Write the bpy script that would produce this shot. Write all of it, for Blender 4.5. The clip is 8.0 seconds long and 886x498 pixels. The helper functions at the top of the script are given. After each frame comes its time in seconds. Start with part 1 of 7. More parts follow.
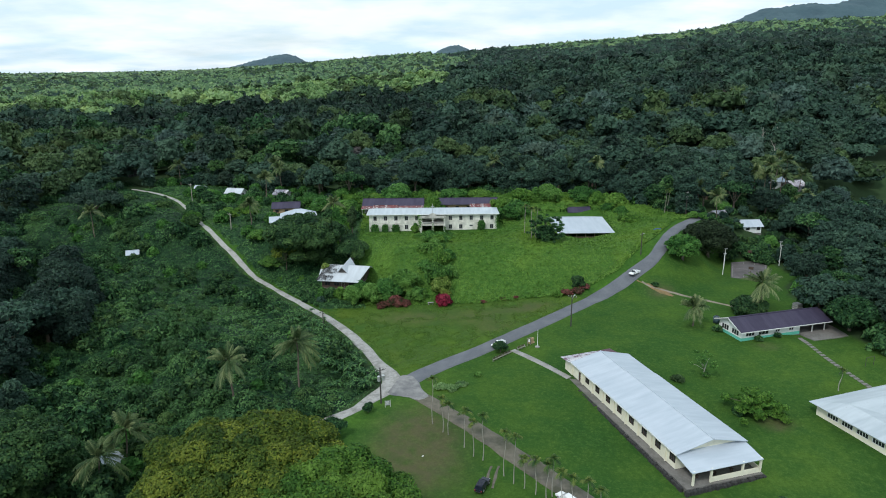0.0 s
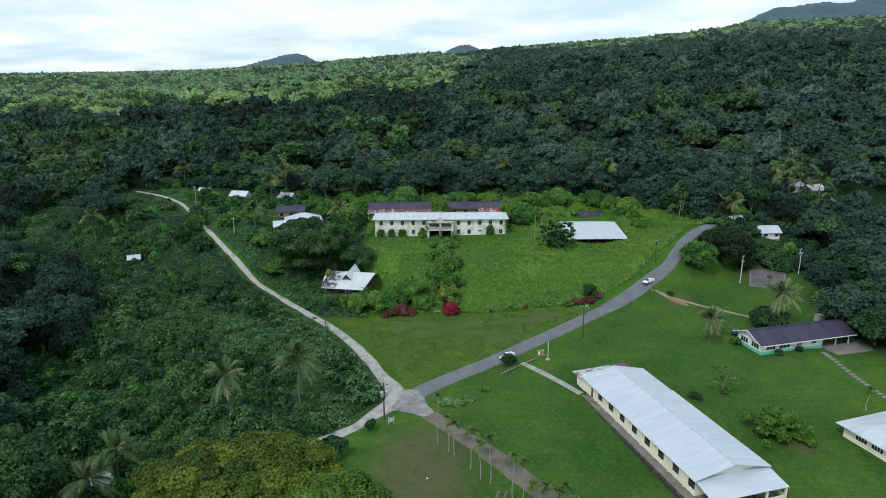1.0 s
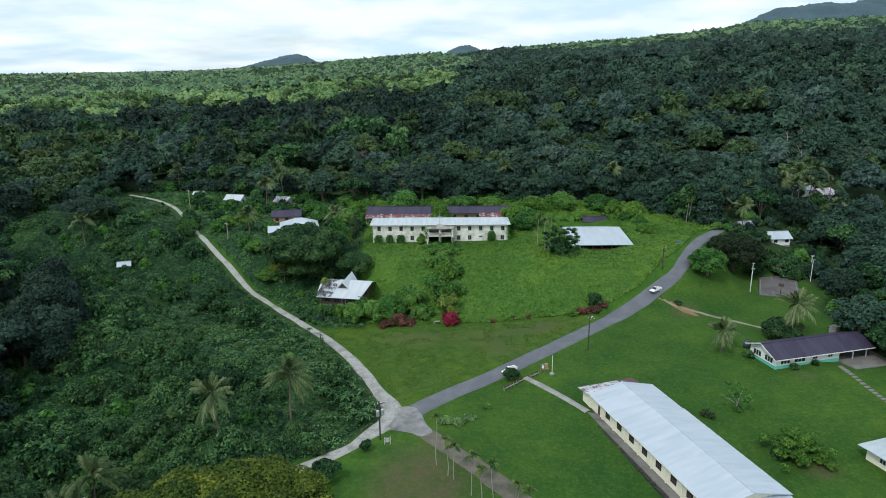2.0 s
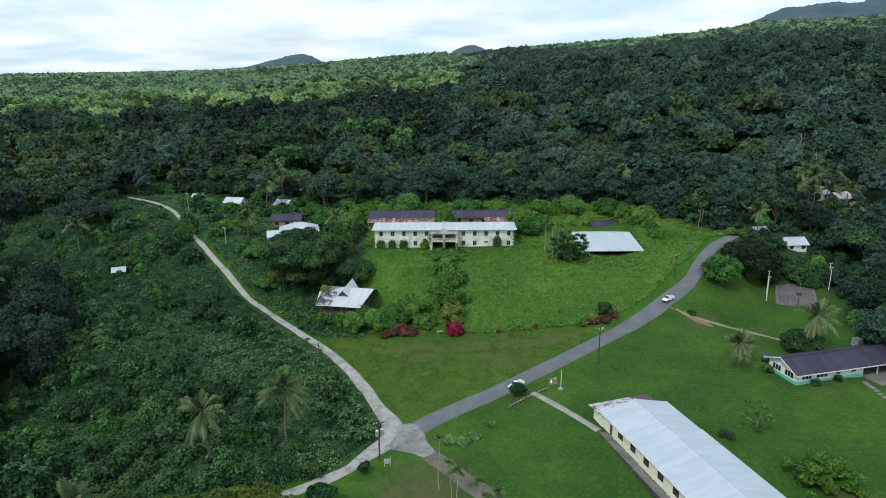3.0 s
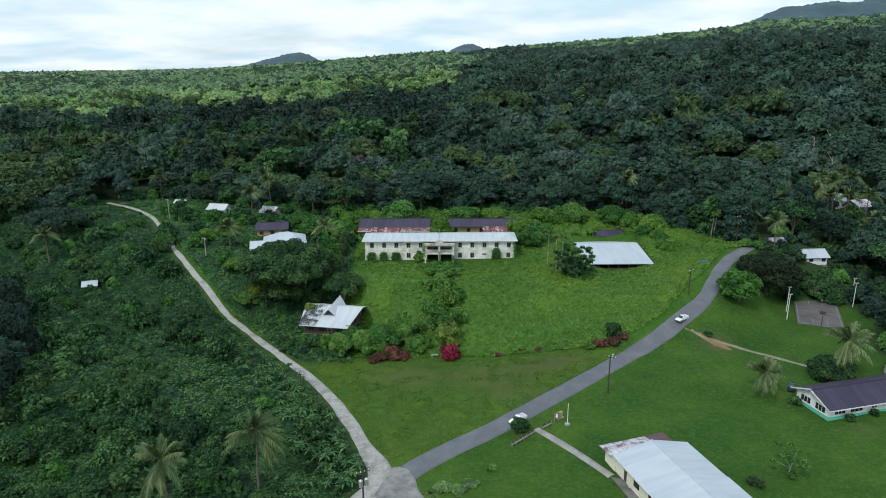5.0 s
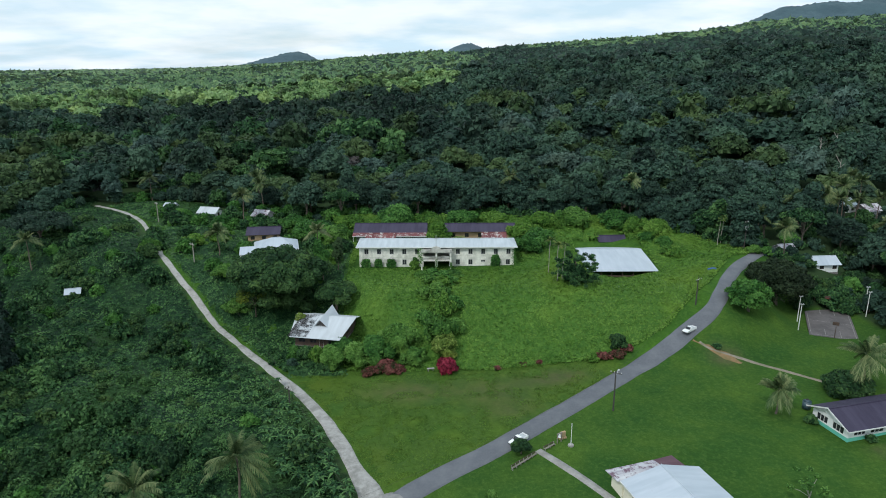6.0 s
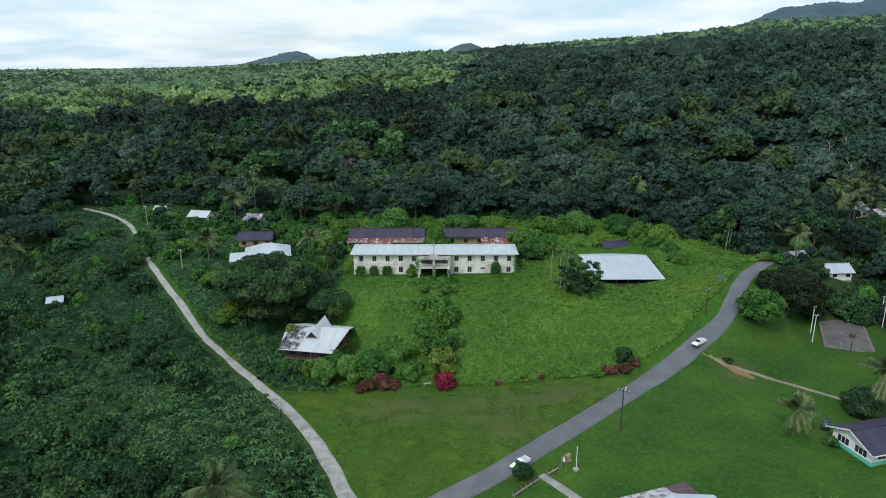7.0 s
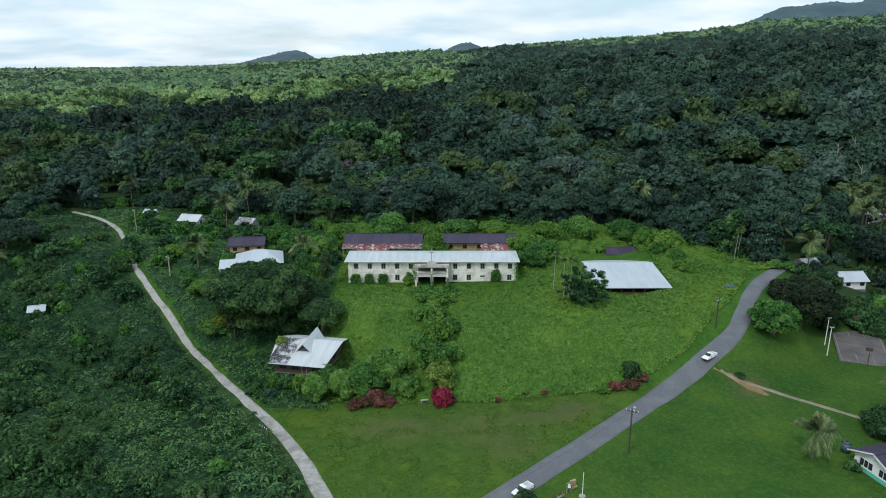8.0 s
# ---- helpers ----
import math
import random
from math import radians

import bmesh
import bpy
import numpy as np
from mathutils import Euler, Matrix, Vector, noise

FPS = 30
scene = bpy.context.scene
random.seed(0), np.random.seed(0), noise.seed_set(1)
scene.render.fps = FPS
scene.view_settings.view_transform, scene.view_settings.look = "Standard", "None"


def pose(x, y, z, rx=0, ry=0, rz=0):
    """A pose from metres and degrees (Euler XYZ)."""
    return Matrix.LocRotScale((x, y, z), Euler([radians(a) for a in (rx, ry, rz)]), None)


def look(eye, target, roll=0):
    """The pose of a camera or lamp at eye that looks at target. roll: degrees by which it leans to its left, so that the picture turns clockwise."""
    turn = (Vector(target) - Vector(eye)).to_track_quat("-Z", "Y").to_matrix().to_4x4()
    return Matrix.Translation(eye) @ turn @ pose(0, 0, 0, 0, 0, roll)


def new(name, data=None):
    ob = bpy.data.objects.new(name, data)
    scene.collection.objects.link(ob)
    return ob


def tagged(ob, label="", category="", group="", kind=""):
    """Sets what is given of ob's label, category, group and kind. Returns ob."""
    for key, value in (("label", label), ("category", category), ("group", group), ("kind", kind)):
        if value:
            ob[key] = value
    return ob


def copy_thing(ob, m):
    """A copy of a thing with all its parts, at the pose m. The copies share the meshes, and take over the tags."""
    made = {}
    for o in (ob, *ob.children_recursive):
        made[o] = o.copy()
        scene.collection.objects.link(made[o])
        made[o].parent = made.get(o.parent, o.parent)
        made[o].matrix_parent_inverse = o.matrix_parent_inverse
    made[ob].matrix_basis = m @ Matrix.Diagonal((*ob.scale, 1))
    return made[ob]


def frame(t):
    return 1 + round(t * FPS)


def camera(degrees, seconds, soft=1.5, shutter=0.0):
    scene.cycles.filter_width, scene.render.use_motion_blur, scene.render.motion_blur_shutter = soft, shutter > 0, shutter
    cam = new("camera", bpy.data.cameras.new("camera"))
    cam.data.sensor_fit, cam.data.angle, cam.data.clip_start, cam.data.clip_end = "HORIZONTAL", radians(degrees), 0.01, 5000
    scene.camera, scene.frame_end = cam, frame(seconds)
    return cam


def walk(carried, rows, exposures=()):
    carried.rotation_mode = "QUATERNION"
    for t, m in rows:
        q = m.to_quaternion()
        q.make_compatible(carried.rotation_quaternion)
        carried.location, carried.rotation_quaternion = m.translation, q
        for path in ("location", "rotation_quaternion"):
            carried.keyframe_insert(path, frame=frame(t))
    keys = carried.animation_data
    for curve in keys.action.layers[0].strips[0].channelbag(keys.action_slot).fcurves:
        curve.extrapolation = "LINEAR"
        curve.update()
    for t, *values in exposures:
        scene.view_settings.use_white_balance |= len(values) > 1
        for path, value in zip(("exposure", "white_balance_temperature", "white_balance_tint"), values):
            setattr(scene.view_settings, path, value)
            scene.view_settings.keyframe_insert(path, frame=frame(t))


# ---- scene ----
cam = camera(68.1, 8.0, 1.0)
SITE = 1.3   # metres to a unit of the plan
PATH = [
    (0, (-0.164, -206.939, 51.511), (-0.134, -205.012, 50.974), -0.4),
    (0.5, (0.201, -204.198, 51.74), (0.208, -202.271, 51.203), -0.4),
    (1, (0.408, -201.146, 51.923), (0.41, -199.22, 51.385), -0.4),
    (1.5, (0.588, -197.869, 52.017), (0.592, -195.942, 51.48), -0.4),
    (3, (0.947, -188.115, 52.007), (0.932, -186.189, 51.47), -0.4),
    (3.5, (1.102, -184.723, 52.015), (1.088, -182.797, 51.477), -0.3),
    (4, (1.278, -181.479, 52.059), (1.266, -179.553, 51.521), -0.3),
    (4.5, (1.407, -178.032, 52.142), (1.397, -176.106, 51.603), -0.3),
    (6, (1.93, -167.686, 52.16), (1.926, -165.76, 51.618), -0.2),
    (6.5, (2.058, -164.127, 52.105), (2.056, -162.202, 51.563), -0.1),
    (7, (2.266, -160.605, 52.02), (2.264, -158.68, 51.478), -0.1),
    (7.5, (2.393, -157.24, 52.041), (2.393, -155.315, 51.498), -0.0),
    (8, (2.461, -153.77, 52.095), (2.462, -151.845, 51.551), 0.0),
]
walk(cam, [(t, look(Vector(eye) * SITE, Vector(target) * SITE, roll)) for t, eye, target, roll in PATH],
     exposures=[(0, 0.02), (4, -0.02), (8, -0.08)])

# ---- world, sun, exposure ----
SUN_UP, SUN_TURN = radians(50), radians(-145)   # height, and turn from +y towards -x
world = bpy.data.worlds.new("sky")
scene.world = world
world.use_nodes = True
wn, wl = world.node_tree.nodes, world.node_tree.links
wn.clear()
w_out = wn.new("ShaderNodeOutputWorld")
w_mix = wn.new("ShaderNodeMixShader")
w_sky = wn.new("ShaderNodeTexSky")
w_sky.sky_type = "NISHITA"
w_sky.sun_disc = False
w_sky.sun_elevation = SUN_UP
w_sky.sun_rotation = SUN_TURN
w_blue = wn.new("ShaderNodeBackground")
w_blue.inputs["Strength"].default_value = 0.12
w_cloud = wn.new("ShaderNodeBackground")
w_cloud.inputs["Strength"].default_value = 1.12
wl.new(w_sky.outputs[0], w_blue.inputs["Color"])
w_co = wn.new("ShaderNodeTexCoord")
w_sep = wn.new("ShaderNodeSeparateXYZ")
wl.new(w_co.outputs["Generated"], w_sep.inputs[0])
w_add = wn.new("ShaderNodeMath")
w_add.operation = "ADD"
w_add.inputs[1].default_value = 0.16
wl.new(w_sep.outputs["Z"], w_add.inputs[0])
w_max = wn.new("ShaderNodeMath")
w_max.operation = "MAXIMUM"
w_max.inputs[1].default_value = 0.05
wl.new(w_add.outputs[0], w_max.inputs[0])
w_div = wn.new("ShaderNodeVectorMath")
w_div.operation = "DIVIDE"
wl.new(w_co.outputs["Generated"], w_div.inputs[0])
w_comb = wn.new("ShaderNodeCombineXYZ")
for i in range(3):
    wl.new(w_max.outputs[0], w_comb.inputs[i])
wl.new(w_comb.outputs[0], w_div.inputs[1])
w_noise = wn.new("ShaderNodeTexNoise")
w_noise.inputs["Scale"].default_value = 0.9
w_noise.inputs["Detail"].default_value = 7
w_noise.inputs["Roughness"].default_value = 0.55
wl.new(w_div.outputs[0], w_noise.inputs["Vector"])
w_mask = wn.new("ShaderNodeValToRGB")
w_mask.color_ramp.elements[0].position = 0.30
w_mask.color_ramp.elements[0].color = (0.72, 0.72, 0.72, 1)
w_mask.color_ramp.elements[1].position = 0.56
wl.new(w_noise.outputs[0], w_mask.inputs[0])
w_noise2 = wn.new("ShaderNodeTexNoise")
w_noise2.inputs["Scale"].default_value = 1.5
w_noise2.inputs["Detail"].default_value = 8
wl.new(w_div.outputs[0], w_noise2.inputs["Vector"])
w_tone = wn.new("ShaderNodeValToRGB")
w_tone.color_ramp.elements[0].position = 0.38
w_tone.color_ramp.elements[0].color = (0.60, 0.79, 0.92, 1)
w_tone.color_ramp.elements[1].position = 0.62
w_tone.color_ramp.elements[1].color = (0.88, 0.97, 1.04, 1)
wl.new(w_noise2.outputs[0], w_tone.inputs[0])
wl.new(w_tone.outputs[0], w_cloud.inputs["Color"])
wl.new(w_mask.outputs[0], w_mix.inputs[0])
wl.new(w_blue.outputs[0], w_mix.inputs[1])
wl.new(w_cloud.outputs[0], w_mix.inputs[2])
wl.new(w_mix.outputs[0], w_out.inputs[0])

sun = new("sun", bpy.data.lights.new("sun", "SUN"))
sun.data.energy = 1.75
sun.data.angle = radians(10)
sun.data.color = (1.0, 0.98, 0.95)
sun_from = Vector((math.sin(SUN_TURN) * math.cos(SUN_UP), math.cos(SUN_TURN) * math.cos(SUN_UP), math.sin(SUN_UP)))
sun.matrix_world = look(sun_from * 300, (0, 0, 0))


# ---- materials ----
def material(name):
    m = bpy.data.materials.new(name)
    m.use_nodes = True
    n = m.node_tree.nodes
    return m, n, m.node_tree.links, n["Principled BSDF"]


def noise_node(n, l, scale, detail=5.0, coords="Object", rough=0.6):
    tc = n.new("ShaderNodeTexCoord")
    t = n.new("ShaderNodeTexNoise")
    t.inputs["Scale"].default_value = scale
    t.inputs["Detail"].default_value = detail
    t.inputs["Roughness"].default_value = rough
    l.new(tc.outputs[coords], t.inputs["Vector"])
    return t.outputs[0]


def ramp(n, l, source, stops):
    r = n.new("ShaderNodeValToRGB")
    e = r.color_ramp.elements
    while len(e) < len(stops):
        e.new(0.5)
    for el, (p, c) in zip(e, stops):
        el.position = p
        el.color = (*c, 1) if len(c) == 3 else c
    l.new(source, r.inputs[0])
    return r.outputs[0]


def mix(n, l, fac, a, b, mode="MIX"):
    x = n.new("ShaderNodeMix")
    x.data_type = "RGBA"
    x.blend_type = mode
    for sock, v in ((x.inputs[0], fac), (x.inputs[6], a), (x.inputs[7], b)):
        if isinstance(v, (int, float)):
            sock.default_value = v
        elif isinstance(v, tuple):
            sock.default_value = (*v, 1)
        else:
            l.new(v, sock)
    return x.outputs[2]


def bump(n, l, height, strength, distance, p):
    b = n.new("ShaderNodeBump")
    b.inputs["Strength"].default_value = strength
    b.inputs["Distance"].default_value = distance
    l.new(height, b.inputs["Height"])
    l.new(b.outputs[0], p.inputs["Normal"])


def surface(name, base, dark, fine=3.0, coarse=0.25, rough=0.8, metal=0.0, dirt=0.5, relief=0.2, dist=0.02):
    """Plain material with grain and stains at two scales."""
    m, n, l, p = material(name)
    a = noise_node(n, l, coarse, 6)
    b = noise_node(n, l, fine, 4)
    c = mix(n, l, ramp(n, l, a, [(0.45, (0, 0, 0)), (0.68, (dirt, dirt, dirt))]), base, dark)
    c = mix(n, l, ramp(n, l, b, [(0.35, (0, 0, 0)), (0.75, (dirt * 0.6,) * 3)]), c, dark)
    l.new(c, p.inputs["Base Color"])
    p.inputs["Roughness"].default_value = rough
    p.inputs["Metallic"].default_value = metal
    bump(n, l, b, relief, dist, p)
    return m


def roof_metal(name, base, worn, rust, rust_from=0.6, rough=0.45, gloss=0.4):
    """Corrugated roofing sheet: ribs, sheet by sheet tones, rust."""
    m, n, l, p = material(name)
    tc = n.new("ShaderNodeTexCoord")
    w = n.new("ShaderNodeTexWave")
    w.wave_type, w.bands_direction = "BANDS", "X"
    w.inputs["Scale"].default_value = 2.2
    l.new(tc.outputs["Object"], w.inputs["Vector"])
    mp = n.new("ShaderNodeMapping")
    mp.inputs["Scale"].default_value = (1.1, 0.16, 0.16)
    l.new(tc.outputs["Object"], mp.inputs["Vector"])
    streak = n.new("ShaderNodeTexNoise")
    streak.inputs["Scale"].default_value = 1.0
    streak.inputs["Detail"].default_value = 6
    l.new(mp.outputs[0], streak.inputs["Vector"])
    big = noise_node(n, l, 0.16, 4)
    c = mix(n, l, ramp(n, l, streak.outputs[0], [(0.35, (0, 0, 0)), (0.75, (1, 1, 1))]), base, worn)
    c = mix(n, l, ramp(n, l, big, [(0.4, (0, 0, 0)), (0.7, (0.5,) * 3)]), c, worn)
    st2 = noise_node(n, l, 0.9, 8, rough=0.75)
    c = mix(n, l, ramp(n, l, st2, [(rust_from, (0, 0, 0)), (min(1, rust_from + 0.08), (1, 1, 1))]), c, rust)
    l.new(c, p.inputs["Base Color"])
    p.inputs["Roughness"].default_value = rough
    p.inputs["Specular IOR Level"].default_value = gloss
    bump(n, l, w.outputs[0], 0.25, 0.03, p)
    return m


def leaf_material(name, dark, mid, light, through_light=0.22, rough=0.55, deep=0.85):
    # the forest kinds' stronger blue puts haze into their leaf colours
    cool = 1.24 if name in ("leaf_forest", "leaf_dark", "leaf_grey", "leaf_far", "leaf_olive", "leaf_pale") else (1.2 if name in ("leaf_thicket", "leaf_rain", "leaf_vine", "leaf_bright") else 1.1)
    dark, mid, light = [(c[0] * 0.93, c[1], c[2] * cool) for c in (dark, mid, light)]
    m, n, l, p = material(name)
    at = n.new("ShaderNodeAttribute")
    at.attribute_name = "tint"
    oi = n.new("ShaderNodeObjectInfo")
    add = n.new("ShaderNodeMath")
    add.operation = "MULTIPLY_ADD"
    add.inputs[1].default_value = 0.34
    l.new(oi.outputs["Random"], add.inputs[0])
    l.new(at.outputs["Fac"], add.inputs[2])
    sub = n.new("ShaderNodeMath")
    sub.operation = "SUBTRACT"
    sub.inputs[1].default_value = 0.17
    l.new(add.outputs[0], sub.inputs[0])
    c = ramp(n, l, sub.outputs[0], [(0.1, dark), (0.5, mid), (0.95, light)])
    big = noise_node(n, l, 0.12, 3)
    c = mix(n, l, ramp(n, l, big, [(0.35, (0, 0, 0)), (0.7, (0.3,) * 3)]), c, dark)
    sort = noise_node(n, l, 0.045, 2)
    warm = tuple(min(1.0, k * f) for k, f in zip(mid, (1.75, 1.25, 0.9)))
    c = mix(n, l, ramp(n, l, sort, [(0.52, (0, 0, 0)), (0.68, (0.45,) * 3)]), c, warm)
    fine = noise_node(n, l, 0.8, 7, rough=0.78)
    c = mix(n, l, ramp(n, l, fine, [(0.36, (deep * 0.55,) * 3), (0.5, (0, 0, 0))]), c, tuple(k * 0.45 for k in dark))
    c = mix(n, l, ramp(n, l, fine, [(0.51, (0, 0, 0)), (0.66, (0.4,) * 3)]), c, light)
    bump(n, l, fine, 0.5, 0.4, p)
    l.new(c, p.inputs["Base Color"])
    p.inputs["Roughness"].default_value = rough
    p.inputs["Specular IOR Level"].default_value = 0.12
    tr = n.new("ShaderNodeBsdfTranslucent")
    l.new(c, tr.inputs["Color"])
    ms = n.new("ShaderNodeMixShader")
    ms.inputs[0].default_value = through_light
    l.new(p.outputs[0], ms.inputs[1])
    l.new(tr.outputs[0], ms.inputs[2])
    l.new(ms.outputs[0], n["Material Output"].inputs["Surface"])
    return m


M = {}
M["leaf_forest"] = leaf_material("leaf_forest", (0.025, 0.052, 0.032), (0.042, 0.086, 0.047), (0.084, 0.148, 0.075))
# about half of leaf_forest's brightness: shade put into the leaf colour
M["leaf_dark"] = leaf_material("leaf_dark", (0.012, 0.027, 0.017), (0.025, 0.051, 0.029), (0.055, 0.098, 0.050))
M["leaf_olive"] = leaf_material("leaf_olive", (0.026, 0.052, 0.018), (0.058, 0.102, 0.032), (0.12, 0.18, 0.058))
M["leaf_shade"] = leaf_material("leaf_shade", (0.012, 0.024, 0.011), (0.028, 0.046, 0.020), (0.062, 0.088, 0.036))
M["leaf_grey"] = leaf_material("leaf_grey", (0.036, 0.066, 0.046), (0.062, 0.106, 0.070), (0.115, 0.178, 0.115))
M["leaf_bare"] = leaf_material("leaf_bare", (0.030, 0.030, 0.030), (0.062, 0.060, 0.058), (0.11, 0.105, 0.10))
# pale far leaf: sun on the distant canopy is part of this colour
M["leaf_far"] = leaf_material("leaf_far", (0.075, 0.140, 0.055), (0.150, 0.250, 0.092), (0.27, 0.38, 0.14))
M["leaf_rain"] = leaf_material("leaf_rain", (0.014, 0.042, 0.015), (0.040, 0.095, 0.028), (0.12, 0.20, 0.05))
M["leaf_bright"] = leaf_material("leaf_bright", (0.040, 0.110, 0.020), (0.098, 0.215, 0.034), (0.20, 0.345, 0.070), deep=0.4)
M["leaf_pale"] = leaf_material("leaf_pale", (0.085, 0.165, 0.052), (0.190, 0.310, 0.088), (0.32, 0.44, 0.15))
M["leaf_thicket"] = leaf_material("leaf_thicket", (0.008, 0.031, 0.011), (0.032, 0.092, 0.028), (0.135, 0.255, 0.070), deep=0.65)
M["leaf_hill"] = leaf_material("leaf_hill", (0.045, 0.120, 0.018), (0.100, 0.210, 0.030), (0.21, 0.335, 0.06), deep=0.45)
M["leaf_field"] = leaf_material("leaf_field", (0.048, 0.104, 0.014), (0.080, 0.148, 0.020), (0.135, 0.215, 0.032), deep=0.15)
M["leaf_vine"] = leaf_material("leaf_vine", (0.025, 0.085, 0.016), (0.070, 0.185, 0.032), (0.16, 0.32, 0.064), deep=0.5)
M["leaf_mango"] = leaf_material("leaf_mango", (0.030, 0.064, 0.012), (0.086, 0.132, 0.018), (0.235, 0.255, 0.032), deep=0.7)
M["leaf_palm"] = leaf_material("leaf_palm", (0.034, 0.066, 0.024), (0.086, 0.132, 0.045), (0.25, 0.27, 0.11), 0.2, 0.4, 0.1)
M["leaf_areca"] = leaf_material("leaf_areca", (0.022, 0.058, 0.016), (0.056, 0.115, 0.026), (0.18, 0.22, 0.05), 0.2, 0.4, 0.1)
M["leaf_red"] = leaf_material("leaf_red", (0.09, 0.012, 0.02), (0.3, 0.02, 0.05), (0.45, 0.08, 0.10))
M["leaf_rust"] = leaf_material("leaf_rust", (0.030, 0.06, 0.018), (0.15, 0.045, 0.040), (0.36, 0.12, 0.10))
M["leaf_litter"] = leaf_material("leaf_litter", (0.06, 0.055, 0.052), (0.10, 0.09, 0.085), (0.16, 0.14, 0.13), 0.05)
M["leaf_yellow"] = leaf_material("leaf_yellow", (0.09, 0.15, 0.025), (0.19, 0.26, 0.05), (0.36, 0.41, 0.11), deep=0.3)
M["leaf_mango_green"] = leaf_material("leaf_mango_green", (0.022, 0.066, 0.012), (0.062, 0.145, 0.020), (0.16, 0.27, 0.04), deep=0.6)
M["bark"] = surface("bark", (0.16, 0.13, 0.10), (0.06, 0.05, 0.04), 4, 0.8, 0.95, 0, 0.7, 0.5, 0.05)
M["bark_pale"] = surface("bark_pale", (0.36, 0.34, 0.30), (0.16, 0.14, 0.11), 5, 0.8, 0.9, 0, 0.6, 0.4, 0.03)
M["asphalt"] = surface("asphalt", (0.10, 0.107, 0.122), (0.17, 0.178, 0.19), 2.5, 0.22, 0.9, 0, 0.6, 0.3, 0.02)
M["gravel"] = surface("gravel", (0.37, 0.36, 0.34), (0.17, 0.165, 0.15), 1.8, 0.45, 0.95, 0, 0.8, 0.5, 0.03)
M["dirt"] = surface("dirt", (0.150, 0.132, 0.104), (0.060, 0.062, 0.036), 1.4, 0.32, 0.97, 0, 0.9, 0.6, 0.05)
M["clay"] = surface("clay", (0.24, 0.14, 0.07), (0.10, 0.11, 0.04), 1.6, 0.4, 0.97, 0, 0.8, 0.5, 0.04)
M["concrete"] = surface("concrete", (0.34, 0.33, 0.31), (0.16, 0.155, 0.14), 2.2, 0.35, 0.9, 0, 0.7, 0.3, 0.01)
M["concrete_old"] = surface("concrete_old", (0.20, 0.19, 0.175), (0.09, 0.085, 0.075), 2.2, 0.35, 0.9, 0, 0.8, 0.3, 0.01)
M["court"] = surface("court", (0.14, 0.125, 0.125), (0.062, 0.058, 0.056), 1.6, 0.22, 0.9, 0, 0.8, 0.3, 0.01)
M["stone"] = surface("stone", (0.045, 0.044, 0.043), (0.016, 0.016, 0.016), 3.5, 1.2, 0.95, 0, 0.9, 0.8, 0.08)
M["wall_old"] = surface("wall_old", (0.84, 0.83, 0.75), (0.30, 0.30, 0.25), 1.3, 0.33, 0.9, 0, 0.7, 0.15, 0.01)
M["wall_cream"] = surface("wall_cream", (0.78, 0.75, 0.60), (0.50, 0.48, 0.38), 1.2, 0.3, 0.85, 0, 0.35, 0.1, 0.01)
M["wall_white"] = surface("wall_white", (0.80, 0.82, 0.80), (0.52, 0.55, 0.52), 1.2, 0.3, 0.8, 0, 0.3, 0.1, 0.01)
M["wall_tan"] = surface("wall_tan", (0.42, 0.30, 0.17), (0.22, 0.16, 0.10), 1.2, 0.4, 0.9, 0, 0.6, 0.1, 0.01)
M["wall_grey"] = surface("wall_grey", (0.33, 0.34, 0.34), (0.14, 0.14, 0.13), 1.2, 0.4, 0.9, 0, 0.6, 0.1, 0.01)
M["paint_green"] = surface("paint_green", (0.12, 0.50, 0.38), (0.09, 0.33, 0.26), 1.5, 0.4, 0.7, 0, 0.4, 0.1, 0.01)
M["roof_white"] = roof_metal("roof_white", (0.475, 0.525, 0.58), (0.38, 0.435, 0.49), (0.27, 0.29, 0.30), 0.66)
M["roof_old"] = roof_metal("roof_old", (0.48, 0.53, 0.56), (0.36, 0.41, 0.44), (0.22, 0.23, 0.22), 0.64)
M["roof_purple"] = roof_metal("roof_purple", (0.034, 0.028, 0.052), (0.056, 0.048, 0.080), (0.07, 0.035, 0.04), 0.66, 0.6, 0.25)
M["roof_rust"] = roof_metal("roof_rust", (0.20, 0.07, 0.07), (0.12, 0.045, 0.05), (0.45, 0.42, 0.40), 0.52, 0.75, 0.2)
M["roof_patchy"] = roof_metal("roof_patchy", (0.60, 0.61, 0.62), (0.30, 0.28, 0.32), (0.15, 0.09, 0.12), 0.50, 0.7, 0.25)
M["roof_plum"] = roof_metal("roof_plum", (0.085, 0.040, 0.055), (0.13, 0.075, 0.09), (0.30, 0.28, 0.29), 0.62, 0.7, 0.25)
M["roof_leafy"] = roof_metal("roof_leafy", (0.52, 0.56, 0.59), (0.42, 0.45, 0.47), (0.14, 0.13, 0.12), 0.66, 0.7, 0.25)
M["roof_brown"] = roof_metal("roof_brown", (0.09, 0.07, 0.065), (0.14, 0.11, 0.10), (0.06, 0.03, 0.025), 0.6, 0.8, 0.2)
M["wood_dark"] = surface("wood_dark", (0.09, 0.06, 0.045), (0.04, 0.03, 0.025), 4, 0.8, 0.9, 0, 0.6, 0.3, 0.01)
M["wood_grey"] = surface("wood_grey", (0.26, 0.23, 0.20), (0.12, 0.10, 0.09), 4, 0.8, 0.9, 0, 0.6, 0.3, 0.01)
M["frame_white"] = surface("frame_white", (0.75, 0.76, 0.74), (0.5, 0.5, 0.48), 3, 0.8, 0.6, 0, 0.3, 0.05, 0.005)
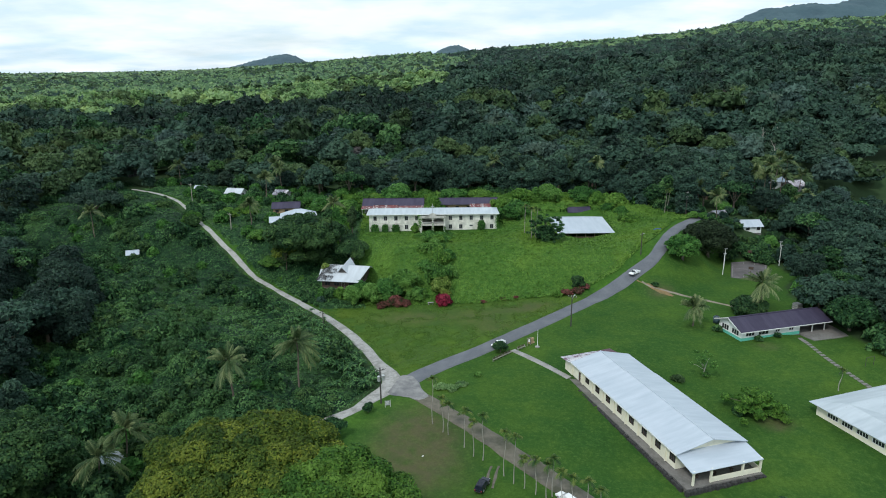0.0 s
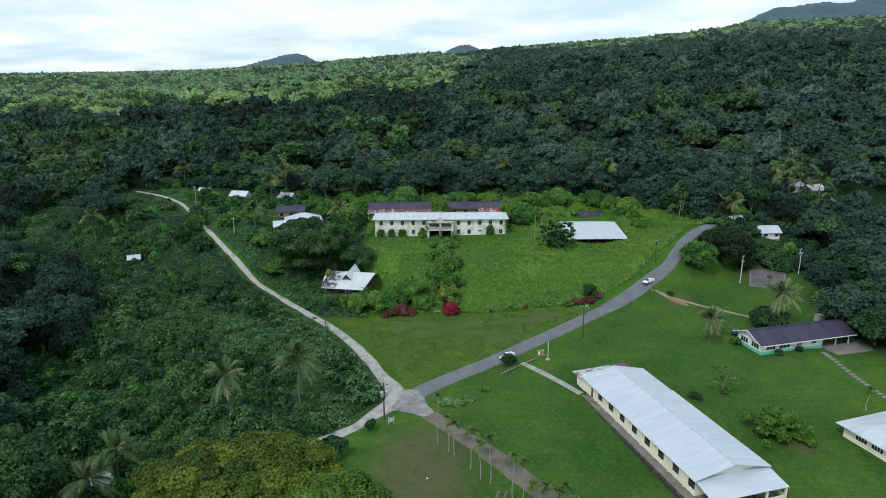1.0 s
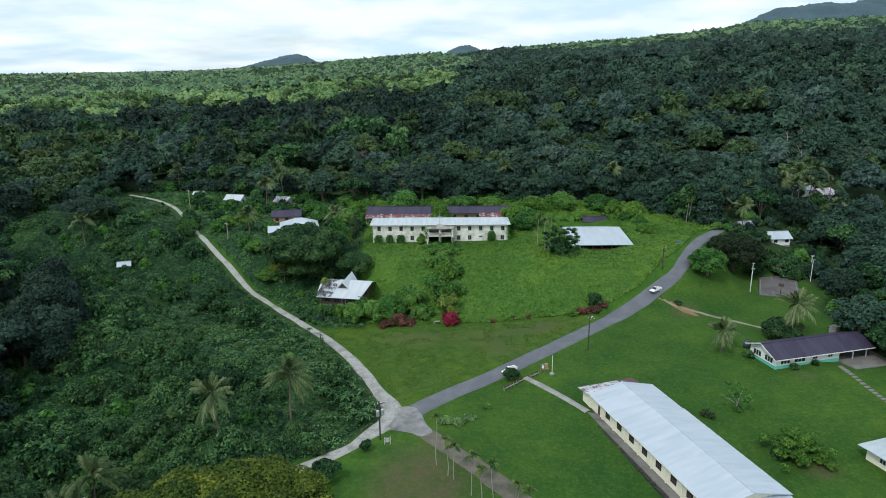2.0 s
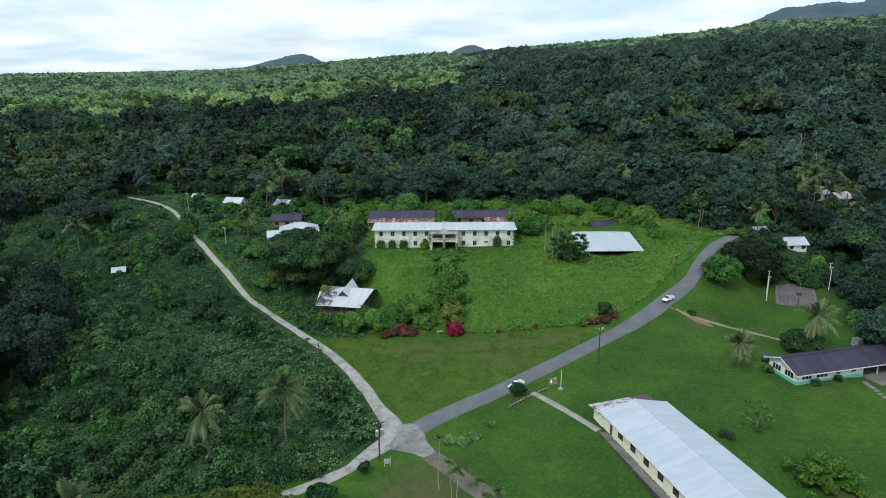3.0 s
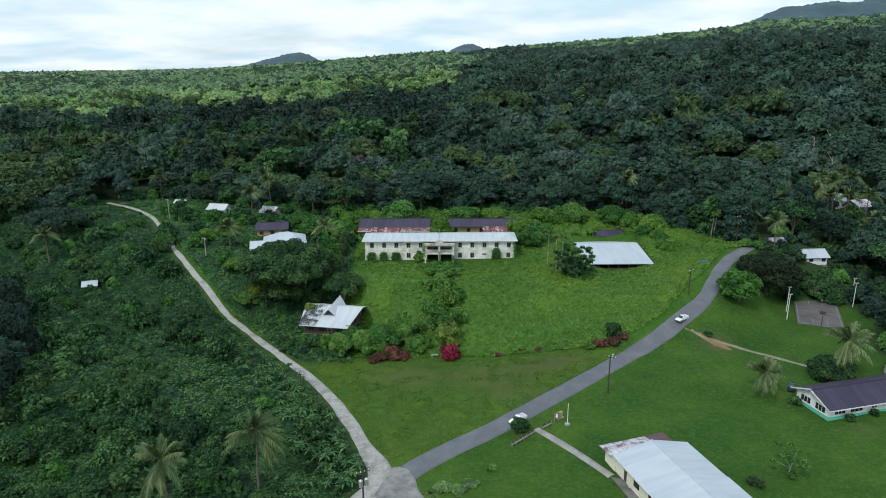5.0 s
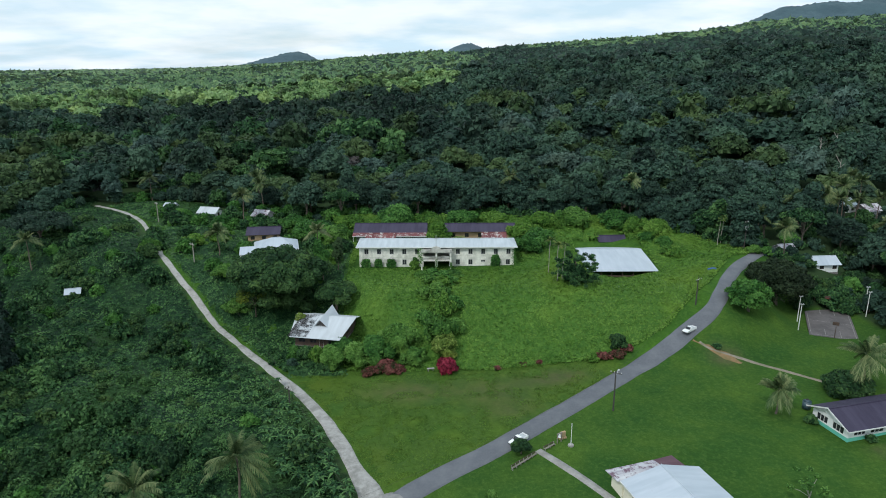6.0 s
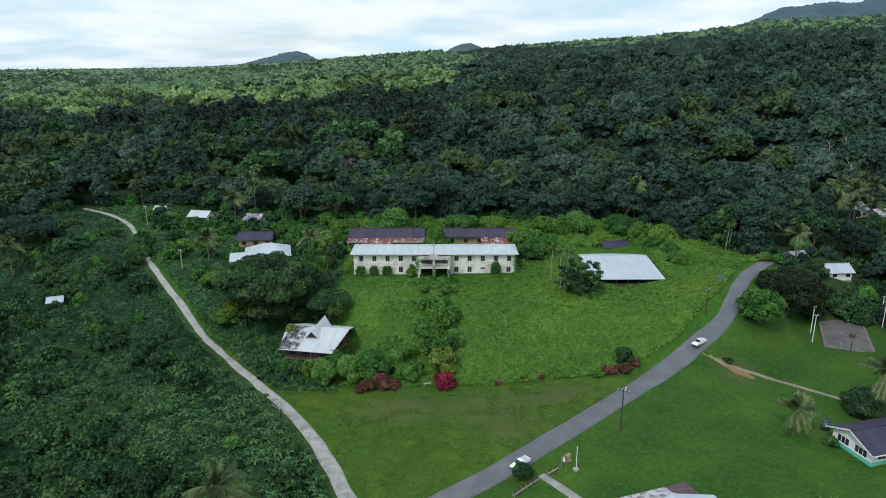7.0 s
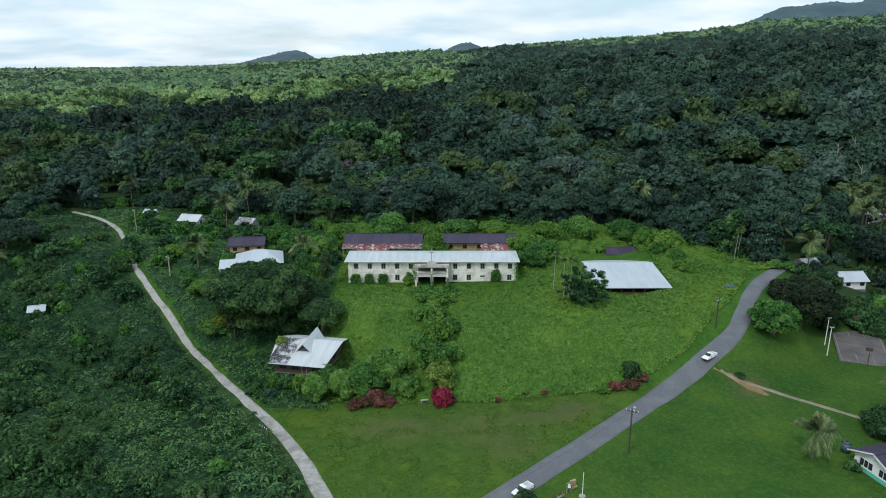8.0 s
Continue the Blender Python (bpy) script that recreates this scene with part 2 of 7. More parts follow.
M["steel"] = surface("steel", (0.55, 0.57, 0.58), (0.35, 0.36, 0.36), 3, 0.8, 0.45, 0.6, 0.4, 0.05, 0.005)
M["pole_dark"] = surface("pole_dark", (0.06, 0.055, 0.05), (0.03, 0.028, 0.026), 4, 0.8, 0.85, 0, 0.5, 0.2, 0.01)
M["dark_in"] = surface("dark_in", (0.05, 0.05, 0.05), (0.03, 0.03, 0.03), 2, 0.5, 0.95, 0, 0.4, 0.05, 0.01)
M["paint_white"] = surface("paint_white", (0.82, 0.83, 0.83), (0.72, 0.73, 0.73), 2, 0.6, 0.25, 0, 0.2, 0.02, 0.002)
M["paint_navy"] = surface("paint_navy", (0.012, 0.016, 0.03), (0.02, 0.024, 0.036), 2, 0.6, 0.2, 0.2, 0.2, 0.02, 0.002)
M["rubber"] = surface("rubber", (0.02, 0.02, 0.02), (0.035, 0.035, 0.03), 6, 2, 0.9, 0, 0.4, 0.1, 0.005)
M["tank_blue"] = surface("tank_blue", (0.05, 0.09, 0.11), (0.03, 0.05, 0.06), 2, 0.6, 0.5, 0, 0.3, 0.05, 0.005)
M["cloth_blue"] = surface("cloth_blue", (0.03, 0.10, 0.30), (0.02, 0.06, 0.2), 3, 0.8, 0.8, 0, 0.4, 0.1, 0.01)
M["lamp_red"] = surface("lamp_red", (0.4, 0.02, 0.02), (0.25, 0.01, 0.01), 6, 2, 0.3, 0, 0.2, 0.02, 0.002)
gm, gn, gl, gp = material("glass_dark")
gl.new(mix(gn, gl, ramp(gn, gl, noise_node(gn, gl, 1.5, 2), [(0.4, (0, 0, 0)), (0.65, (1, 1, 1))]), (0.02, 0.024, 0.027), (0.05, 0.055, 0.06)), gp.inputs["Base Color"])
gp.inputs["Roughness"].default_value = 0.12
M["glass"] = gm
wm, wmn, wml, wmp = material("sea_water")
wml.new(ramp(wmn, wml, noise_node(wmn, wml, 0.01, 3), [(0.4, (0.05, 0.13, 0.22)), (0.7, (0.08, 0.18, 0.28))]), wmp.inputs["Base Color"])
wmp.inputs["Roughness"].default_value = 0.8
wmp.inputs["Specular IOR Level"].default_value = 0.1
M["sea"] = wm


# ---- helpers for meshes ----
def empty(name, m=None, label="", category="", group="", kind=""):
    ob = new(name)
    if m is not None:
        ob.matrix_basis = m
    return tagged(ob, label, category, group, kind)


def mesh_of(name, bm, mat, smooth_faces=False):
    me = bpy.data.meshes.new(name)
    bmesh.ops.recalc_face_normals(bm, faces=bm.faces)
    bm.to_mesh(me)
    bm.free()
    me.materials.append(mat)
    if smooth_faces:
        me.polygons.foreach_set("use_smooth", [True] * len(me.polygons))
    return me


def part(name, bm, mat, parent, label="", m=None, smooth_faces=False):
    """Links a bmesh, or a ready mesh, as one object under a thing or a part."""
    me = bm if isinstance(bm, bpy.types.Mesh) else mesh_of(name, bm, mat, smooth_faces)
    ob = new(name, me)
    ob.parent = parent
    if m is not None:
        ob.matrix_basis = m
    return tagged(ob, label)


def box(bm, x0, x1, y0, y1, z0, z1, m=None, bevel=0.0):
    vs = bmesh.ops.create_cube(bm, size=1, matrix=Matrix.Translation(((x0 + x1) / 2, (y0 + y1) / 2, (z0 + z1) / 2)) @ Matrix.Diagonal((x1 - x0, y1 - y0, z1 - z0, 1)))["verts"]
    if bevel:
        es = list({e for v in vs for e in v.link_edges})
        vs = list({v for f in bmesh.ops.bevel(bm, geom=es, offset=bevel, segments=1, affect="EDGES")["faces"] for v in f.verts} | {v for v in vs if v.is_valid})
    if m is not None:
        bmesh.ops.transform(bm, matrix=m, verts=vs)
    return vs


def tube(bm, a, b, r0, r1=None, n=8):
    a, b = Vector(a), Vector(b)
    r1 = r0 if r1 is None else r1
    q = (b - a).to_track_quat("Z", "Y").to_matrix().to_4x4()
    return bmesh.ops.create_cone(bm, cap_ends=True, segments=n, radius1=r0, radius2=r1, depth=(b - a).length,
                                 matrix=Matrix.Translation((a + b) / 2) @ q)["verts"]


def bent_tube(bm, pts, radii, n=7):
    """A tapered limb along a bent line."""
    rings = []
    for i, p in enumerate(pts):
        p = Vector(p)
        d = (Vector(pts[min(i + 1, len(pts) - 1)]) - Vector(pts[max(i - 1, 0)])).normalized()
        u = d.orthogonal().normalized()
        w = d.cross(u)
        rings.append([bm.verts.new(p + radii[i] * (u * math.cos(2 * math.pi * k / n) + w * math.sin(2 * math.pi * k / n))) for k in range(n)])
    for r0, r1 in zip(rings, rings[1:]):
        for k in range(n):
            bm.faces.new((r0[k], r0[(k + 1) % n], r1[(k + 1) % n], r1[k]))
    bm.faces.new(rings[-1])


def slab(bm, polys, thick):
    """Sloped sheets with thickness: polygons of the upper side."""
    cache = {}
    fs = []
    for poly in polys:
        vs = []
        for p in poly:
            k = tuple(round(c, 3) for c in p)
            if k not in cache:
                cache[k] = bm.verts.new(p)
            vs.append(cache[k])
        fs.append(bm.faces.new(vs))
    bmesh.ops.recalc_face_normals(bm, faces=fs)
    up = sum(f.normal.z for f in fs)
    if up < 0:
        bmesh.ops.reverse_faces(bm, faces=fs)
    bmesh.ops.solidify(bm, geom=fs, thickness=thick)


def np_mesh(name, v, quads=None, tris=None, tint=None, mat=None, soft_tris=False):
    """A mesh from arrays; tint: one number a face."""
    me = bpy.data.meshes.new(name)
    nq = 0 if quads is None else len(quads)
    nt = 0 if tris is None else len(tris)
    me.vertices.add(len(v))
    me.vertices.foreach_set("co", np.asarray(v, np.float32).ravel())
    loops = np.concatenate([np.zeros(0, np.int32)] + ([np.asarray(quads, np.int32).ravel()] if nq else []) + ([np.asarray(tris, np.int32).ravel()] if nt else []))
    me.loops.add(len(loops))
    me.loops.foreach_set("vertex_index", loops)
    me.polygons.add(nq + nt)
    me.polygons.foreach_set("loop_start", np.concatenate([np.arange(nq) * 4, nq * 4 + np.arange(nt) * 3]).astype(np.int32))
    if tint is not None:
        a = me.attributes.new("tint", "FLOAT", "FACE")
        a.data.foreach_set("value", np.asarray(tint, np.float32))
    if soft_tris:
        me.polygons.foreach_set("use_smooth", np.concatenate([np.zeros(nq, bool), np.ones(nt, bool)]))
    me.update(calc_edges=True)
    if mat:
        me.materials.append(mat)
    return me


# ---- the lie of the land ----
def smooth(t):
    t = np.clip(t, 0.0, 1.0)
    return t * t * (3 - 2 * t)


def land(x, y):
    x, y = np.asarray(x, float), np.asarray(y, float)
    z = -10.6 + 0.025 * np.clip(x, 0, 160) + 0.03 * (np.clip(y, -140, 30) + 65)
    edge = np.minimum(-30 + 0.9 * np.clip(-x - 8, 0, 18) + 0.2 * np.maximum(0, -x - 26) + 0.8 * np.maximum(0, x - 66), 60)
    z = z + 8.7 * smooth((y - edge + 13) / 26)
    z = z - 4.4 * np.exp(-((x - 50) / 13) ** 2 - ((y - 4) / 19) ** 2)
    w = np.exp(-((x - 95.5) / 13.5) ** 4 - ((y + 19.5) / 13.5) ** 4)
    z = z * (1 - w) - 8.5 * w
    w = np.exp(-((x - 89.5) / 8) ** 4 - ((y + 64) / 8) ** 4)
    z = z * (1 - w) - 9.35 * w
    d = np.hypot(x, y + 200)
    k = (x / np.maximum(60, y + 200) + 0.36) / 0.95
    k = 0.5 * (k + np.sqrt(k * k + 0.01))
    r = np.clip((d - 260) / 1240, 0, 1)
    s = x / np.maximum(60, y + 200)
    return z + 118 * np.minimum(k, 0.87) * r ** 1.15 + 11 * np.exp(-((s + 0.02) / 0.28) ** 2) * r


def at(x, y, up=0.0, turn=0.0, size=1.0):
    m = pose(x, y, float(land(x, y)) + up, 0, 0, turn)
    return m @ Matrix.Diagonal((size, size, size, 1)) if size != 1.0 else m


GRAVEL = [(-33, -107), (-30, -104.5), (-18.0, -96.6), (-13.4, -91.6), (-9.6, -86.2), (-9.3, -81.6), (-11.9, -76.6), (-15.4, -69.2), (-19.0, -62.4), (-23.2, -55.8), (-27.6, -49.8), (-33.0, -43.4), (-39.3, -36.2), (-45.2, -29.1), (-51.4, -21.8), (-57.6, -14.2), (-63.1, -7.4), (-69.3, -0.7),
          (-77.3, 9.2), (-82.6, 18.4), (-88.7, 29.0), (-96, 41.5), (-104.2, 53.6), (-116, 66), (-130, 76)]
PAVED = [(-6.2, -84.6), (-3.4, -81.2), (2.4, -76.2), (9.2, -71.2), (14.2, -67.0), (19.6, -62.3), (24.8, -57.9), (30.4, -53.0), (36.9, -47.3), (43.7, -41.5), (50.3, -36.5), (57.4, -31.2), (63.2, -26.9), (67.0, -22.0), (72.2, -13.6), (78.0, -5.4), (82.6, -0.6), (88, 4), (96, 8)]
DRIVE = [(-7, -86), (-2.6, -90), (4.6, -98.6), (11.4, -107.8), (17.2, -115.6), (24.4, -125.6), (34.6, -139.6)]


def smooth_line(pts, step=1.5):
    """Even points along a soft curve through the given ones."""
    p = np.array(pts, float)
    out = []
    for i in range(len(p) - 1):
        p0, p1, p2, p3 = p[max(i - 1, 0)], p[i], p[i + 1], p[min(i + 2, len(p) - 1)]
        n = max(2, int(np.linalg.norm(p2 - p1) / step))
        for k in range(n):
            t = k / n
            out.append(0.5 * (2 * p1 + (p2 - p0) * t + (2 * p0 - 5 * p1 + 4 * p2 - p3) * t * t + (3 * p1 - p0 - 3 * p2 + p3) * t ** 3))
    out.append(p[-1])
    return np.array(out)


LINES = {"gravel": (smooth_line(GRAVEL), 1.25), "paved": (smooth_line(PAVED), 2.2), "drive": (smooth_line(DRIVE), 2.0)}


def road_gap(x, y):
    """Distance from the nearest road's edge; negative on it."""
    g = np.full(np.shape(x), 1e6)
    for line, half in LINES.values():
        # ceiling coloured dark so that the inside looks shaded through openings
        for c in line:
            g = np.minimum(g, np.hypot(x - c[0], y - c[1]) - half)
    return g


def gravel_x(y):
    line = LINES["gravel"][0]
    return np.interp(y, line[:, 1], line[:, 0])


def paved_y(x):
    line = LINES["paved"][0]
    return np.interp(x, line[:, 0], line[:, 1])


def wooded(x, y):
    xl = np.interp(y, [-150, -125, -113, -85, -60, -25, 10, 30, 66, 84], [-58, -62, -68, -82, -98, -118, -138, -146, -140, -108])
    xr = np.interp(y, [-110, -78, -66, -58, -45, -37, -30, -14, -9, 5, 26], [130, 97, 96, 93, 94, 97, 106, 105, 92, 88, 72])
    yb = np.interp(x, [-100, -75, -45, -15, 52, 68, 92], [84, 64, 50, 53, 46, 28, 8])
    return ((x < xl) & (y < 84)) | ((x > xr) & (y > -110)) | (y > yb)


# ground: one sheet to the horizon
def graded(lo, hi, a, b, step, grow):
    v = list(np.arange(a, b + 0.01, step))
    s, q = step, b
    while q < hi:
        s = min(s * grow, 160)
        q += s
        v.append(min(q, hi))
    s, q = step, a
    while q > lo:
        s = min(s * grow, 160)
        q -= s
        v.insert(0, max(q, lo))
    return np.array(v)


gx = graded(-4700, 4700, -132, 132, 1.8, 1.16)
gy = graded(-400, 4800, -150, 62, 1.8, 1.16)
GX, GY = np.meshgrid(gx, gy)
wob = np.array([noise.noise(Vector((x * 0.11, y * 0.11, 3))) for x, y in zip(GX.ravel(), GY.ravel())]).reshape(GX.shape)
gap = road_gap(GX, GY)
GZ = land(GX, GY) + 0.12 * wob * np.clip(gap / 4, 0, 1)
ny, nx = GX.shape
idx = np.arange(nx * ny).reshape(ny, nx)
gq = np.stack([idx[:-1, :-1], idx[:-1, 1:], idx[1:, 1:], idx[1:, :-1]], -1).reshape(-1, 4)
gme = np_mesh("ground", np.stack([GX, GY, GZ], -1).reshape(-1, 3), gq)
gme.polygons.foreach_set("use_smooth", [True] * len(gq))
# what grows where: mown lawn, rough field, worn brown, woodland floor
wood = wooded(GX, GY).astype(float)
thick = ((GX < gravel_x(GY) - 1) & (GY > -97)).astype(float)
mown = ((GX > -3) & (GY < paved_y(GX)) & (GX < 110)).astype(float)
field = ((GX > gravel_x(GY)) & (GY > paved_y(np.maximum(GX, -4))) & (GY < -41 + 0.04 * GX)).astype(float)
def worn_field(x, y):
    """Where the rough field has gone brown."""
    return 0.6 * np.exp(-((x + 6) / 9) ** 2 - ((y + 50.5) / 4.5) ** 2) + 0.9 * np.exp(-((x - 24 - 0.9 * (y + 46)) / 6.5) ** 2 - ((y + 46) / 3.2) ** 2) + 0.45 * np.exp(-((x - 10) / 8) ** 2 - ((y + 50) / 5) ** 2) + 0.5 * np.exp(-((x - 14) / 6) ** 2 - ((y + 57) / 4) ** 2)


brown = worn_field(GX, GY)
brown = brown + 2.2 * np.exp(-((GX + 3.5) / 6) ** 2 - ((GY + 107) / 10) ** 2) + 1.0 * np.exp(-((GX - 61.5) / 3) ** 2 - ((GY + 39.5) / 3.2) ** 2) + 1.3 * np.exp(-((GX - 60.6) / 2.2) ** 2 - ((GY + 104) / 1.6) ** 2) + 0.9 * np.exp(-((GX - 74) / 2.2) ** 2 - ((GY + 73.5) / 1.2) ** 2)
ca = gme.color_attributes.new("cover", "FLOAT_COLOR", "POINT")
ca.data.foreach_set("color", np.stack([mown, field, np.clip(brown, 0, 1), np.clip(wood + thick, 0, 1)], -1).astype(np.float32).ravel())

m, n, l, p = material("ground_cover")
at_node = n.new("ShaderNodeVertexColor")
at_node.layer_name = "cover"
sp = n.new("ShaderNodeSeparateColor")
l.new(at_node.outputs["Color"], sp.inputs[0])
n_big, n_mid, n_fine = noise_node(n, l, 0.06, 4), noise_node(n, l, 0.45, 5), noise_node(n, l, 3.5, 5)
grass = mix(n, l, ramp(n, l, n_big, [(0.35, (0, 0, 0)), (0.68, (1, 1, 1))]), (0.020, 0.066, 0.013), (0.075, 0.138, 0.020))
weeds = mix(n, l, ramp(n, l, n_mid, [(0.35, (0, 0, 0)), (0.65, (1, 1, 1))]), (0.035, 0.10, 0.012), (0.07, 0.16, 0.02))
rough_f = mix(n, l, ramp(n, l, n_mid, [(0.35, (0, 0, 0)), (0.65, (1, 1, 1))]), (0.050, 0.100, 0.014), (0.092, 0.155, 0.020))
col = mix(n, l, sp.outputs[0], weeds, grass)
col = mix(n, l, sp.outputs[1], col, rough_f)
mb = n.new("ShaderNodeMath")
mb.operation = "MULTIPLY"
l.new(sp.outputs[2], mb.inputs[0])
l.new(ramp(n, l, n_mid, [(0.3, (0.35,) * 3), (0.65, (1, 1, 1))]), mb.inputs[1])
col = mix(n, l, mb.outputs[0], col, (0.10, 0.085, 0.04))
blot = noise_node(n, l, 0.9, 8, rough=0.7)
col = mix(n, l, ramp(n, l, blot, [(0.42, (0, 0, 0)), (0.72, (0.4,) * 3)]), col, (0.034, 0.092, 0.012))
col = mix(n, l, ramp(n, l, n_fine, [(0.3, (0, 0, 0)), (0.75, (0.6,) * 3)]), col, (0.024, 0.062, 0.008))
sward = noise_node(n, l, 0.17, 4)
col = mix(n, l, ramp(n, l, sward, [(0.42, (0, 0, 0)), (0.62, (0.55,) * 3)]), col, (0.022, 0.072, 0.014))
tuft = noise_node(n, l, 1.3, 8, rough=0.85)
col = mix(n, l, ramp(n, l, tuft, [(0.50, (0, 0, 0)), (0.66, (0.5,) * 3)]), col, (0.10, 0.18, 0.036))
col = mix(n, l, ramp(n, l, tuft, [(0.34, (0.55,) * 3), (0.48, (0, 0, 0))]), col, (0.020, 0.055, 0.010))
worn = n.new("ShaderNodeMath")
worn.operation = "MULTIPLY"
worn.inputs[1].default_value = 0.55
l.new(mb.outputs[0], worn.inputs[0])
col = mix(n, l, worn.outputs[0], col, (0.105, 0.085, 0.055))
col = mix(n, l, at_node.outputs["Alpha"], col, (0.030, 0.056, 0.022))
l.new(col, p.inputs["Base Color"])
p.inputs["Roughness"].default_value = 0.95
p.inputs["Specular IOR Level"].default_value = 0.1
bump(n, l, n_fine, 0.6, 0.12, p)
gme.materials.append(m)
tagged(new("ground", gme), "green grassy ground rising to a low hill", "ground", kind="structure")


def strip(name, line, half, mat, label, up=0.06, ragged=0.25, across=6, category="road"):
    """A road as a thin slab that follows the land, with ragged edges."""
    line = np.array(line)
    d = np.gradient(line, axis=0)
    d /= np.linalg.norm(d, axis=1)[:, None]
    side = np.stack([-d[:, 1], d[:, 0]], -1)
    vs, rows = [], []
    wide = half
    for i, (c, s) in enumerate(zip(line, side)):
        half = wide(c[0], c[1]) if callable(wide) else wide
        a = half + ragged * noise.noise(Vector((i * 0.35, half, 1)))
        b = half + ragged * noise.noise(Vector((i * 0.35, half, 9)))
        row = []
        for k in range(across + 1):
            q = c + s * (-a + (a + b) * k / across)
            e = abs(2 * k / across - 1)
            row.append(len(vs))
            vs.append((q[0], q[1], float(land(q[0], q[1])) + up + 0.05 * (1 - e * e)))
        for q0, k in ((row[0], -1), (row[-1], 1)):
            x, y, z = vs[q0]
            row.append(len(vs))
            vs.append((x + s[0] * 0.15 * k, y + s[1] * 0.15 * k, z - 0.3))
        rows.append([row[-2]] + row[:-2] + [row[-1]])
    qs = [(r0[k], r0[k + 1], r1[k + 1], r1[k]) for r0, r1 in zip(rows, rows[1:]) for k in range(len(r0) - 1)]
    me = np_mesh(name, vs, qs, mat=mat)
    me.polygons.foreach_set("use_smooth", [True] * len(qs))
    return tagged(new(name, me), label, category, kind="structure")


strip("gravel_road", LINES["gravel"][0], lambda x, y: 0.70 + 0.62 * float(smooth((-y - 15) / 72)) - 0.28 * float(smooth((-y - 88) / 6)) + 0.6 * math.exp(-((x + 9.5) / 4.5) ** 2 - ((y + 84) / 7) ** 2), M["gravel"], "pale crushed coral gravel road with worn edges", 0.10, 0.30)
strip("paved_road", LINES["paved"][0], lambda x, y: 1.98 - 0.35 * float(smooth((x - 40) / 30)), M["asphalt"], "grey asphalt road curving up past the hill", 0.13, 0.15)
strip("dirt_driveway", LINES["drive"][0], lambda x, y: 1.5 + 0.4 * float(smooth((-y - 88) / 25)), M["dirt"], "brown dirt driveway lined with slim palms", 0.08, 0.5)
# tarred apron where the roads meet: a worn five-sided patch
bm = bmesh.new()
APRON = [(-7.6, -81.4), (-5.0, -81.0), (-3.5, -83.6), (-2.9, -86.6), (-1.2, -90.2), (-3.2, -91.6), (-5.2, -90.2), (-7.4, -89.6), (-9.8, -88.6), (-8.9, -85.6)]
ring_line = smooth_line(APRON + APRON[:1], 1.0)[:-1]
apron_mid = np.mean(ring_line, axis=0)
rings = [[bm.verts.new((*apron_mid, float(land(*apron_mid)) + 0.26))]]
for f, up in ((0.4, 0.25), (0.85, 0.22), (1.0, 0.05)):
    row = []
    for k, q in enumerate(ring_line):
        x, y = apron_mid + (q - apron_mid) * f * (1 + 0.05 * noise.noise(Vector((k * 0.6, 0, 5))))
        row.append(bm.verts.new((x, y, float(land(x, y)) + up)))
    rings.append(row)
n_ring = len(ring_line)
for k in range(n_ring):
    bm.faces.new((rings[0][0], rings[1][k], rings[1][(k + 1) % n_ring]))
    for i in (1, 2):
        bm.faces.new((rings[i][k], rings[i + 1][k], rings[i + 1][(k + 1) % n_ring], rings[i][(k + 1) % n_ring]))
M["apron"] = surface("apron", (0.265, 0.26, 0.25), (0.105, 0.105, 0.11), 1.1, 0.30, 0.92, 0, 0.95, 0.4, 0.03)
tagged(new("road_apron", mesh_of("road_apron", bm, M["apron"])), "patched grey concrete where the roads meet", "road", kind="structure")
M["path"] = surface("path", (0.25, 0.215, 0.165), (0.14, 0.14, 0.085), 1.6, 0.4, 0.97, 0, 0.8, 0.5, 0.04)
strip("footpath", smooth_line([(57.6, -35.2), (60.5, -38), (64.7, -40.2), (70, -44.5), (76.5, -50.5)], 1.0), 0.38, M["path"], "narrow worn footpath across the lawn", 0.07, 0.2, 2, "path")
strip("walkway", smooth_line([(17.6, -70.8), (22.5, -77), (27.6, -84.6)], 1.0), 0.65, M["concrete"], "pale concrete walkway from the gate to the hall", 0.1, 0.05, 2, "path")
strip("bare_earth", smooth_line([(56.4, -34.6), (59.0, -36.6), (61.6, -39.0), (64.2, -42.0)], 0.7), lambda x, y: 0.25 + 0.75 * math.exp(-((x - 61.4) / 2.2) ** 2), M["clay"], "worn patch of reddish bare earth beside the path", 0.05, 0.45, 4, "earth")
sp_line = smooth_line([(83.6, -69.5), (83.4, -80), (84.6, -92.4), (86, -103)], 1.12)
steps = empty("stepping_path", None, "path of weathered concrete slabs over the grass", "path", kind="structure")
b = bmesh.new()
box(b, -0.52, 0.52, -0.44, 0.44, -0.3, 0.09, bevel=0.03)
slab_mesh = mesh_of("slab", b, M["concrete_old"])
for i, (x, y) in enumerate(sp_line[:-1]):
    part("slab", slab_mesh, None, steps, m=at(x, y, 0.0, 7 * noise.noise(Vector((i * 1.7, 0, 3))) + 4, 1 + 0.08 * noise.noise(Vector((i * 2.3, 5, 1)))))
for dx in (0.0, 1.25):
    strip("tyre_track", smooth_line([(9.0 + dx, -113.0), (8.3 + dx, -115.0), (7.4 + dx, -118.6)], 0.6), 0.2, M["dirt"], "dark wheel rut pressed into the grass", 0.04, 0.12, 2, "path")

# sea and far ridges
bm = bmesh.new()
vs = [bm.verts.new(c) for c in ((-4600, 2300, 20), (-300, 3500, 20), (-300, 4780, 20), (-4600, 4780, 20))]
bm.faces.new(vs)
tagged(new("water", mesh_of("water", bm, M["sea"])), "blue sea at the horizon", "sea", kind="structure")


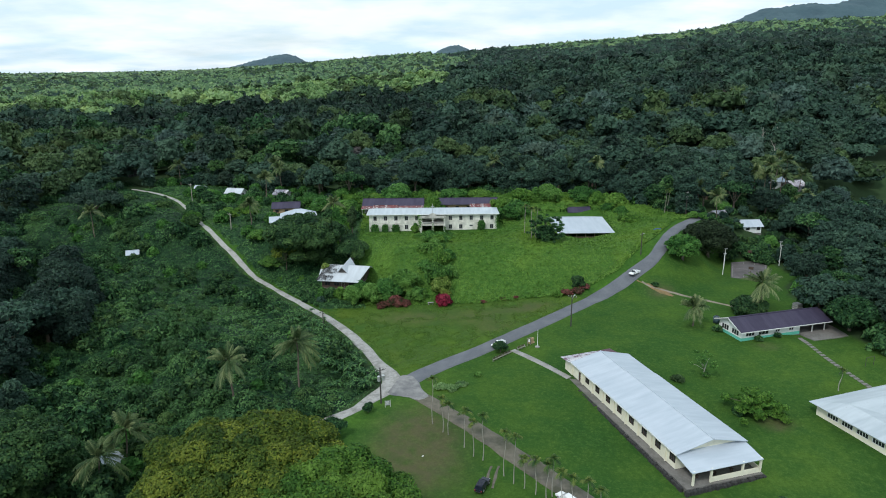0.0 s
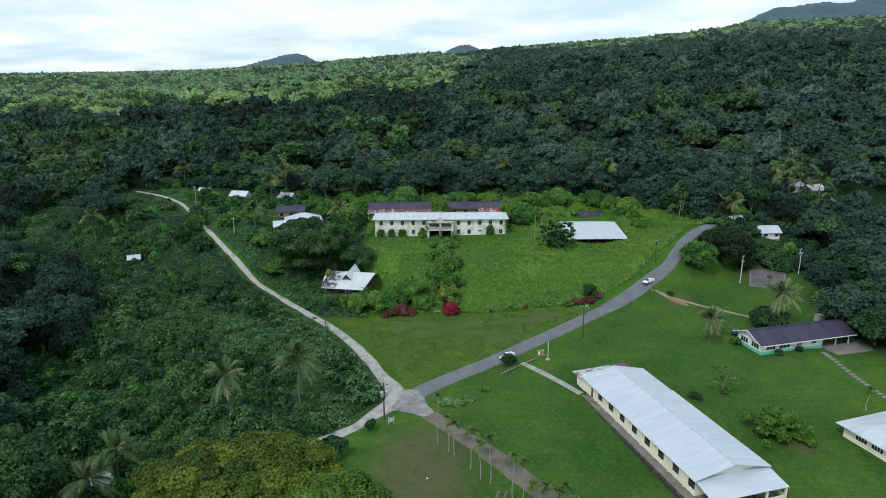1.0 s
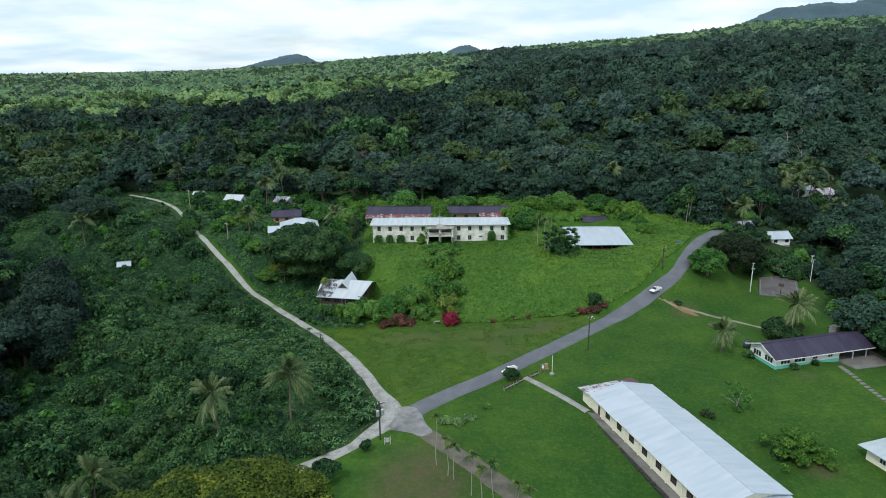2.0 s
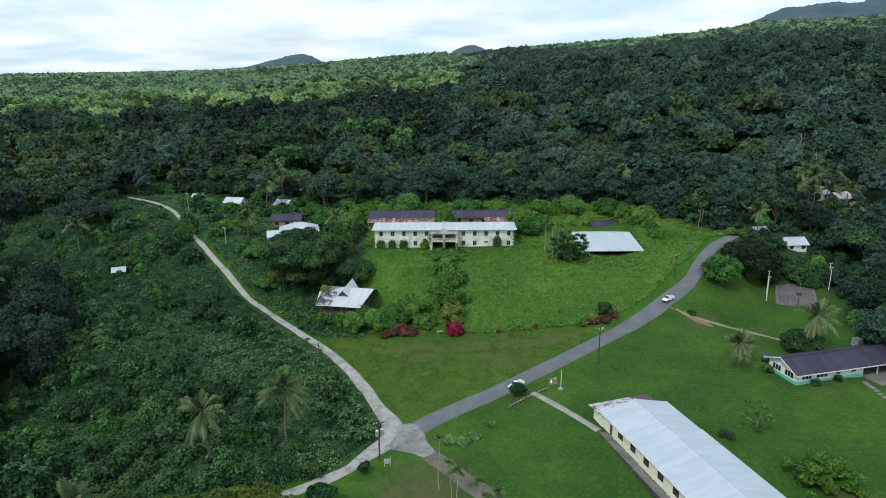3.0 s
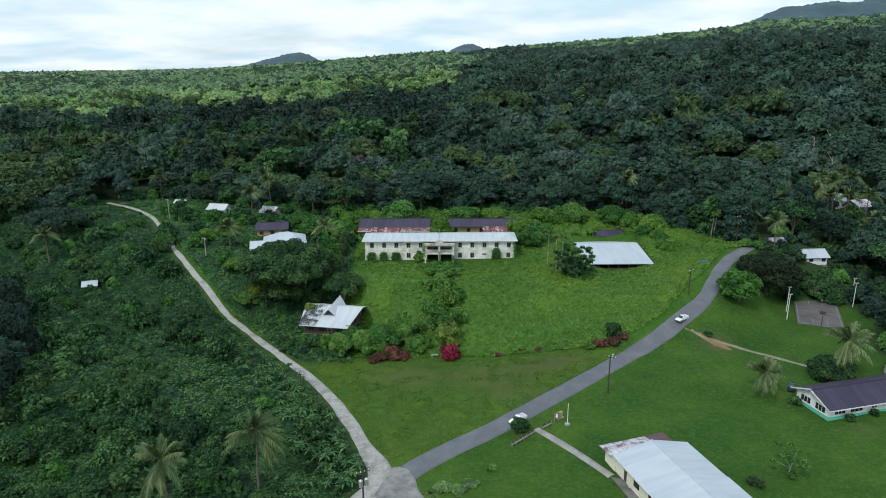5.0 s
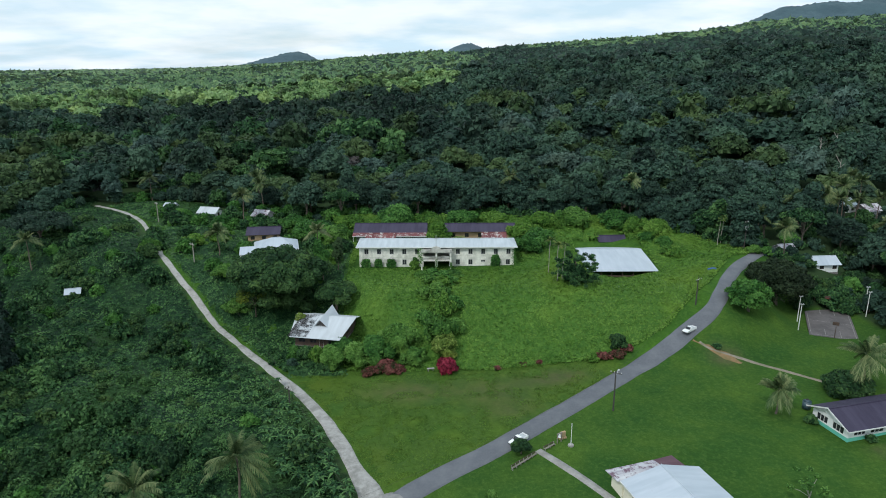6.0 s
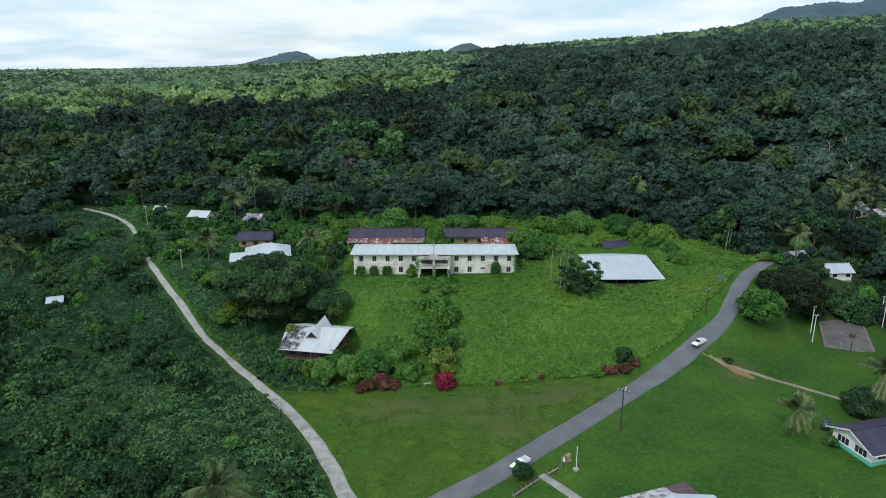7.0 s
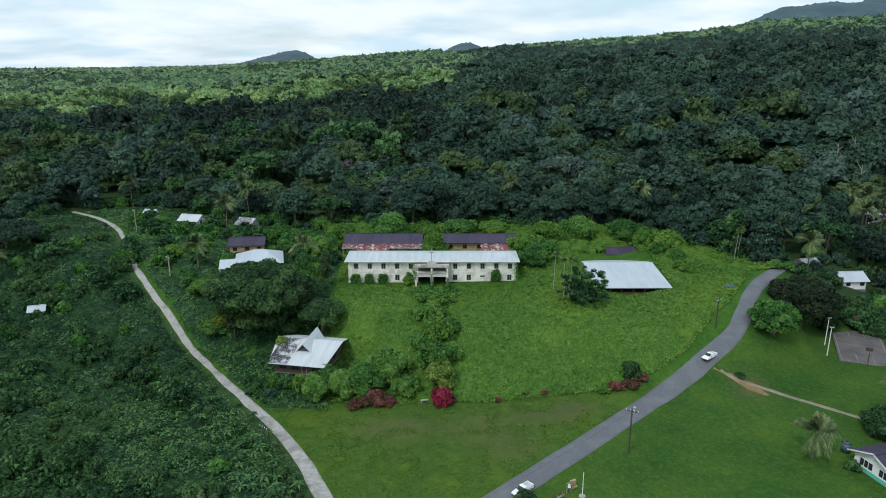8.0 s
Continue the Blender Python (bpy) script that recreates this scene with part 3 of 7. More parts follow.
def ridge(name, x0, x1, y, height, label):
    """A far wooded ridge; height: a function of the place along it."""
    nxr, nyr = 260, 34
    vs = []
    for j in range(nyr + 1):
        for i in range(nxr + 1):
            x = x0 + (x1 - x0) * i / nxr
            v = j / nyr
            rough = 0.97 + 0.05 * noise.fractal(Vector((x * 0.006, v * 6, y * 0.01)), 1.0, 2.0, 5)
            vs.append((x, y + 900 * (v - 0.6), 8 + (height(x) * rough + 9 * noise.noise(Vector((x * 0.09, v * 40, 0)))) * math.sin(math.pi * min(1, v / 1.2)) ** 0.8))
    qs = [(j * (nxr + 1) + i, j * (nxr + 1) + i + 1, (j + 1) * (nxr + 1) + i + 1, (j + 1) * (nxr + 1) + i) for j in range(nyr) for i in range(nxr)]
    me = np_mesh(name, vs, qs, mat=M["far_wood"])
    return tagged(new(name, me), label, "ridge", kind="structure")


def bell(x, c, w, h):
    return h * math.exp(-((x - c) / w) ** 2)


# distance haze is mixed into this base colour as blue
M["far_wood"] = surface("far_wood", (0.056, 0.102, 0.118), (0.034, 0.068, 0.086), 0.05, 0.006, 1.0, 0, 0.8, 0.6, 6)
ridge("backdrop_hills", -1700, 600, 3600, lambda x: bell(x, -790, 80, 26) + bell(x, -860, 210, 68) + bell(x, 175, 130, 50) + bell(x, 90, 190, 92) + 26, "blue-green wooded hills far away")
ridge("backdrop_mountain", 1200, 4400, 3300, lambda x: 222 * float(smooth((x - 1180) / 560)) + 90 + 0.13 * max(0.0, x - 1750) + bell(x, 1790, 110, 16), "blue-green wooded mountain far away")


# ---- plants ----
ico_cache = {}


def ico(level):
    if level not in ico_cache:
        b = bmesh.new()
        bmesh.ops.create_icosphere(b, subdivisions=level, radius=1)
        b.verts.ensure_lookup_table()
        ico_cache[level] = (np.array([v.co[:] for v in b.verts]), np.array([[v.index for v in f.verts] for f in b.faces]))
        b.free()
    return ico_cache[level]


def unit(v):
    return v / np.maximum(np.linalg.norm(v, axis=1), 1e-9)[:, None]


def leaf_quads(p, nrm, size, g, spread=0.7, narrow=0.55):
    """Kite-shaped leaf sprays at the points p, turned about their normals."""
    k = len(p)
    nn = unit(nrm + spread * g.normal(size=(k, 3)))
    u = unit(np.cross(nn, g.normal(size=(k, 3))))
    w = np.cross(nn, u)
    s = size * g.uniform(0.6, 1.3, (k, 1))
    v = np.stack([p - u * s * 0.5, p + w * s * 0.5 * narrow - u * s * 0.05, p + u * s * 0.55 - nn * s * 0.12, p - w * s * 0.5 * narrow - u * s * 0.05], 1)
    return v.reshape(-1, 3), np.arange(k * 4).reshape(-1, 4)


def leaf_tris(p, nrm, size, g, spread=0.5):
    """Pointed leaf clusters, one face each, lying roughly along the outside of a crown."""
    k = len(p)
    nn = unit(unit(nrm) + spread * g.normal(size=(k, 3)))
    u = unit(np.cross(nn, g.normal(size=(k, 3))))
    w = np.cross(nn, u)
    s = size * g.uniform(0.55, 1.45, (k, 1))
    lean = g.uniform(-0.25, 0.25, (k, 1))
    v = np.stack([p + u * s * 0.62 - nn * s * 0.14, p - u * s * 0.38 + w * s * (0.5 + lean), p - u * s * 0.38 - w * s * (0.5 - lean) - nn * s * 0.08], 1)
    return v.reshape(-1, 3), np.arange(k * 3).reshape(-1, 3)


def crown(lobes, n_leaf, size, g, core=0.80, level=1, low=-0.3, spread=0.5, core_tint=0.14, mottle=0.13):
    """Leafy crown over rounded lobes (x, y, z, rx, rz): inner bodies tinted dark as shade behind the leaves, and leaf
    clusters all over their outside.
    """
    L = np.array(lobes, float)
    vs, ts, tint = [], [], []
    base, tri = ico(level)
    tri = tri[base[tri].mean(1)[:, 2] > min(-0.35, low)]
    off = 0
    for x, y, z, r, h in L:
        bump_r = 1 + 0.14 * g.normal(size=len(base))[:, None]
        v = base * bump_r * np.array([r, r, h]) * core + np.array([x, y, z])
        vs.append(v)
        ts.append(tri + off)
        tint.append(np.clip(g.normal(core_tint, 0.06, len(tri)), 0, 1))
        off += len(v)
    area = L[:, 3] * (L[:, 3] + L[:, 4])
    tone = g.normal(0, mottle, len(L))
    n_try = int(n_leaf * 2.6)
    pick = g.choice(len(L), n_try, p=area / area.sum())
    d = unit(g.normal(size=(n_try, 3)))
    d[:, 2] = np.where(d[:, 2] < low, -d[:, 2], d[:, 2])
    c = L[pick]
    p = c[:, :3] + d * c[:, [3, 3, 4]] * g.uniform(0.84, 1.07, (n_try, 1))
    inside = np.zeros(len(p), bool)
    for i, (x, y, z, r, h) in enumerate(L):
        inside |= ((((p - [x, y, z]) / [r, r, h]) ** 2).sum(1) < 0.8) & (pick != i)
    p, d, pick, c = p[~inside][:n_leaf], d[~inside][:n_leaf], pick[~inside][:n_leaf], c[~inside][:n_leaf]
    lv, lt = leaf_tris(p, d / c[:, [3, 3, 4]] * c[:, 3:4] + np.array([0, 0, 0.25]), size, g, spread)
    lf = np.clip(g.normal(0.48, 0.17, len(p)) + tone[pick], 0, 1)
    return np.concatenate(vs + [lv]), np.zeros((0, 4), np.int32), np.concatenate(ts + [lt + off]), np.concatenate(tint + [lf])


def lobes_dome(g, r, h, k=7):
    out = [(0, 0, h * 0.62, r * 0.72, h * 0.36)]
    for i in range(k):
        a = 2 * math.pi * (i + g.uniform(-0.3, 0.3)) / k
        rr = r * g.uniform(0.45, 0.66)
        out.append((math.cos(a) * rr, math.sin(a) * rr, h * g.uniform(0.42, 0.70), r * g.uniform(0.32, 0.50), h * g.uniform(0.16, 0.27)))
    return out


def lobes_billow(g, r, h, k=60, small=0.17, flat=0.42, skirt=1.12):
    """A great dome whose outside is made of many small billows."""
    zc, rz = h * (1 - flat), h * flat
    out = [(0, 0, zc, r * 0.86, rz * 0.86)]
    for i in range(k):
        u = 1 - skirt * (i + 0.5) / k
        a = 2.399 * i + g.uniform(-0.25, 0.25)
        q = math.sqrt(max(0.0, 1 - u * u))
        s = r * small * g.uniform(0.7, 1.35)
        f = g.uniform(0.80, 1.06)
        out.append((math.cos(a) * q * r * 0.86 * f, math.sin(a) * q * r * 0.86 * f, zc + u * rz * 0.86 * f, s, s * g.uniform(0.6, 0.85)))
    return out


def lobes_umbrella(g, r, h, k=11):
    out = []
    for i in range(k):
        a, q = 2.4 * i, r * math.sqrt((i + 0.3) / k)
        out.append((math.cos(a) * q, math.sin(a) * q, h * (0.86 - 0.16 * (q / r) ** 2) + g.uniform(-0.5, 0.5), r * g.uniform(0.26, 0.40), h * g.uniform(0.10, 0.15)))
    return out


def lobes_bush(g, r, h, k=7):
    """Low rounded body that reaches the ground."""
    out = [(0, 0, h * 0.38, r * 0.62, h * 0.5)]
    for i in range(k + 9):
        a = 2.4 * i + g.uniform(-0.4, 0.4)
        rr = r * g.uniform(0.25, 0.85)
        out.append((math.cos(a) * rr, math.sin(a) * rr, h * g.uniform(0.15, 0.75) * (1 - 0.35 * rr / r), r * g.uniform(0.16, 0.34), h * g.uniform(0.13, 0.28)))
    return out


def lobes_tall(g, r, h, k=6):
    return [(g.uniform(-0.35, 0.35) * r, g.uniform(-0.35, 0.35) * r, h * (0.32 + 0.56 * i / k), r * (0.75 - 0.45 * abs(i / k - 0.4)), h * 0.14) for i in range(k + 1)]


def trunk_bm(g, h, r, lobes, limbs=4):
    b = bmesh.new()
    lean = g.uniform(-0.4, 0.4, 2)
    bent_tube(b, [(0, 0, -0.4), (lean[0] * 0.4, lean[1] * 0.4, h * 0.25), (lean[0], lean[1], h * 0.5), (lean[0] * 0.6, lean[1] * 0.6, h * 0.7)], [r * 1.5, r, r * 0.8, r * 0.45])
    for x, y, z, _, hh in lobes[:limbs + 1]:
        bent_tube(b, [(lean[0] * 0.6, lean[1] * 0.6, h * 0.3), (x * 0.5, y * 0.5, (h * 0.3 + z) / 2 + 0.3), (x, y, z)], [r * 0.6, r * 0.4, r * 0.15], 5)
    return b


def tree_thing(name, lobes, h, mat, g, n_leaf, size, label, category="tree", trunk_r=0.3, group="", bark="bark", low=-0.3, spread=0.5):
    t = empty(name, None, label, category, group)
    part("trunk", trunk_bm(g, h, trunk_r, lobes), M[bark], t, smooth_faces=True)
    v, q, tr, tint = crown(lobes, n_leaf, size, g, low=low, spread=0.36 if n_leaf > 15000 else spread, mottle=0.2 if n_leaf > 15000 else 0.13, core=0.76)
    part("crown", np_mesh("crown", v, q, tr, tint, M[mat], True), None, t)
    return t


def place(t, x, y, turn=0.0, size=1.0, up=0.0):
    t.matrix_basis = at(x, y, up, turn, size)
    return t


# woodland edge: single trees
kinds = []
LABELS = {"dome": "broad dark green rainforest tree with rounded crown", "tall": "tall leafy green tree hung with creepers", "umbrella": "spreading flat-topped green tree with open crown"}
for i, (shape, r, h, mat) in enumerate([("dome", 5.6, 12.5, "leaf_forest"), ("dome", 4.6, 10.5, "leaf_forest"), ("dome", 6.4, 13.5, "leaf_forest"), ("tall", 4.2, 13.5, "leaf_forest"), ("umbrella", 7.0, 13.0, "leaf_forest"),
                                        ("dome", 4.4, 9.5, "leaf_thicket"), ("tall", 3.6, 11.0, "leaf_thicket"), ("dome", 5.2, 11.5, "leaf_forest"), ("umbrella", 5.8, 11.5, "leaf_thicket"), ("dome", 5.4, 12.0, "leaf_dark"), ("tall", 4.4, 12.5, "leaf_dark")]):
    g = np.random.default_rng(100 + i)
    lobes = lobes_billow(g, r, h, 20, 0.3, 0.42, 1.5) if shape == "dome" else {"tall": lobes_tall, "umbrella": lobes_umbrella}[shape](g, r, h)
    t = tree_thing("tree", lobes, h, mat, g, 2000 if mat == "leaf_dark" else 1400, 0.52 if mat == "leaf_dark" else 0.62, LABELS[shape], trunk_r=0.32, group="trees at the edge of the forest")
    kinds.append(t)

EYE = np.array([0.0, -190.0])
spots = []
g = np.random.default_rng(5)
for x in np.arange(-190, 190, 8.6):
    for y in np.arange(-135, 110, 8.6):
        px, py = x + g.uniform(-3.4, 3.4), y + g.uniform(-3.4, 3.4)
        dd = math.hypot(px - EYE[0], py - EYE[1])
        if dd < 262 and abs(px) < 0.78 * (py + 208) + 12 and wooded(px, py) and not (78 < px < 97 and -16 < py < 10) and not (98 < px < 111 and -5 < py < 5) and not (127 < px < 142 and 33 < py < 46):
            if px > 85 and py < -36 and px > 130:
                continue
            spots.append((px, py))
spots += [(-97, -33), (-103, -34), (-93, -40), (-99, -42), (-89, -46), (-95, -49), (-105, -27), (-88, -55), (-93, -57), (-84, -60), (-90, -64), (-82, -68)]
used = set()
for i, (px, py) in enumerate(spots):
    k = int(g.integers(len(kinds)))
    # western edge: mostly the dark leaf, its colour standing in for deep shade
    if px < -45 and py < -30 and g.uniform() < 0.92:
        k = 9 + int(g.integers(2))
    s = g.uniform(0.72, 1.18)
    if (95 < px < 113 and -18 < py < 9) or (116 < px < 140 and 13 < py < 34):
        s *= 0.42
    m4 = at(px, py, -0.2, g.uniform(0, 360), s)
    if k not in used:
        kinds[k].matrix_basis = m4
        used.add(k)
    else:
        c = copy_thing(kinds[k], Matrix.Identity(4))
        c.matrix_basis = m4


# woods behind, past counting
def woods(name, d0, d1, step, a0, a1, variants, label, mat, size_range, g, sides=None, faceless=False, belt=None):
    """Joined woodland over a fan of the land; variants: (verts, quads, tris, tint)."""
    V, Q, T, tq, tt, mq, mt = [], [], [], [], [], [], []
    off = 0
    d = d0
    while d < d1:
        n_a = int((a1 - a0) * d / step)
        for k in range(n_a):
            ang = a0 + (a1 - a0) * (k + g.uniform(0, 1)) / n_a
            dd = d + g.uniform(-0.5, 0.5) * step
            x, y = EYE[0] + dd * math.sin(ang), EYE[1] + dd * math.cos(ang)
            if not wooded(np.float64(x), np.float64(y)):
                continue
            if sides and not sides(x, y):
                continue
            v, q, tr, tint = variants[int(g.integers(len(variants)))]
            s = size_range[0] + (size_range[1] - size_range[0]) * g.uniform() ** 1.6
            sort = 0.5 + 0.9 * noise.noise(Vector((x * 0.02, y * 0.02, 4))) + g.normal(0, 0.22) + 0.08 * min(1, max(0, (x / (y + 190) - 0.05) / 0.2))
            if belt and belt(x, y):
                sort = 0.95
            kind = int(np.searchsorted([0.34, 0.62, 0.93], sort)) if len(mat) > 1 else 0
            if kind == 2 and mat is MIXED and x / (y + 190) > -0.04:
                kind = 1
            odd = g.uniform()
            if mat is MIXED and not (belt and belt(x, y)):
                kind = 4 if odd < (0.16 if x > 20 else 0.06) else (5 if odd > 0.994 else kind)
            c, sn = math.cos(g.uniform(0, 6.28)), math.sin(g.uniform(0, 6.28))
            nrm = math.hypot(c, sn)
            c, sn = c / nrm, sn / nrm
            R = np.array([[c, sn, 0], [-sn, c, 0], [0, 0, g.uniform(0.8, 1.25)]]) * s
            V.append(v @ R + np.array([x, y, float(land(x, y)) - 0.5]))
            shade = g.normal(0, 0.26)
            nq = len(q)
            Q.append(q + off)
            T.append(tr + off)
            tq.append(np.clip(tint[:nq] + shade, 0, 1))
            tt.append(np.clip(tint[nq:] + shade, 0, 1))
            mq.append(np.full(nq, kind))
            mt.append(np.full(len(tr), kind))
            off += len(v)
        d += step
    me = np_mesh(name, np.concatenate(V), np.concatenate(Q), np.concatenate(T), np.concatenate(tq + tt), mat[0], faceless)
    for other in mat[1:]:
        me.materials.append(other)
    me.polygons.foreach_set("material_index", np.concatenate(mq + mt).astype(np.int32))
    return tagged(new(name, me), label, "forest", kind="stuff")


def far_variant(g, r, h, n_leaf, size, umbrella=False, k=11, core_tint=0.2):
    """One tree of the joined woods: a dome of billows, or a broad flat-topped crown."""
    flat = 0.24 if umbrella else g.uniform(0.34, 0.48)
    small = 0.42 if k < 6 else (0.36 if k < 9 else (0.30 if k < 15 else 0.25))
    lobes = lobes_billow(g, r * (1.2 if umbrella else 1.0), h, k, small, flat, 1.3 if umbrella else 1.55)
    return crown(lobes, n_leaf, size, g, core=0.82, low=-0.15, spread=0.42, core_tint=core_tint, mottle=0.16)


g = np.random.default_rng(31)
mid = [far_variant(g, g.uniform(4.2, 7.4), g.uniform(10, 15.5), 230, 1.52, i in (2, 5, 9), 14, 0.3) for i in range(10)]
far = [far_variant(g, g.uniform(5.0, 8.5), g.uniform(11, 16), 112, 2.15, i in (2, 5), 9, 0.34) for i in range(9)]
lowwood = [far_variant(g, g.uniform(5.0, 9.0), g.uniform(10, 15), 112, 2.25, i % 2 == 0, 9, 0.34) for i in range(8)]
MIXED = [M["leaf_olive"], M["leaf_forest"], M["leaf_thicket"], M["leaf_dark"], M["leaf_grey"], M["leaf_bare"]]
# leaf mix of the far-left woods, sunlight painted in by leaf_pale
SUNLIT = [M["leaf_pale"], M["leaf_pale"], M["leaf_olive"], M["leaf_forest"]]


def shade_belt(x, y):
    """Belt of the western slope whose trees are coloured dark for cloud shadow."""
    d, s = math.hypot(x, y + 190), x / (y + 190)
    return 425 + 60 * noise.noise(Vector((x * 0.01, y * 0.01, 2))) < d < 640 and -0.5 < s < 0.0 and noise.noise(Vector((x * 0.03, y * 0.03, 9))) > -0.25


def sunlit_zone(x, y):
    """Where the forest is coloured paler, as if the sun fell there."""
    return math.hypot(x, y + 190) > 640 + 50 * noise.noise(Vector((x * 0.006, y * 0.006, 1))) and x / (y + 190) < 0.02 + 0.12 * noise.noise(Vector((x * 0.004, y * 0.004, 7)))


near_wood = [far_variant(g, g.uniform(4.2, 7.0), g.uniform(9.5, 15), 520, 1.08, i in (2, 5), 20, 0.26) for i in range(9)]
woods("woodland", 262, 350, 9.4, -0.63, 0.63, near_wood, "dense dark green rainforest canopy", MIXED, (0.6, 1.3), g, lambda x, y: not (127 < x < 141 and 33 < y < 46), belt=shade_belt)
woods("woodland", 350, 520, 9.6, -0.63, 0.63, mid, "dense dark green rainforest canopy", MIXED, (0.6, 1.55), g, belt=shade_belt)
woods("woodland_slope", 520, 950, 12.2, -0.62, 0.62, far, "dense rainforest rising up the slope", [M["leaf_forest"], M["leaf_forest"], M["leaf_dark"], M["leaf_dark"]], (0.6, 1.5), g, lambda x, y: not sunlit_zone(x, y), belt=shade_belt)
woods("woodland_lowland", 520, 950, 12.2, -0.62, 0.2, lowwood, "pale green low-lying forest canopy with sunlight in its colour", SUNLIT, (0.6, 1.5), g, sunlit_zone)
def clumps(x, y, f, seed):
    """Rounded bushes side by side: their height from 0 to 1 and a tone of each from -0.5 to 0.5."""
    sh = np.shape(x)
    top, tone_ = np.empty(np.size(x)), np.empty(np.size(x))
    for i, (a, b) in enumerate(zip(np.ravel(x), np.ravel(y))):
        d, c = noise.voronoi(Vector((a * f, b * f, seed)))
        k = noise.cell(c[0] * 7.3)
        top[i] = math.sqrt(max(0.0, 1 - (d[0] * 1.25) ** 2)) * (0.45 + 0.55 * abs(k))
        tone_[i] = 0.5 * noise.cell(c[0] * 3.7 + Vector((9, 4, 2)))
    return top.reshape(sh), tone_.reshape(sh)


def far_canopy(name, d0, d1, step, a0, a1, da, label, kind_of, mats, g, sprays, cell=0.085):
    """Closed treetops of the distant forest over a fan of the land: rounded crowns side by side, a few faces each."""
    ds, d = [], d0
    while d < d1:
        ds.append(d)
        d += step * max(1.0, d / 1300)
    an = np.arange(a0, a1, da)
    D, A = np.meshgrid(ds, an, indexing="ij")
    D = D + g.uniform(-0.35, 0.35, D.shape) * step * np.maximum(1, D / 1300)
    A = A + g.uniform(-0.35, 0.35, A.shape) * da
    X, Y = EYE[0] + D * np.sin(A), EYE[1] + D * np.cos(A)
    f = np.where(D > 1700, 0.7 * cell, cell)
    top, tone_ = clumps(X * f / cell, Y * f / cell, cell, 3.0)
    big_, _ = clumps(X, Y, cell * 0.3, 6.0)
    Z = land(X, Y) + 5.0 + 13.0 * top + 6.5 * big_ + g.uniform(-1.3, 1.3, X.shape) + 15 * smooth((D - 1000) / 1200) * (A < 0) + 9 * smooth((D - 900) / 500) * smooth((A - 0.25) / 0.3)
    ny_, nx_ = X.shape
    ii = np.arange(nx_ * ny_).reshape(ny_, nx_)
    q = np.stack([ii[:-1, :-1], ii[:-1, 1:], ii[1:, 1:], ii[1:, :-1]], -1).reshape(-1, 4)
    c = ii[:-1, :-1].ravel()
    tint = np.clip(0.40 + 0.9 * tone_.ravel()[c] + g.normal(0, 0.2, len(c)), 0, 1)
    P = np.stack([X, Y, Z], -1).reshape(-1, 3)
    kinds_ = np.array([kind_of(x, y, t) for x, y, t in zip(X.ravel()[c], Y.ravel()[c], tone_.ravel()[c])], np.int32)
    up = np.flatnonzero(top.ravel()[c] > 0.35)
    up = up[g.uniform(size=len(up)) < sprays / max(1, len(up))]
    pv = P[c[up]] + g.normal(0, 0.8, (len(up), 3))
    lv, lt = leaf_tris(pv, np.tile([0.0, -0.5, 0.8], (len(up), 1)), 3.4 * np.maximum(1, np.hypot(pv[:, 0], pv[:, 1] + 190) / 1300)[:, None], g, 0.6)
    me = np_mesh(name, np.concatenate([P, lv]), q, lt + len(P), np.concatenate([tint - 0.12, np.clip(tint[up] + g.normal(0.06, 0.12, len(up)), 0, 1)]), mats[0])
    for other in mats[1:]:
        me.materials.append(other)
    me.polygons.foreach_set("material_index", np.concatenate([kinds_, kinds_[up]]).astype(np.int32))
    return tagged(new(name, me), label, "forest", kind="stuff")


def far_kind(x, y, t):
    """Which leaf colour the far forest takes: 0 pale, sunlight painted in, 1 olive, 2 forest, 3 dark."""
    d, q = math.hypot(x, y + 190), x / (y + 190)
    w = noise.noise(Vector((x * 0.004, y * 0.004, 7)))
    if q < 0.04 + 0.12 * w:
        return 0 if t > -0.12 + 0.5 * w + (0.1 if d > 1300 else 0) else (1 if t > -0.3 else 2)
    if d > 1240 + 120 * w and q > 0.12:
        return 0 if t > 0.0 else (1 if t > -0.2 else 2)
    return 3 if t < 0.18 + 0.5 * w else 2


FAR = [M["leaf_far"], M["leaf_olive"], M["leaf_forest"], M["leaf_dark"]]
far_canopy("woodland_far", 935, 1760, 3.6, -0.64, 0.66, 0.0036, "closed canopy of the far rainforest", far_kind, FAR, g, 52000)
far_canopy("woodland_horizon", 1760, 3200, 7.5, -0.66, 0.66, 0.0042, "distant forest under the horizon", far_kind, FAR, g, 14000)


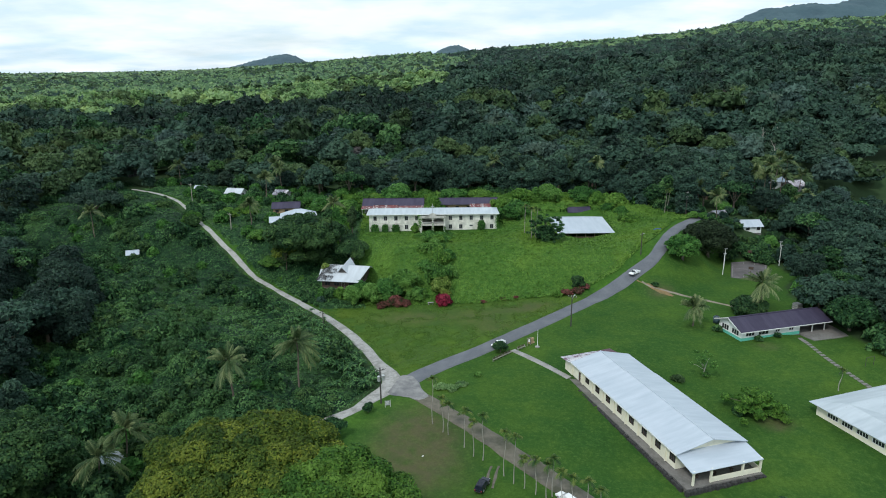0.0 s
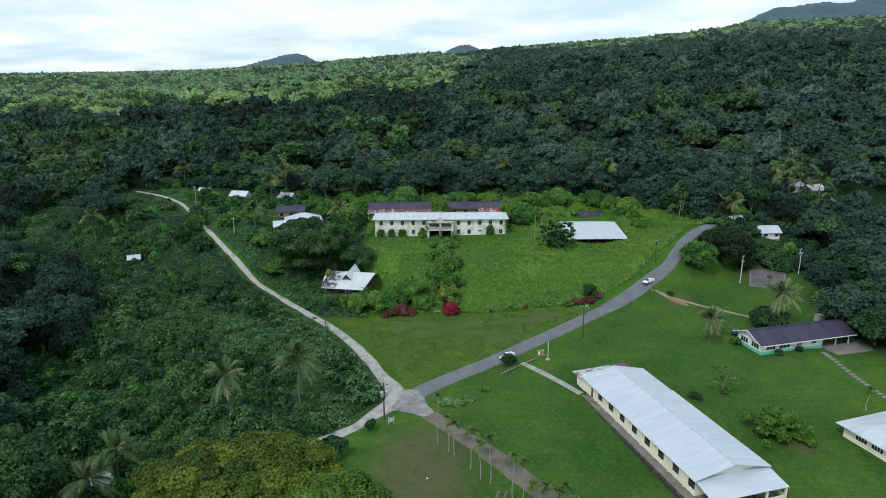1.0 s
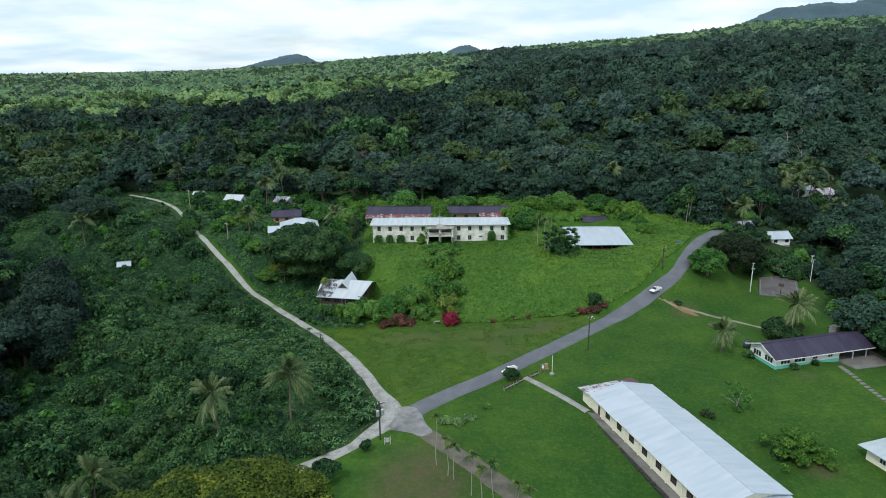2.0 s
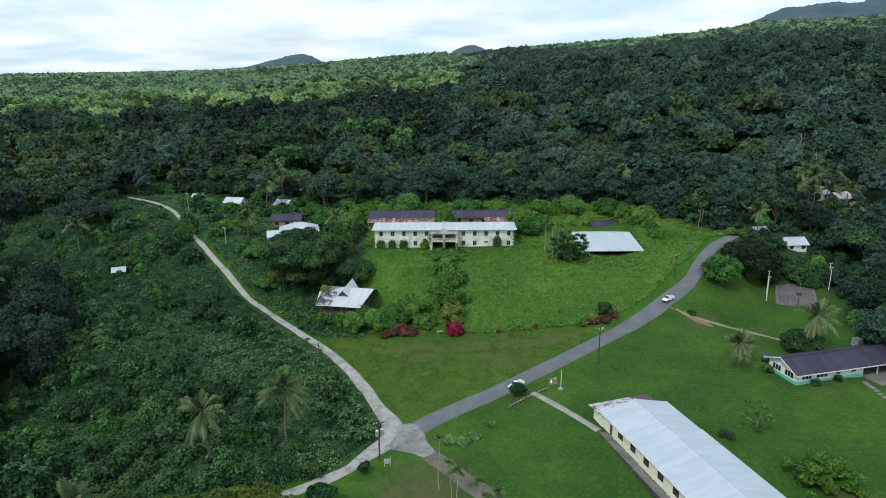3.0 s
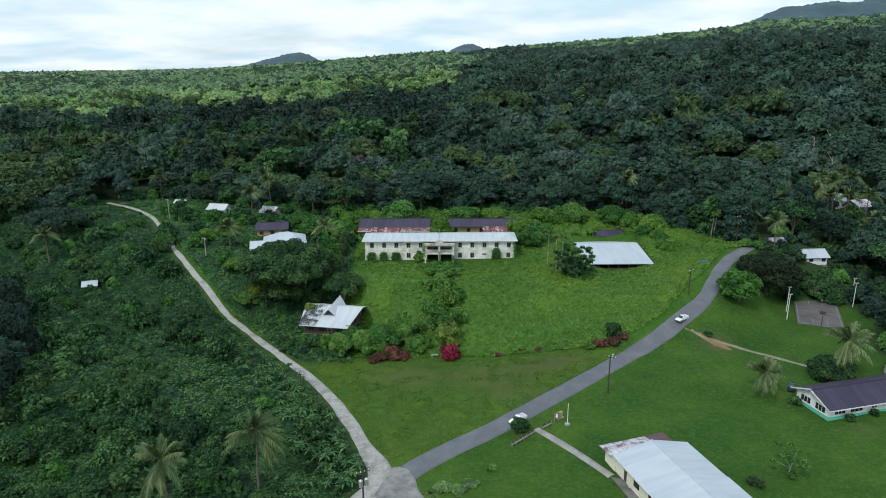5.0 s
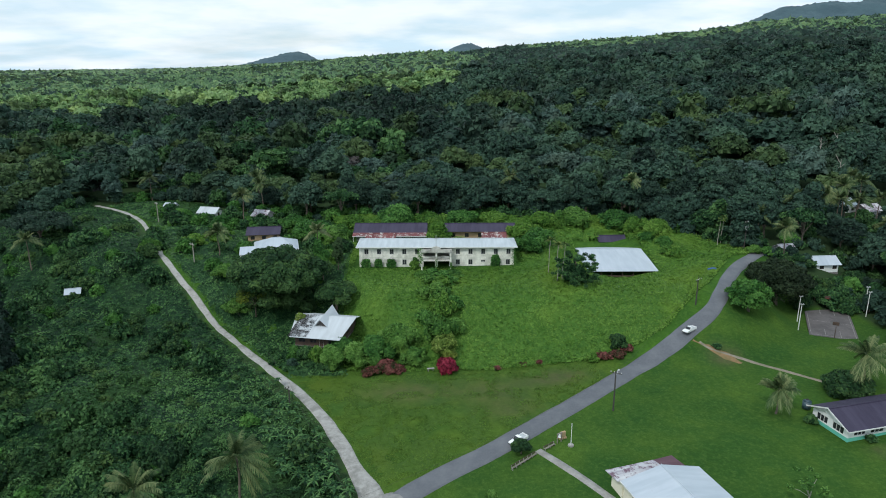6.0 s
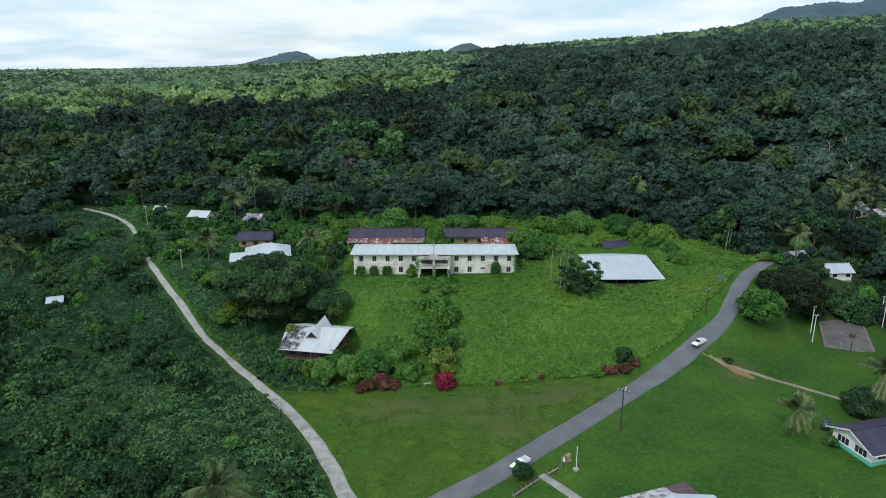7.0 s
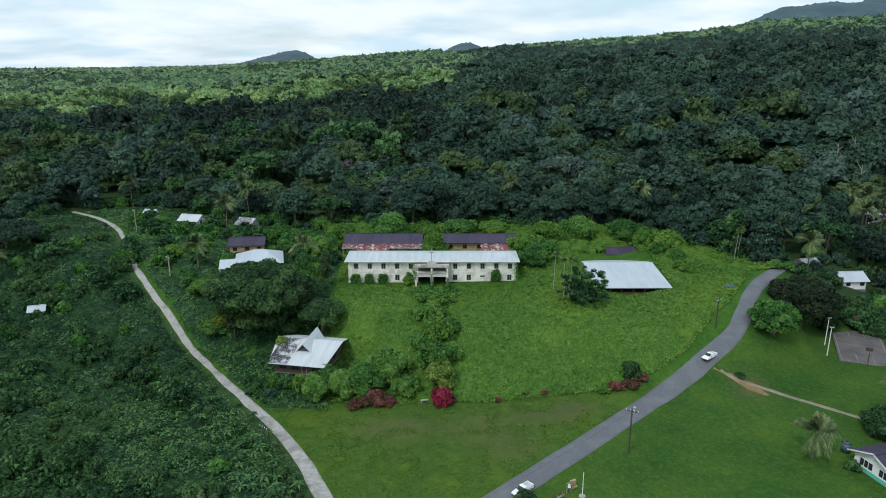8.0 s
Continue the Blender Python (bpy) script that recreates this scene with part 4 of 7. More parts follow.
# low growth: a dense mat, tinted dark as shade in the gaps, with leaf sprays on it
def undergrowth(name, x0, x1, y0, y1, step, inside, height, n_leaf, size, mat, label, g, tone, lift=0.35, cat="undergrowth", spread=0.5, thin=0.0, deep=0.2):
    xs, ys = np.arange(x0, x1, step), np.arange(y0, y1, step)
    X, Y = np.meshgrid(xs, ys)
    X = X + g.uniform(-0.3, 0.3, X.shape) * step
    Y = Y + g.uniform(-0.3, 0.3, Y.shape) * step
    ok = inside(X, Y)
    h = height(X, Y)
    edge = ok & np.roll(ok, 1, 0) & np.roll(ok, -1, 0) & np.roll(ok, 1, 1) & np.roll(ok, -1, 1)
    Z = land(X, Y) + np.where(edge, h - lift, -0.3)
    ny_, nx_ = X.shape
    ii = np.arange(nx_ * ny_).reshape(ny_, nx_)
    qm = ok[:-1, :-1] & ok[:-1, 1:] & ok[1:, 1:] & ok[1:, :-1]
    q = np.stack([ii[:-1, :-1], ii[:-1, 1:], ii[1:, 1:], ii[1:, :-1]], -1)[qm]
    v = np.stack([X, Y, Z], -1).reshape(-1, 3)
    n_try = int(n_leaf * 2.2)
    lx, ly = g.uniform(x0, x1, n_try), g.uniform(y0, y1, n_try)
    k = inside(lx, ly)
    if thin:
        k &= height(lx, ly) > thin * g.uniform(0, 1, n_try)
    lx, ly = lx[k][:n_leaf], ly[k][:n_leaf]
    e = 0.4
    hz = height(lx, ly)
    dx, dy = (height(lx + e, ly) + land(lx + e, ly) - hz - land(lx, ly)) / e, (height(lx, ly + e) + land(lx, ly + e) - hz - land(lx, ly)) / e
    nrm = unit(np.stack([-dx, -dy, np.ones_like(dx)], -1))
    p_ = np.stack([lx, ly, land(lx, ly) + hz - lift * 0.6 + g.uniform(-0.15, 0.3, len(lx)) * size], -1)
    patch = tone(lx, ly)
    size = size * (0.6 + 0.8 * g.uniform(0, 1, len(lx)) ** 2)[:, None]
    lv, lt = leaf_tris(p_, nrm, size, g, spread)
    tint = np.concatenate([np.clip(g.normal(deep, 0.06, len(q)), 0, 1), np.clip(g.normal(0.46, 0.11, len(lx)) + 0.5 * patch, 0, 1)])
    me = np_mesh(name, np.concatenate([v, lv]), q, lt + len(v), tint, M[mat])
    return tagged(new(name, me), label, cat, kind="stuff")


def hum(x, y, f, seed):
    sh = np.shape(x)
    return np.array([noise.noise(Vector((a * f, b * f, seed))) for a, b in zip(np.ravel(x), np.ravel(y))]).reshape(sh)


def in_thicket(x, y):
    lim = np.where(y > -85, gravel_x(y) - 1.6, gravel_x(y) - 1.6)
    return (x < lim) & (x > np.interp(y, [-150, -113, -60, -10, 26, 65, 88], [-95, -90, -118, -136, -146, -146, -146])) & ((y > -98) | (x < -24))


def thicket_h(x, y):
    near_road = np.clip((gravel_x(y) - 1.2 - x) / 6, 0.14, 1)
    wild = np.clip(0.5 + 1.1 * hum(x, y, 0.035, 21) + 0.35 * smooth((-x - 25 - 0.45 * (y + 90)) / 30), 0.16, 1.15)
    return (0.3 + 5.4 * clumps(x, y, 0.20, 1.0)[0] * wild + 2.4 * clumps(x, y, 0.085, 11.0)[0] * wild + 1.0 * clumps(x, y, 0.55, 5.0)[0] + 0.6 * hum(x, y, 0.07, 1).clip(0)) * near_road


def thicket_tone(x, y):
    return 0.1 + 0.16 * smooth((y + 45) / 20) + 0.95 * clumps(x, y, 0.20, 1.0)[1] + 0.7 * hum(x, y, 0.03, 2) + 0.25 * smooth((x + 75) / 45) - 0.1 + 0.35 * clumps(x, y, 0.55, 5.0)[1]


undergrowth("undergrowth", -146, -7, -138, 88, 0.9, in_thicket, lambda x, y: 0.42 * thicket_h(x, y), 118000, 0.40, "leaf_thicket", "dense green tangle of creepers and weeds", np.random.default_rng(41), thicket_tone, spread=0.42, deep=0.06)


def gap_bushes(name, spots, variants, mats, label, g):
    """Leafy bushes at the given places (x, y, size), joined."""
    V, T, tn, mi = [], [], [], []
    off = 0
    for x, y, tall in spots:
        v, _, tr, tint = variants[int(g.integers(len(variants)))]
        a = g.uniform(0, 6.28)
        R = np.array([[math.cos(a), math.sin(a), 0], [-math.sin(a), math.cos(a), 0], [0, 0, g.uniform(0.8, 1.2)]]) * tall
        V.append(v @ R + np.array([x, y, float(land(x, y)) - 0.2]))
        T.append(tr + off)
        tn.append(np.clip(tint + g.normal(0, 0.13), 0, 1))
        mi.append(np.full(len(tr), int(g.integers(len(mats)))))
        off += len(v)
    me = np_mesh(name, np.concatenate(V), None, np.concatenate(T), np.concatenate(tn), mats[0], True)
    for other in mats[1:]:
        me.materials.append(other)
    me.polygons.foreach_set("material_index", np.concatenate(mi).astype(np.int32))
    return tagged(new(name, me), label, "bushes", kind="stuff")


def thicket_bushes(name, spacing, variants, close, mats, label, g):
    """Rounded bushes side by side, joined: their height follows the lie of the thicket."""
    V, T, tn, mi = [], [], [], []
    off = 0
    for x0 in np.arange(-144, -8, spacing):
        for y0 in np.arange(-136, 86, spacing):
            x, y = x0 + g.uniform(-0.5, 0.5) * spacing, y0 + g.uniform(-0.5, 0.5) * spacing
            if not in_thicket(np.float64(x), np.float64(y)):
                continue
            room = float(gravel_x(np.float64(max(y, -85)))) - 1.6 - x
            if room < 0.9 or (hum(x, y, 0.05, 33) < -0.22 and g.uniform() < 0.4):
                continue
            low = smooth((y + 0.12 * x + 38) / 14)
            if g.uniform() < 0.45 * low or math.hypot(x + 95, y + 7) < 7 or (abs(x + 95) < 4 and -28 < y < -6):
                continue
            tall = (1 - 0.38 * low) * float(np.clip(0.62 + 0.9 * hum(x, y, 0.035, 21) + 0.4 * smooth((-x - 25 - 0.45 * (y + 90)) / 30), 0.32, 1.25)) * g.uniform(0.7, 1.35) * min(1.0, 0.35 + room / 9)
            v, _, tr, tint = (close if y < -58 else variants)[int(g.integers(len(variants)))]
            a = g.uniform(0, 6.28)
            R = np.array([[math.cos(a), math.sin(a), 0], [-math.sin(a), math.cos(a), 0], [0, 0, g.uniform(0.8, 1.2)]]) * tall
            V.append(v @ R + np.array([x, y, float(land(x, y)) - 0.2]))
            T.append(tr + off)
            tn.append(np.clip(tint + g.normal(0, 0.13) + 0.25 * float(hum(x, y, 0.03, 2)), 0, 1))
            pick = g.uniform() + 0.5 * float(hum(x, y, 0.025, 14))
            mi.append(np.full(len(tr), 0 if pick < 0.72 else (1 if pick < 1.05 else 2)))
            off += len(v)
    me = np_mesh(name, np.concatenate(V), None, np.concatenate(T), np.concatenate(tn), mats[0], True)
    for other in mats[1:]:
        me.materials.append(other)
    me.polygons.foreach_set("material_index", np.concatenate(mi).astype(np.int32))
    return tagged(new(name, me), label, "bushes", kind="stuff")


g = np.random.default_rng(46)
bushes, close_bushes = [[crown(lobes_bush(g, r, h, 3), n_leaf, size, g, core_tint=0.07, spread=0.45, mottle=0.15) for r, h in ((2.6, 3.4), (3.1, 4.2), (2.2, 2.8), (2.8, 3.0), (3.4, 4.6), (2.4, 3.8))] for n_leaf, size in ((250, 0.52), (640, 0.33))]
thicket_bushes("thicket", 4.0, bushes, close_bushes, [M["leaf_thicket"], M["leaf_rain"], M["leaf_thicket"]], "crowded leafy green bushes of a thicket", g)
clear = lambda x, y: (100.5 < x < 110 and -2 < y < 7.5) or (92 < x < 99 and 2 < y < 8.5) or (x < 106 and y < -10) or (128 < x < 143 and 34 < y < 48) or not (wooded(x, y) or (x > 90 and y < 9))
fill = [(x0 + g.uniform(-1, 1), y0 + g.uniform(-1, 1)) for x0 in np.arange(89, 143, 3.2) for y0 in np.arange(-17, 34, 3.2) if x0 < 126 and y0 < 11 or x0 > 112 and y0 > 8]
fill += [(x0 + g.uniform(-1.5, 1.5), y0 + g.uniform(-1.5, 1.5)) for x0 in np.arange(-70, 78, 4) for y0 in (48, 52, 56, 60, 64)]
gap_bushes("bushes", [(x, y, g.uniform(0.6, 1.0 if y < -3 or x > 112 else 0.85)) for x, y in fill if not clear(x, y)], bushes, [M["leaf_thicket"], M["leaf_rain"], M["leaf_forest"]], "crowded dark green bushes round houses in the forest", g)


def in_bank(x, y):
    return (x > gravel_x(y) + 1.5) & (x < np.interp(y, [-60, -44, -36, -12, 20, 60], [-24, -18, -21, -23, -25, -40])) & (y > -45) & ~wooded(x, y)


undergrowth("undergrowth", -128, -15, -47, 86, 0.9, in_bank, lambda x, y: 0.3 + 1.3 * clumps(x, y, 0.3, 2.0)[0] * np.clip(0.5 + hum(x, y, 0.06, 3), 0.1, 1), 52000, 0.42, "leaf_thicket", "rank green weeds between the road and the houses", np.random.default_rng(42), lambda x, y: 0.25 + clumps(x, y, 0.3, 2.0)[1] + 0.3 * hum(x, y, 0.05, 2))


def in_hill(x, y):
    front = np.interp(x, [-22, 10, 34, 40, 52, 66, 80], [-42, -42.5, -40, -38, -31, -17, 3])
    gap_h = ~((x > -26.5) & (x < -1) & (y > 19.5) & (y < 34)) & ~((x > 1.3) & (x < 24) & (y > 21) & (y < 33)) & ~((x > -21.5) & (x < -12) & (y > 14) & (y < 20.5)) & ~((x > 12) & (x < 20.5) & (y > 14) & (y < 20)) & ~((x > -22.5) & (x < 22.5) & (y > -1.2) & (y < 9)) & ~((x > 40) & (x < 59.5) & (y > -1.5) & (y < 23)) & ~((x > 48.5) & (x < 57) & (y > 23) & (y < 27.5))
    left = np.interp(y, [-44, -36, -12, 20, 60], [-18, -21, -23, -25, -40])
    return (x > left) & (y > front) & (x < 90) & (y < 52) & gap_h & ~wooded(x, y) & (y > paved_y(x) + 1.9)


def hill_h(x, y):
    front = np.where((abs(x) < 24) & (y < 2), np.clip((-0.5 - y) / 9, 0.12, 1), 1)
    return (0.16 + 0.5 * clumps(x, y, 0.75, 3.0)[0] + 0.35 * hum(x, y, 0.12, 6) + 0.5 * hum(x, y, 0.05, 9).clip(0)).clip(0.08) * front + smooth((y - 13) / 8) * 1.9 * clumps(x, y, 0.24, 8.0)[0]


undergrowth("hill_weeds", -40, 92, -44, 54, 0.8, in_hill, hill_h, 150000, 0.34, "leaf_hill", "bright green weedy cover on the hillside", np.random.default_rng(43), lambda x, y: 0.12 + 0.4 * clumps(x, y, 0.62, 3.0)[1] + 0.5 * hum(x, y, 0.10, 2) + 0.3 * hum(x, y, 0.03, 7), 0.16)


def in_field(x, y):
    return (x > gravel_x(y) + 1.7) & (y > paved_y(np.maximum(x, -4)) + 2.5) & (y < -40.5) & (x < 34) & (hum(x, y, 0.3, 6) > -0.25 + 0.75 * np.clip(worn_field(x, y), 0, 1))


undergrowth("field_grass", -28, 36, -84, -40, 1.0, in_field, lambda x, y: 0.07 + 0.0 * x, 30000, 0.22, "leaf_field", "short rough grass with brown patches", np.random.default_rng(44), lambda x, y: 0.5 * hum(x, y, 0.25, 4) + 0.5 * hum(x, y, 0.06, 4), 0.05, "grass", 0.4)


# palms
def palm_crown(g, fronds, length, droop, mat_name, width=0.75, rise=(0.1, 1.1), n_s=20):
    """Fronds of narrow separate leaflets on bent midribs."""
    V, Q, tint = [], [], []
    for i in range(fronds):
        a = 2.399 * i + g.uniform(-0.2, 0.2)
        el = rise[0] + (rise[1] - rise[0]) * ((i * 0.7548 + 0.13 * g.uniform()) % 1)
        L = length * g.uniform(0.85, 1.12)
        tn = np.clip(g.normal(0.5, 0.2), 0, 1)
        prev = None
        side = np.array([-math.sin(a), math.cos(a), 0])
        for s in range(n_s + 1):
            t = s / n_s
            r = L * t * math.cos(el) * (1 - 0.15 * t)
            z = L * (t * math.sin(el) - droop * t * t)
            c = np.array([math.cos(a) * r, math.sin(a) * r, z])
            if prev is not None:
                along = c - prev
                w = width * math.sin(math.pi * min(0.95, 0.12 + 0.85 * t)) ** 0.6 * g.uniform(0.8, 1.1)
                k = len(V)
                V += [prev - side * 0.05, prev + side * 0.05, c + side * 0.04, c - side * 0.04]
                Q.append((k, k + 1, k + 2, k + 3))
                tint.append(np.clip(tn + 0.15, 0, 1))
                if s > 2:
                    for sg in (-1, 1):
                        tip = prev + side * sg * w * 0.8 + along * 2.2 + np.array([0, 0, -0.55 * w - 0.1 * g.uniform()])
                        k = len(V)
                        V += [prev, prev + along * 1.0, tip + along * 0.1, tip - along * 0.25]
                        Q.append((k, k + 1, k + 2, k + 3))
                        tint.append(np.clip(tn + g.normal(0, 0.14), 0, 1))
            prev = c
    return np_mesh("crown", np.array(V), np.array(Q), None, tint, M[mat_name])


def palm(name, h, lean, r, mesh, label, category, bark, group="", dead=None):
    t = empty(name, None, label, category, group)
    b = bmesh.new()
    pts = [(lean * (k / 6) ** 1.6, 0.15 * math.sin(k), h * k / 6 - (0.4 if k == 0 else 0)) for k in range(7)]
    bent_tube(b, pts, [r * (1.35 if k == 0 else 1 - 0.06 * k) for k in range(7)], 8)
    part("trunk", b, M[bark], t, smooth_faces=True)
    part("crown", mesh, None, t, m=pose(pts[-1][0], pts[-1][1], pts[-1][2]))
    return t


g = np.random.default_rng(61)
coco_up = [palm_crown(g, 40, 3.9, 0.36, "leaf_palm", 0.85, (-0.25, 1.4), 15) for _ in range(2)]
coco_crowns = [palm_crown(g, 34, 4.3, 0.36, "leaf_palm", 0.7, (-0.55, 1.4), 16) for _ in range(3)]
coconuts = [(-38.5, -93.7, 8.6, 0.3, "coconut palm with drooping fronds above the thicket"), (-27.0, -88.0, 9.0, 0.3, "coconut palm with drooping fronds above the thicket"),
            (-50.1, -112.8, 7.4, -0.4, "coconut palm with ragged fronds beside a small shed"), (-51.6, -119.0, 6.6, -0.4, "coconut palm with ragged fronds beside a small shed"),
            (81.4, -54.6, 5.8, 0.2, "coconut palm with golden fronds behind the blue-trimmed house"), (61.9, -61.3, 4.6, 0.08, "small coconut palm on the lawn"),
            (-61.5, 9.8, 6.5, 0.3, "coconut palm among weeds beside the road"), (24.8, 62, 11.5, 0.5, "coconut palm standing before the forest"),
            (-33, 8, 7, 0.3, "palm hung with creepers beside the house"), (91, 13, 8.0, 0.4, "coconut palm near the road"), (-112, 5, 9, 0.3, "coconut palm in the thicket"),
            (-66, 70, 11, 0.4, "coconut palm at the edge of the forest"), (118, 22, 9.5, 0.3, "coconut palm near a house in the trees"), (126, 26, 9.0, 0.5, "coconut palm near a house in the trees"), (63, 44, 12, 0.4, "coconut palm at the edge of the forest"),
            (-112, 84, 8.5, 0.5, "coconut palm at the edge of the forest"), (125, 31, 11, 0.5, "tall coconut palm near a house in the trees"), (130.5, 38.4, 12, -0.4, "tall coconut palm near a house in the trees"), (133, 35.6, 11, 0.4, "tall coconut palm near a house in the trees"),
            (108.3, 26.2, 9, 0.4, "coconut palm among the forest trees"), (109.5, 21.5, 9.5, -0.3, "coconut palm among the forest trees"), (115.8, 24.7, 10, 0.3, "coconut palm among the forest trees"), (132.6, 20.5, 7.5, 0.3, "coconut palm near a house in the trees"), (134.6, 29, 9.5, 0.4, "coconut palm near a house in the trees"),
            (-64, 43, 9.5, 0.3, "coconut palm among the small houses"), (-62, 59.5, 10.5, 0.4, "coconut palm at the edge of the forest"), (91.8, -0.5, 8.5, 0.2, "slim palm behind the roadside trees")]
for i, (x, y, h, lean, label) in enumerate(coconuts):
    place(palm("coconut_palm", h, lean, 0.17, coco_crowns[i % 3] if i < 5 else coco_up[i % 2], label, "palm", "bark"), x, y, g.uniform(0, 360), 1.22 if i < 2 else (1.35 if i == 4 else 1.1))
areca_crowns = [palm_crown(g, 20, 1.55, 0.5, "leaf_areca", 0.5, (0.1, 1.45), 9) for _ in range(3)]
arecas = [(-0.6, -99.6, 6.6), (1.2, -102.5, 5.0), (2.2, -103.4, 4.4), (4.8, -107.5, 5.3), (6.2, -110.1, 4.9), (7.7, -111.3, 6.2), (10.8, -115.6, 5.8), (12.1, -117.6, 6.2), (13.6, -118.8, 3.9), (15.1, -120.4, 4.6), (16.6, -121.5, 4.4), (17.6, -121.0, 4.8),
          (18.4, -123.6, 4.6), (19.8, -124.6, 4.4), (21.6, -126.2, 4.6), (23, -128, 4.4)]
for i, (x, y, h) in enumerate(arecas):
    place(palm("betel_palm", h * 1.34, 0.12, 0.075, areca_crowns[i % 3], "slim pale-trunked betel palm beside the dirt driveway", "palm", "bark_pale", "palms along the driveway"), x, y, g.uniform(0, 360))
for i, (x, y, h) in enumerate([(28.4, -8.2, 7.6), (29.8, -13.4, 7.8), (31.4, -11.8, 7.4)]):
    place(palm("betel_palm", h * 0.98, 0.3, 0.09, areca_crowns[i % 3], "tall slim palm on the hill near the open shed", "palm", "bark_pale", "palms near the shed"), x, y, g.uniform(0, 360), 1.25)
for i, (x, y, h) in enumerate([(79.5, 12, 7.5), (80.8, 13, 7.8), (78, -93.4, 4.2)]):
    place(palm("betel_palm", h, 0.2, 0.09, areca_crowns[i % 3], "slim pale-trunked palm beside the path", "palm", "bark_pale"), x, y, g.uniform(0, 360))

# the big single trees
g = np.random.default_rng(71)
big = lambda lobes, h, mat, n_leaf, size, label, x, y, **k: place(tree_thing("tree", lobes, h, mat, g, n_leaf, size, label, **k), x, y)
big(lobes_billow(g, 15.0, 15.5, 130, 0.13), 15.5, "leaf_mango", 44000, 0.33, "huge dense mango tree with yellowish new leaves", -27.0, -127.5, trunk_r=0.6)
big(lobes_billow(g, 12.5, 15.0, 105, 0.145), 15.0, "leaf_mango_green", 36000, 0.32, "huge dense green mango tree above the lawn", -14.5, -135, trunk_r=0.6)
big(lobes_billow(g, 9.5, 14.5, 60, 0.16), 14.5, "leaf_rain", 18000, 0.40, "dense rounded green tree beside the thicket", -64, -121, trunk_r=0.5)
big(lobes_billow(g, 12.3, 13.0, 70, 0.17, 0.40) + [(x, y, z * 0.78, r, q) for x, y, z, r, q in lobes_umbrella(g, 11.5, 13.5, 12)] + lobes_bush(g, 10.5, 6.5, 10), 13.5, "leaf_rain", 20000, 0.52, "wide spreading rain tree shading the white-roofed house", -39.5, -12.5, trunk_r=0.55, low=-0.6)
big(lobes_umbrella(g, 4.4, 8.4, 9), 8.4, "leaf_mango", 1700, 0.42, "spreading tree with yellow-green leaves under the rain tree", -44.6, -16.6, trunk_r=0.12)
big(lobes_tall(g, 2.4, 10.5, 7), 10.5, "leaf_vine", 1500, 0.42, "tall dead palm trunk draped in creepers", -29.5, -6.5, trunk_r=0.16)
big(lobes_tall(g, 1.7, 9.0, 6), 9.0, "leaf_olive", 1000, 0.4, "tall slim tree draped in creepers", -26.0, -3.0, trunk_r=0.14)
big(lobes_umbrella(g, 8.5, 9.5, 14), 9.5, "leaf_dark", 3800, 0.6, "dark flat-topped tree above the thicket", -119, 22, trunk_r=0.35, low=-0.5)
big(lobes_bush(g, 2.9, 4.6, 9), 4.6, "leaf_rain", 1500, 0.4, "dark leafy bush leaning over the gravel road", -80.6, 9.0, trunk_r=0.1, category="bush")
big(lobes_dome(g, 5.5, 7.5, 7), 7.5, "leaf_rain", 4200, 0.46, "dense dark tree beside the rain tree", -24.5, -17, trunk_r=0.3)
big(lobes_billow(g, 5.0, 7.6, 34, 0.22, 0.58), 7.6, "leaf_vine", 3200, 0.5, "dense round green tree beside the road", 72.6, -24.6, trunk_r=0.3)
big(lobes_billow(g, 8.0, 11.4, 54, 0.18, 0.5), 11.4, "leaf_shade", 8000, 0.44, "broad dark tree between the road and the court", 85.2, -12.4, trunk_r=0.4, low=-0.6)
big(lobes_bush(g, 4.2, 5.5, 7) + [(r * math.cos(a), r * math.sin(a), z, g.uniform(0.5, 1.1), g.uniform(0.35, 0.7)) for r, a, z in [(6.2 * g.uniform() ** 0.6, g.uniform(0, 6.28), g.uniform(0.6, 8.0)) for _ in range(70)] if r < 6.6 - 0.42 * abs(z - 3)], 8.0, "leaf_thicket", 5200, 0.32, "bushy green tree under slim palms", 34.2, -13.6, trunk_r=0.2)
big([(a * 2.1, c * 1.9, 0.6 + (4.2 - 0.35 * (a * a + c * c)) * u, g.uniform(0.6, 1.2), g.uniform(0.45, 0.85)) for a, c, u in [(g.normal(0, 0.95), g.normal(0, 0.95), g.uniform(0.1, 0.9)) for _ in range(62)]], 4.6, "leaf_hill", 4600, 0.30, "sprawling bright green bush on the lawn", 58.5, -100.5, trunk_r=0.15)
big([(g.normal(0, 1.3), g.normal(0, 1.3), g.uniform(2.4, 4.4), 0.55, 0.4) for _ in range(15)] + [(0.3, -0.5, 0.5, 0.9, 0.6)], 4.0, "leaf_bright", 480, 0.3, "thin half-bare young tree on the lawn", 54.8, -85.5, trunk_r=0.09, bark="bark_pale")
big(lobes_bush(g, 5.4, 5.2, 11), 5.2, "leaf_rain", 4200, 0.42, "dense green tree behind the blue-trimmed house", 77.6, -55.4, trunk_r=0.25)
big(lobes_dome(g, 6, 8.5, 8), 8.5, "leaf_thicket", 3400, 0.6, "dense green tree beside the house's paved yard", 97, -66, trunk_r=0.3)
big(lobes_dome(g, 1.9, 2.6, 6), 2.6, "leaf_rain", 900, 0.33, "round dark bush at the roadside gate", 14.6, -71.6, trunk_r=0.1, category="bush")
big(lobes_dome(g, 1.1, 1.9, 6), 1.9, "leaf_thicket", 500, 0.28, "clipped round bush beside the utility pole", -12.8, -95.4, trunk_r=0.08, category="bush")
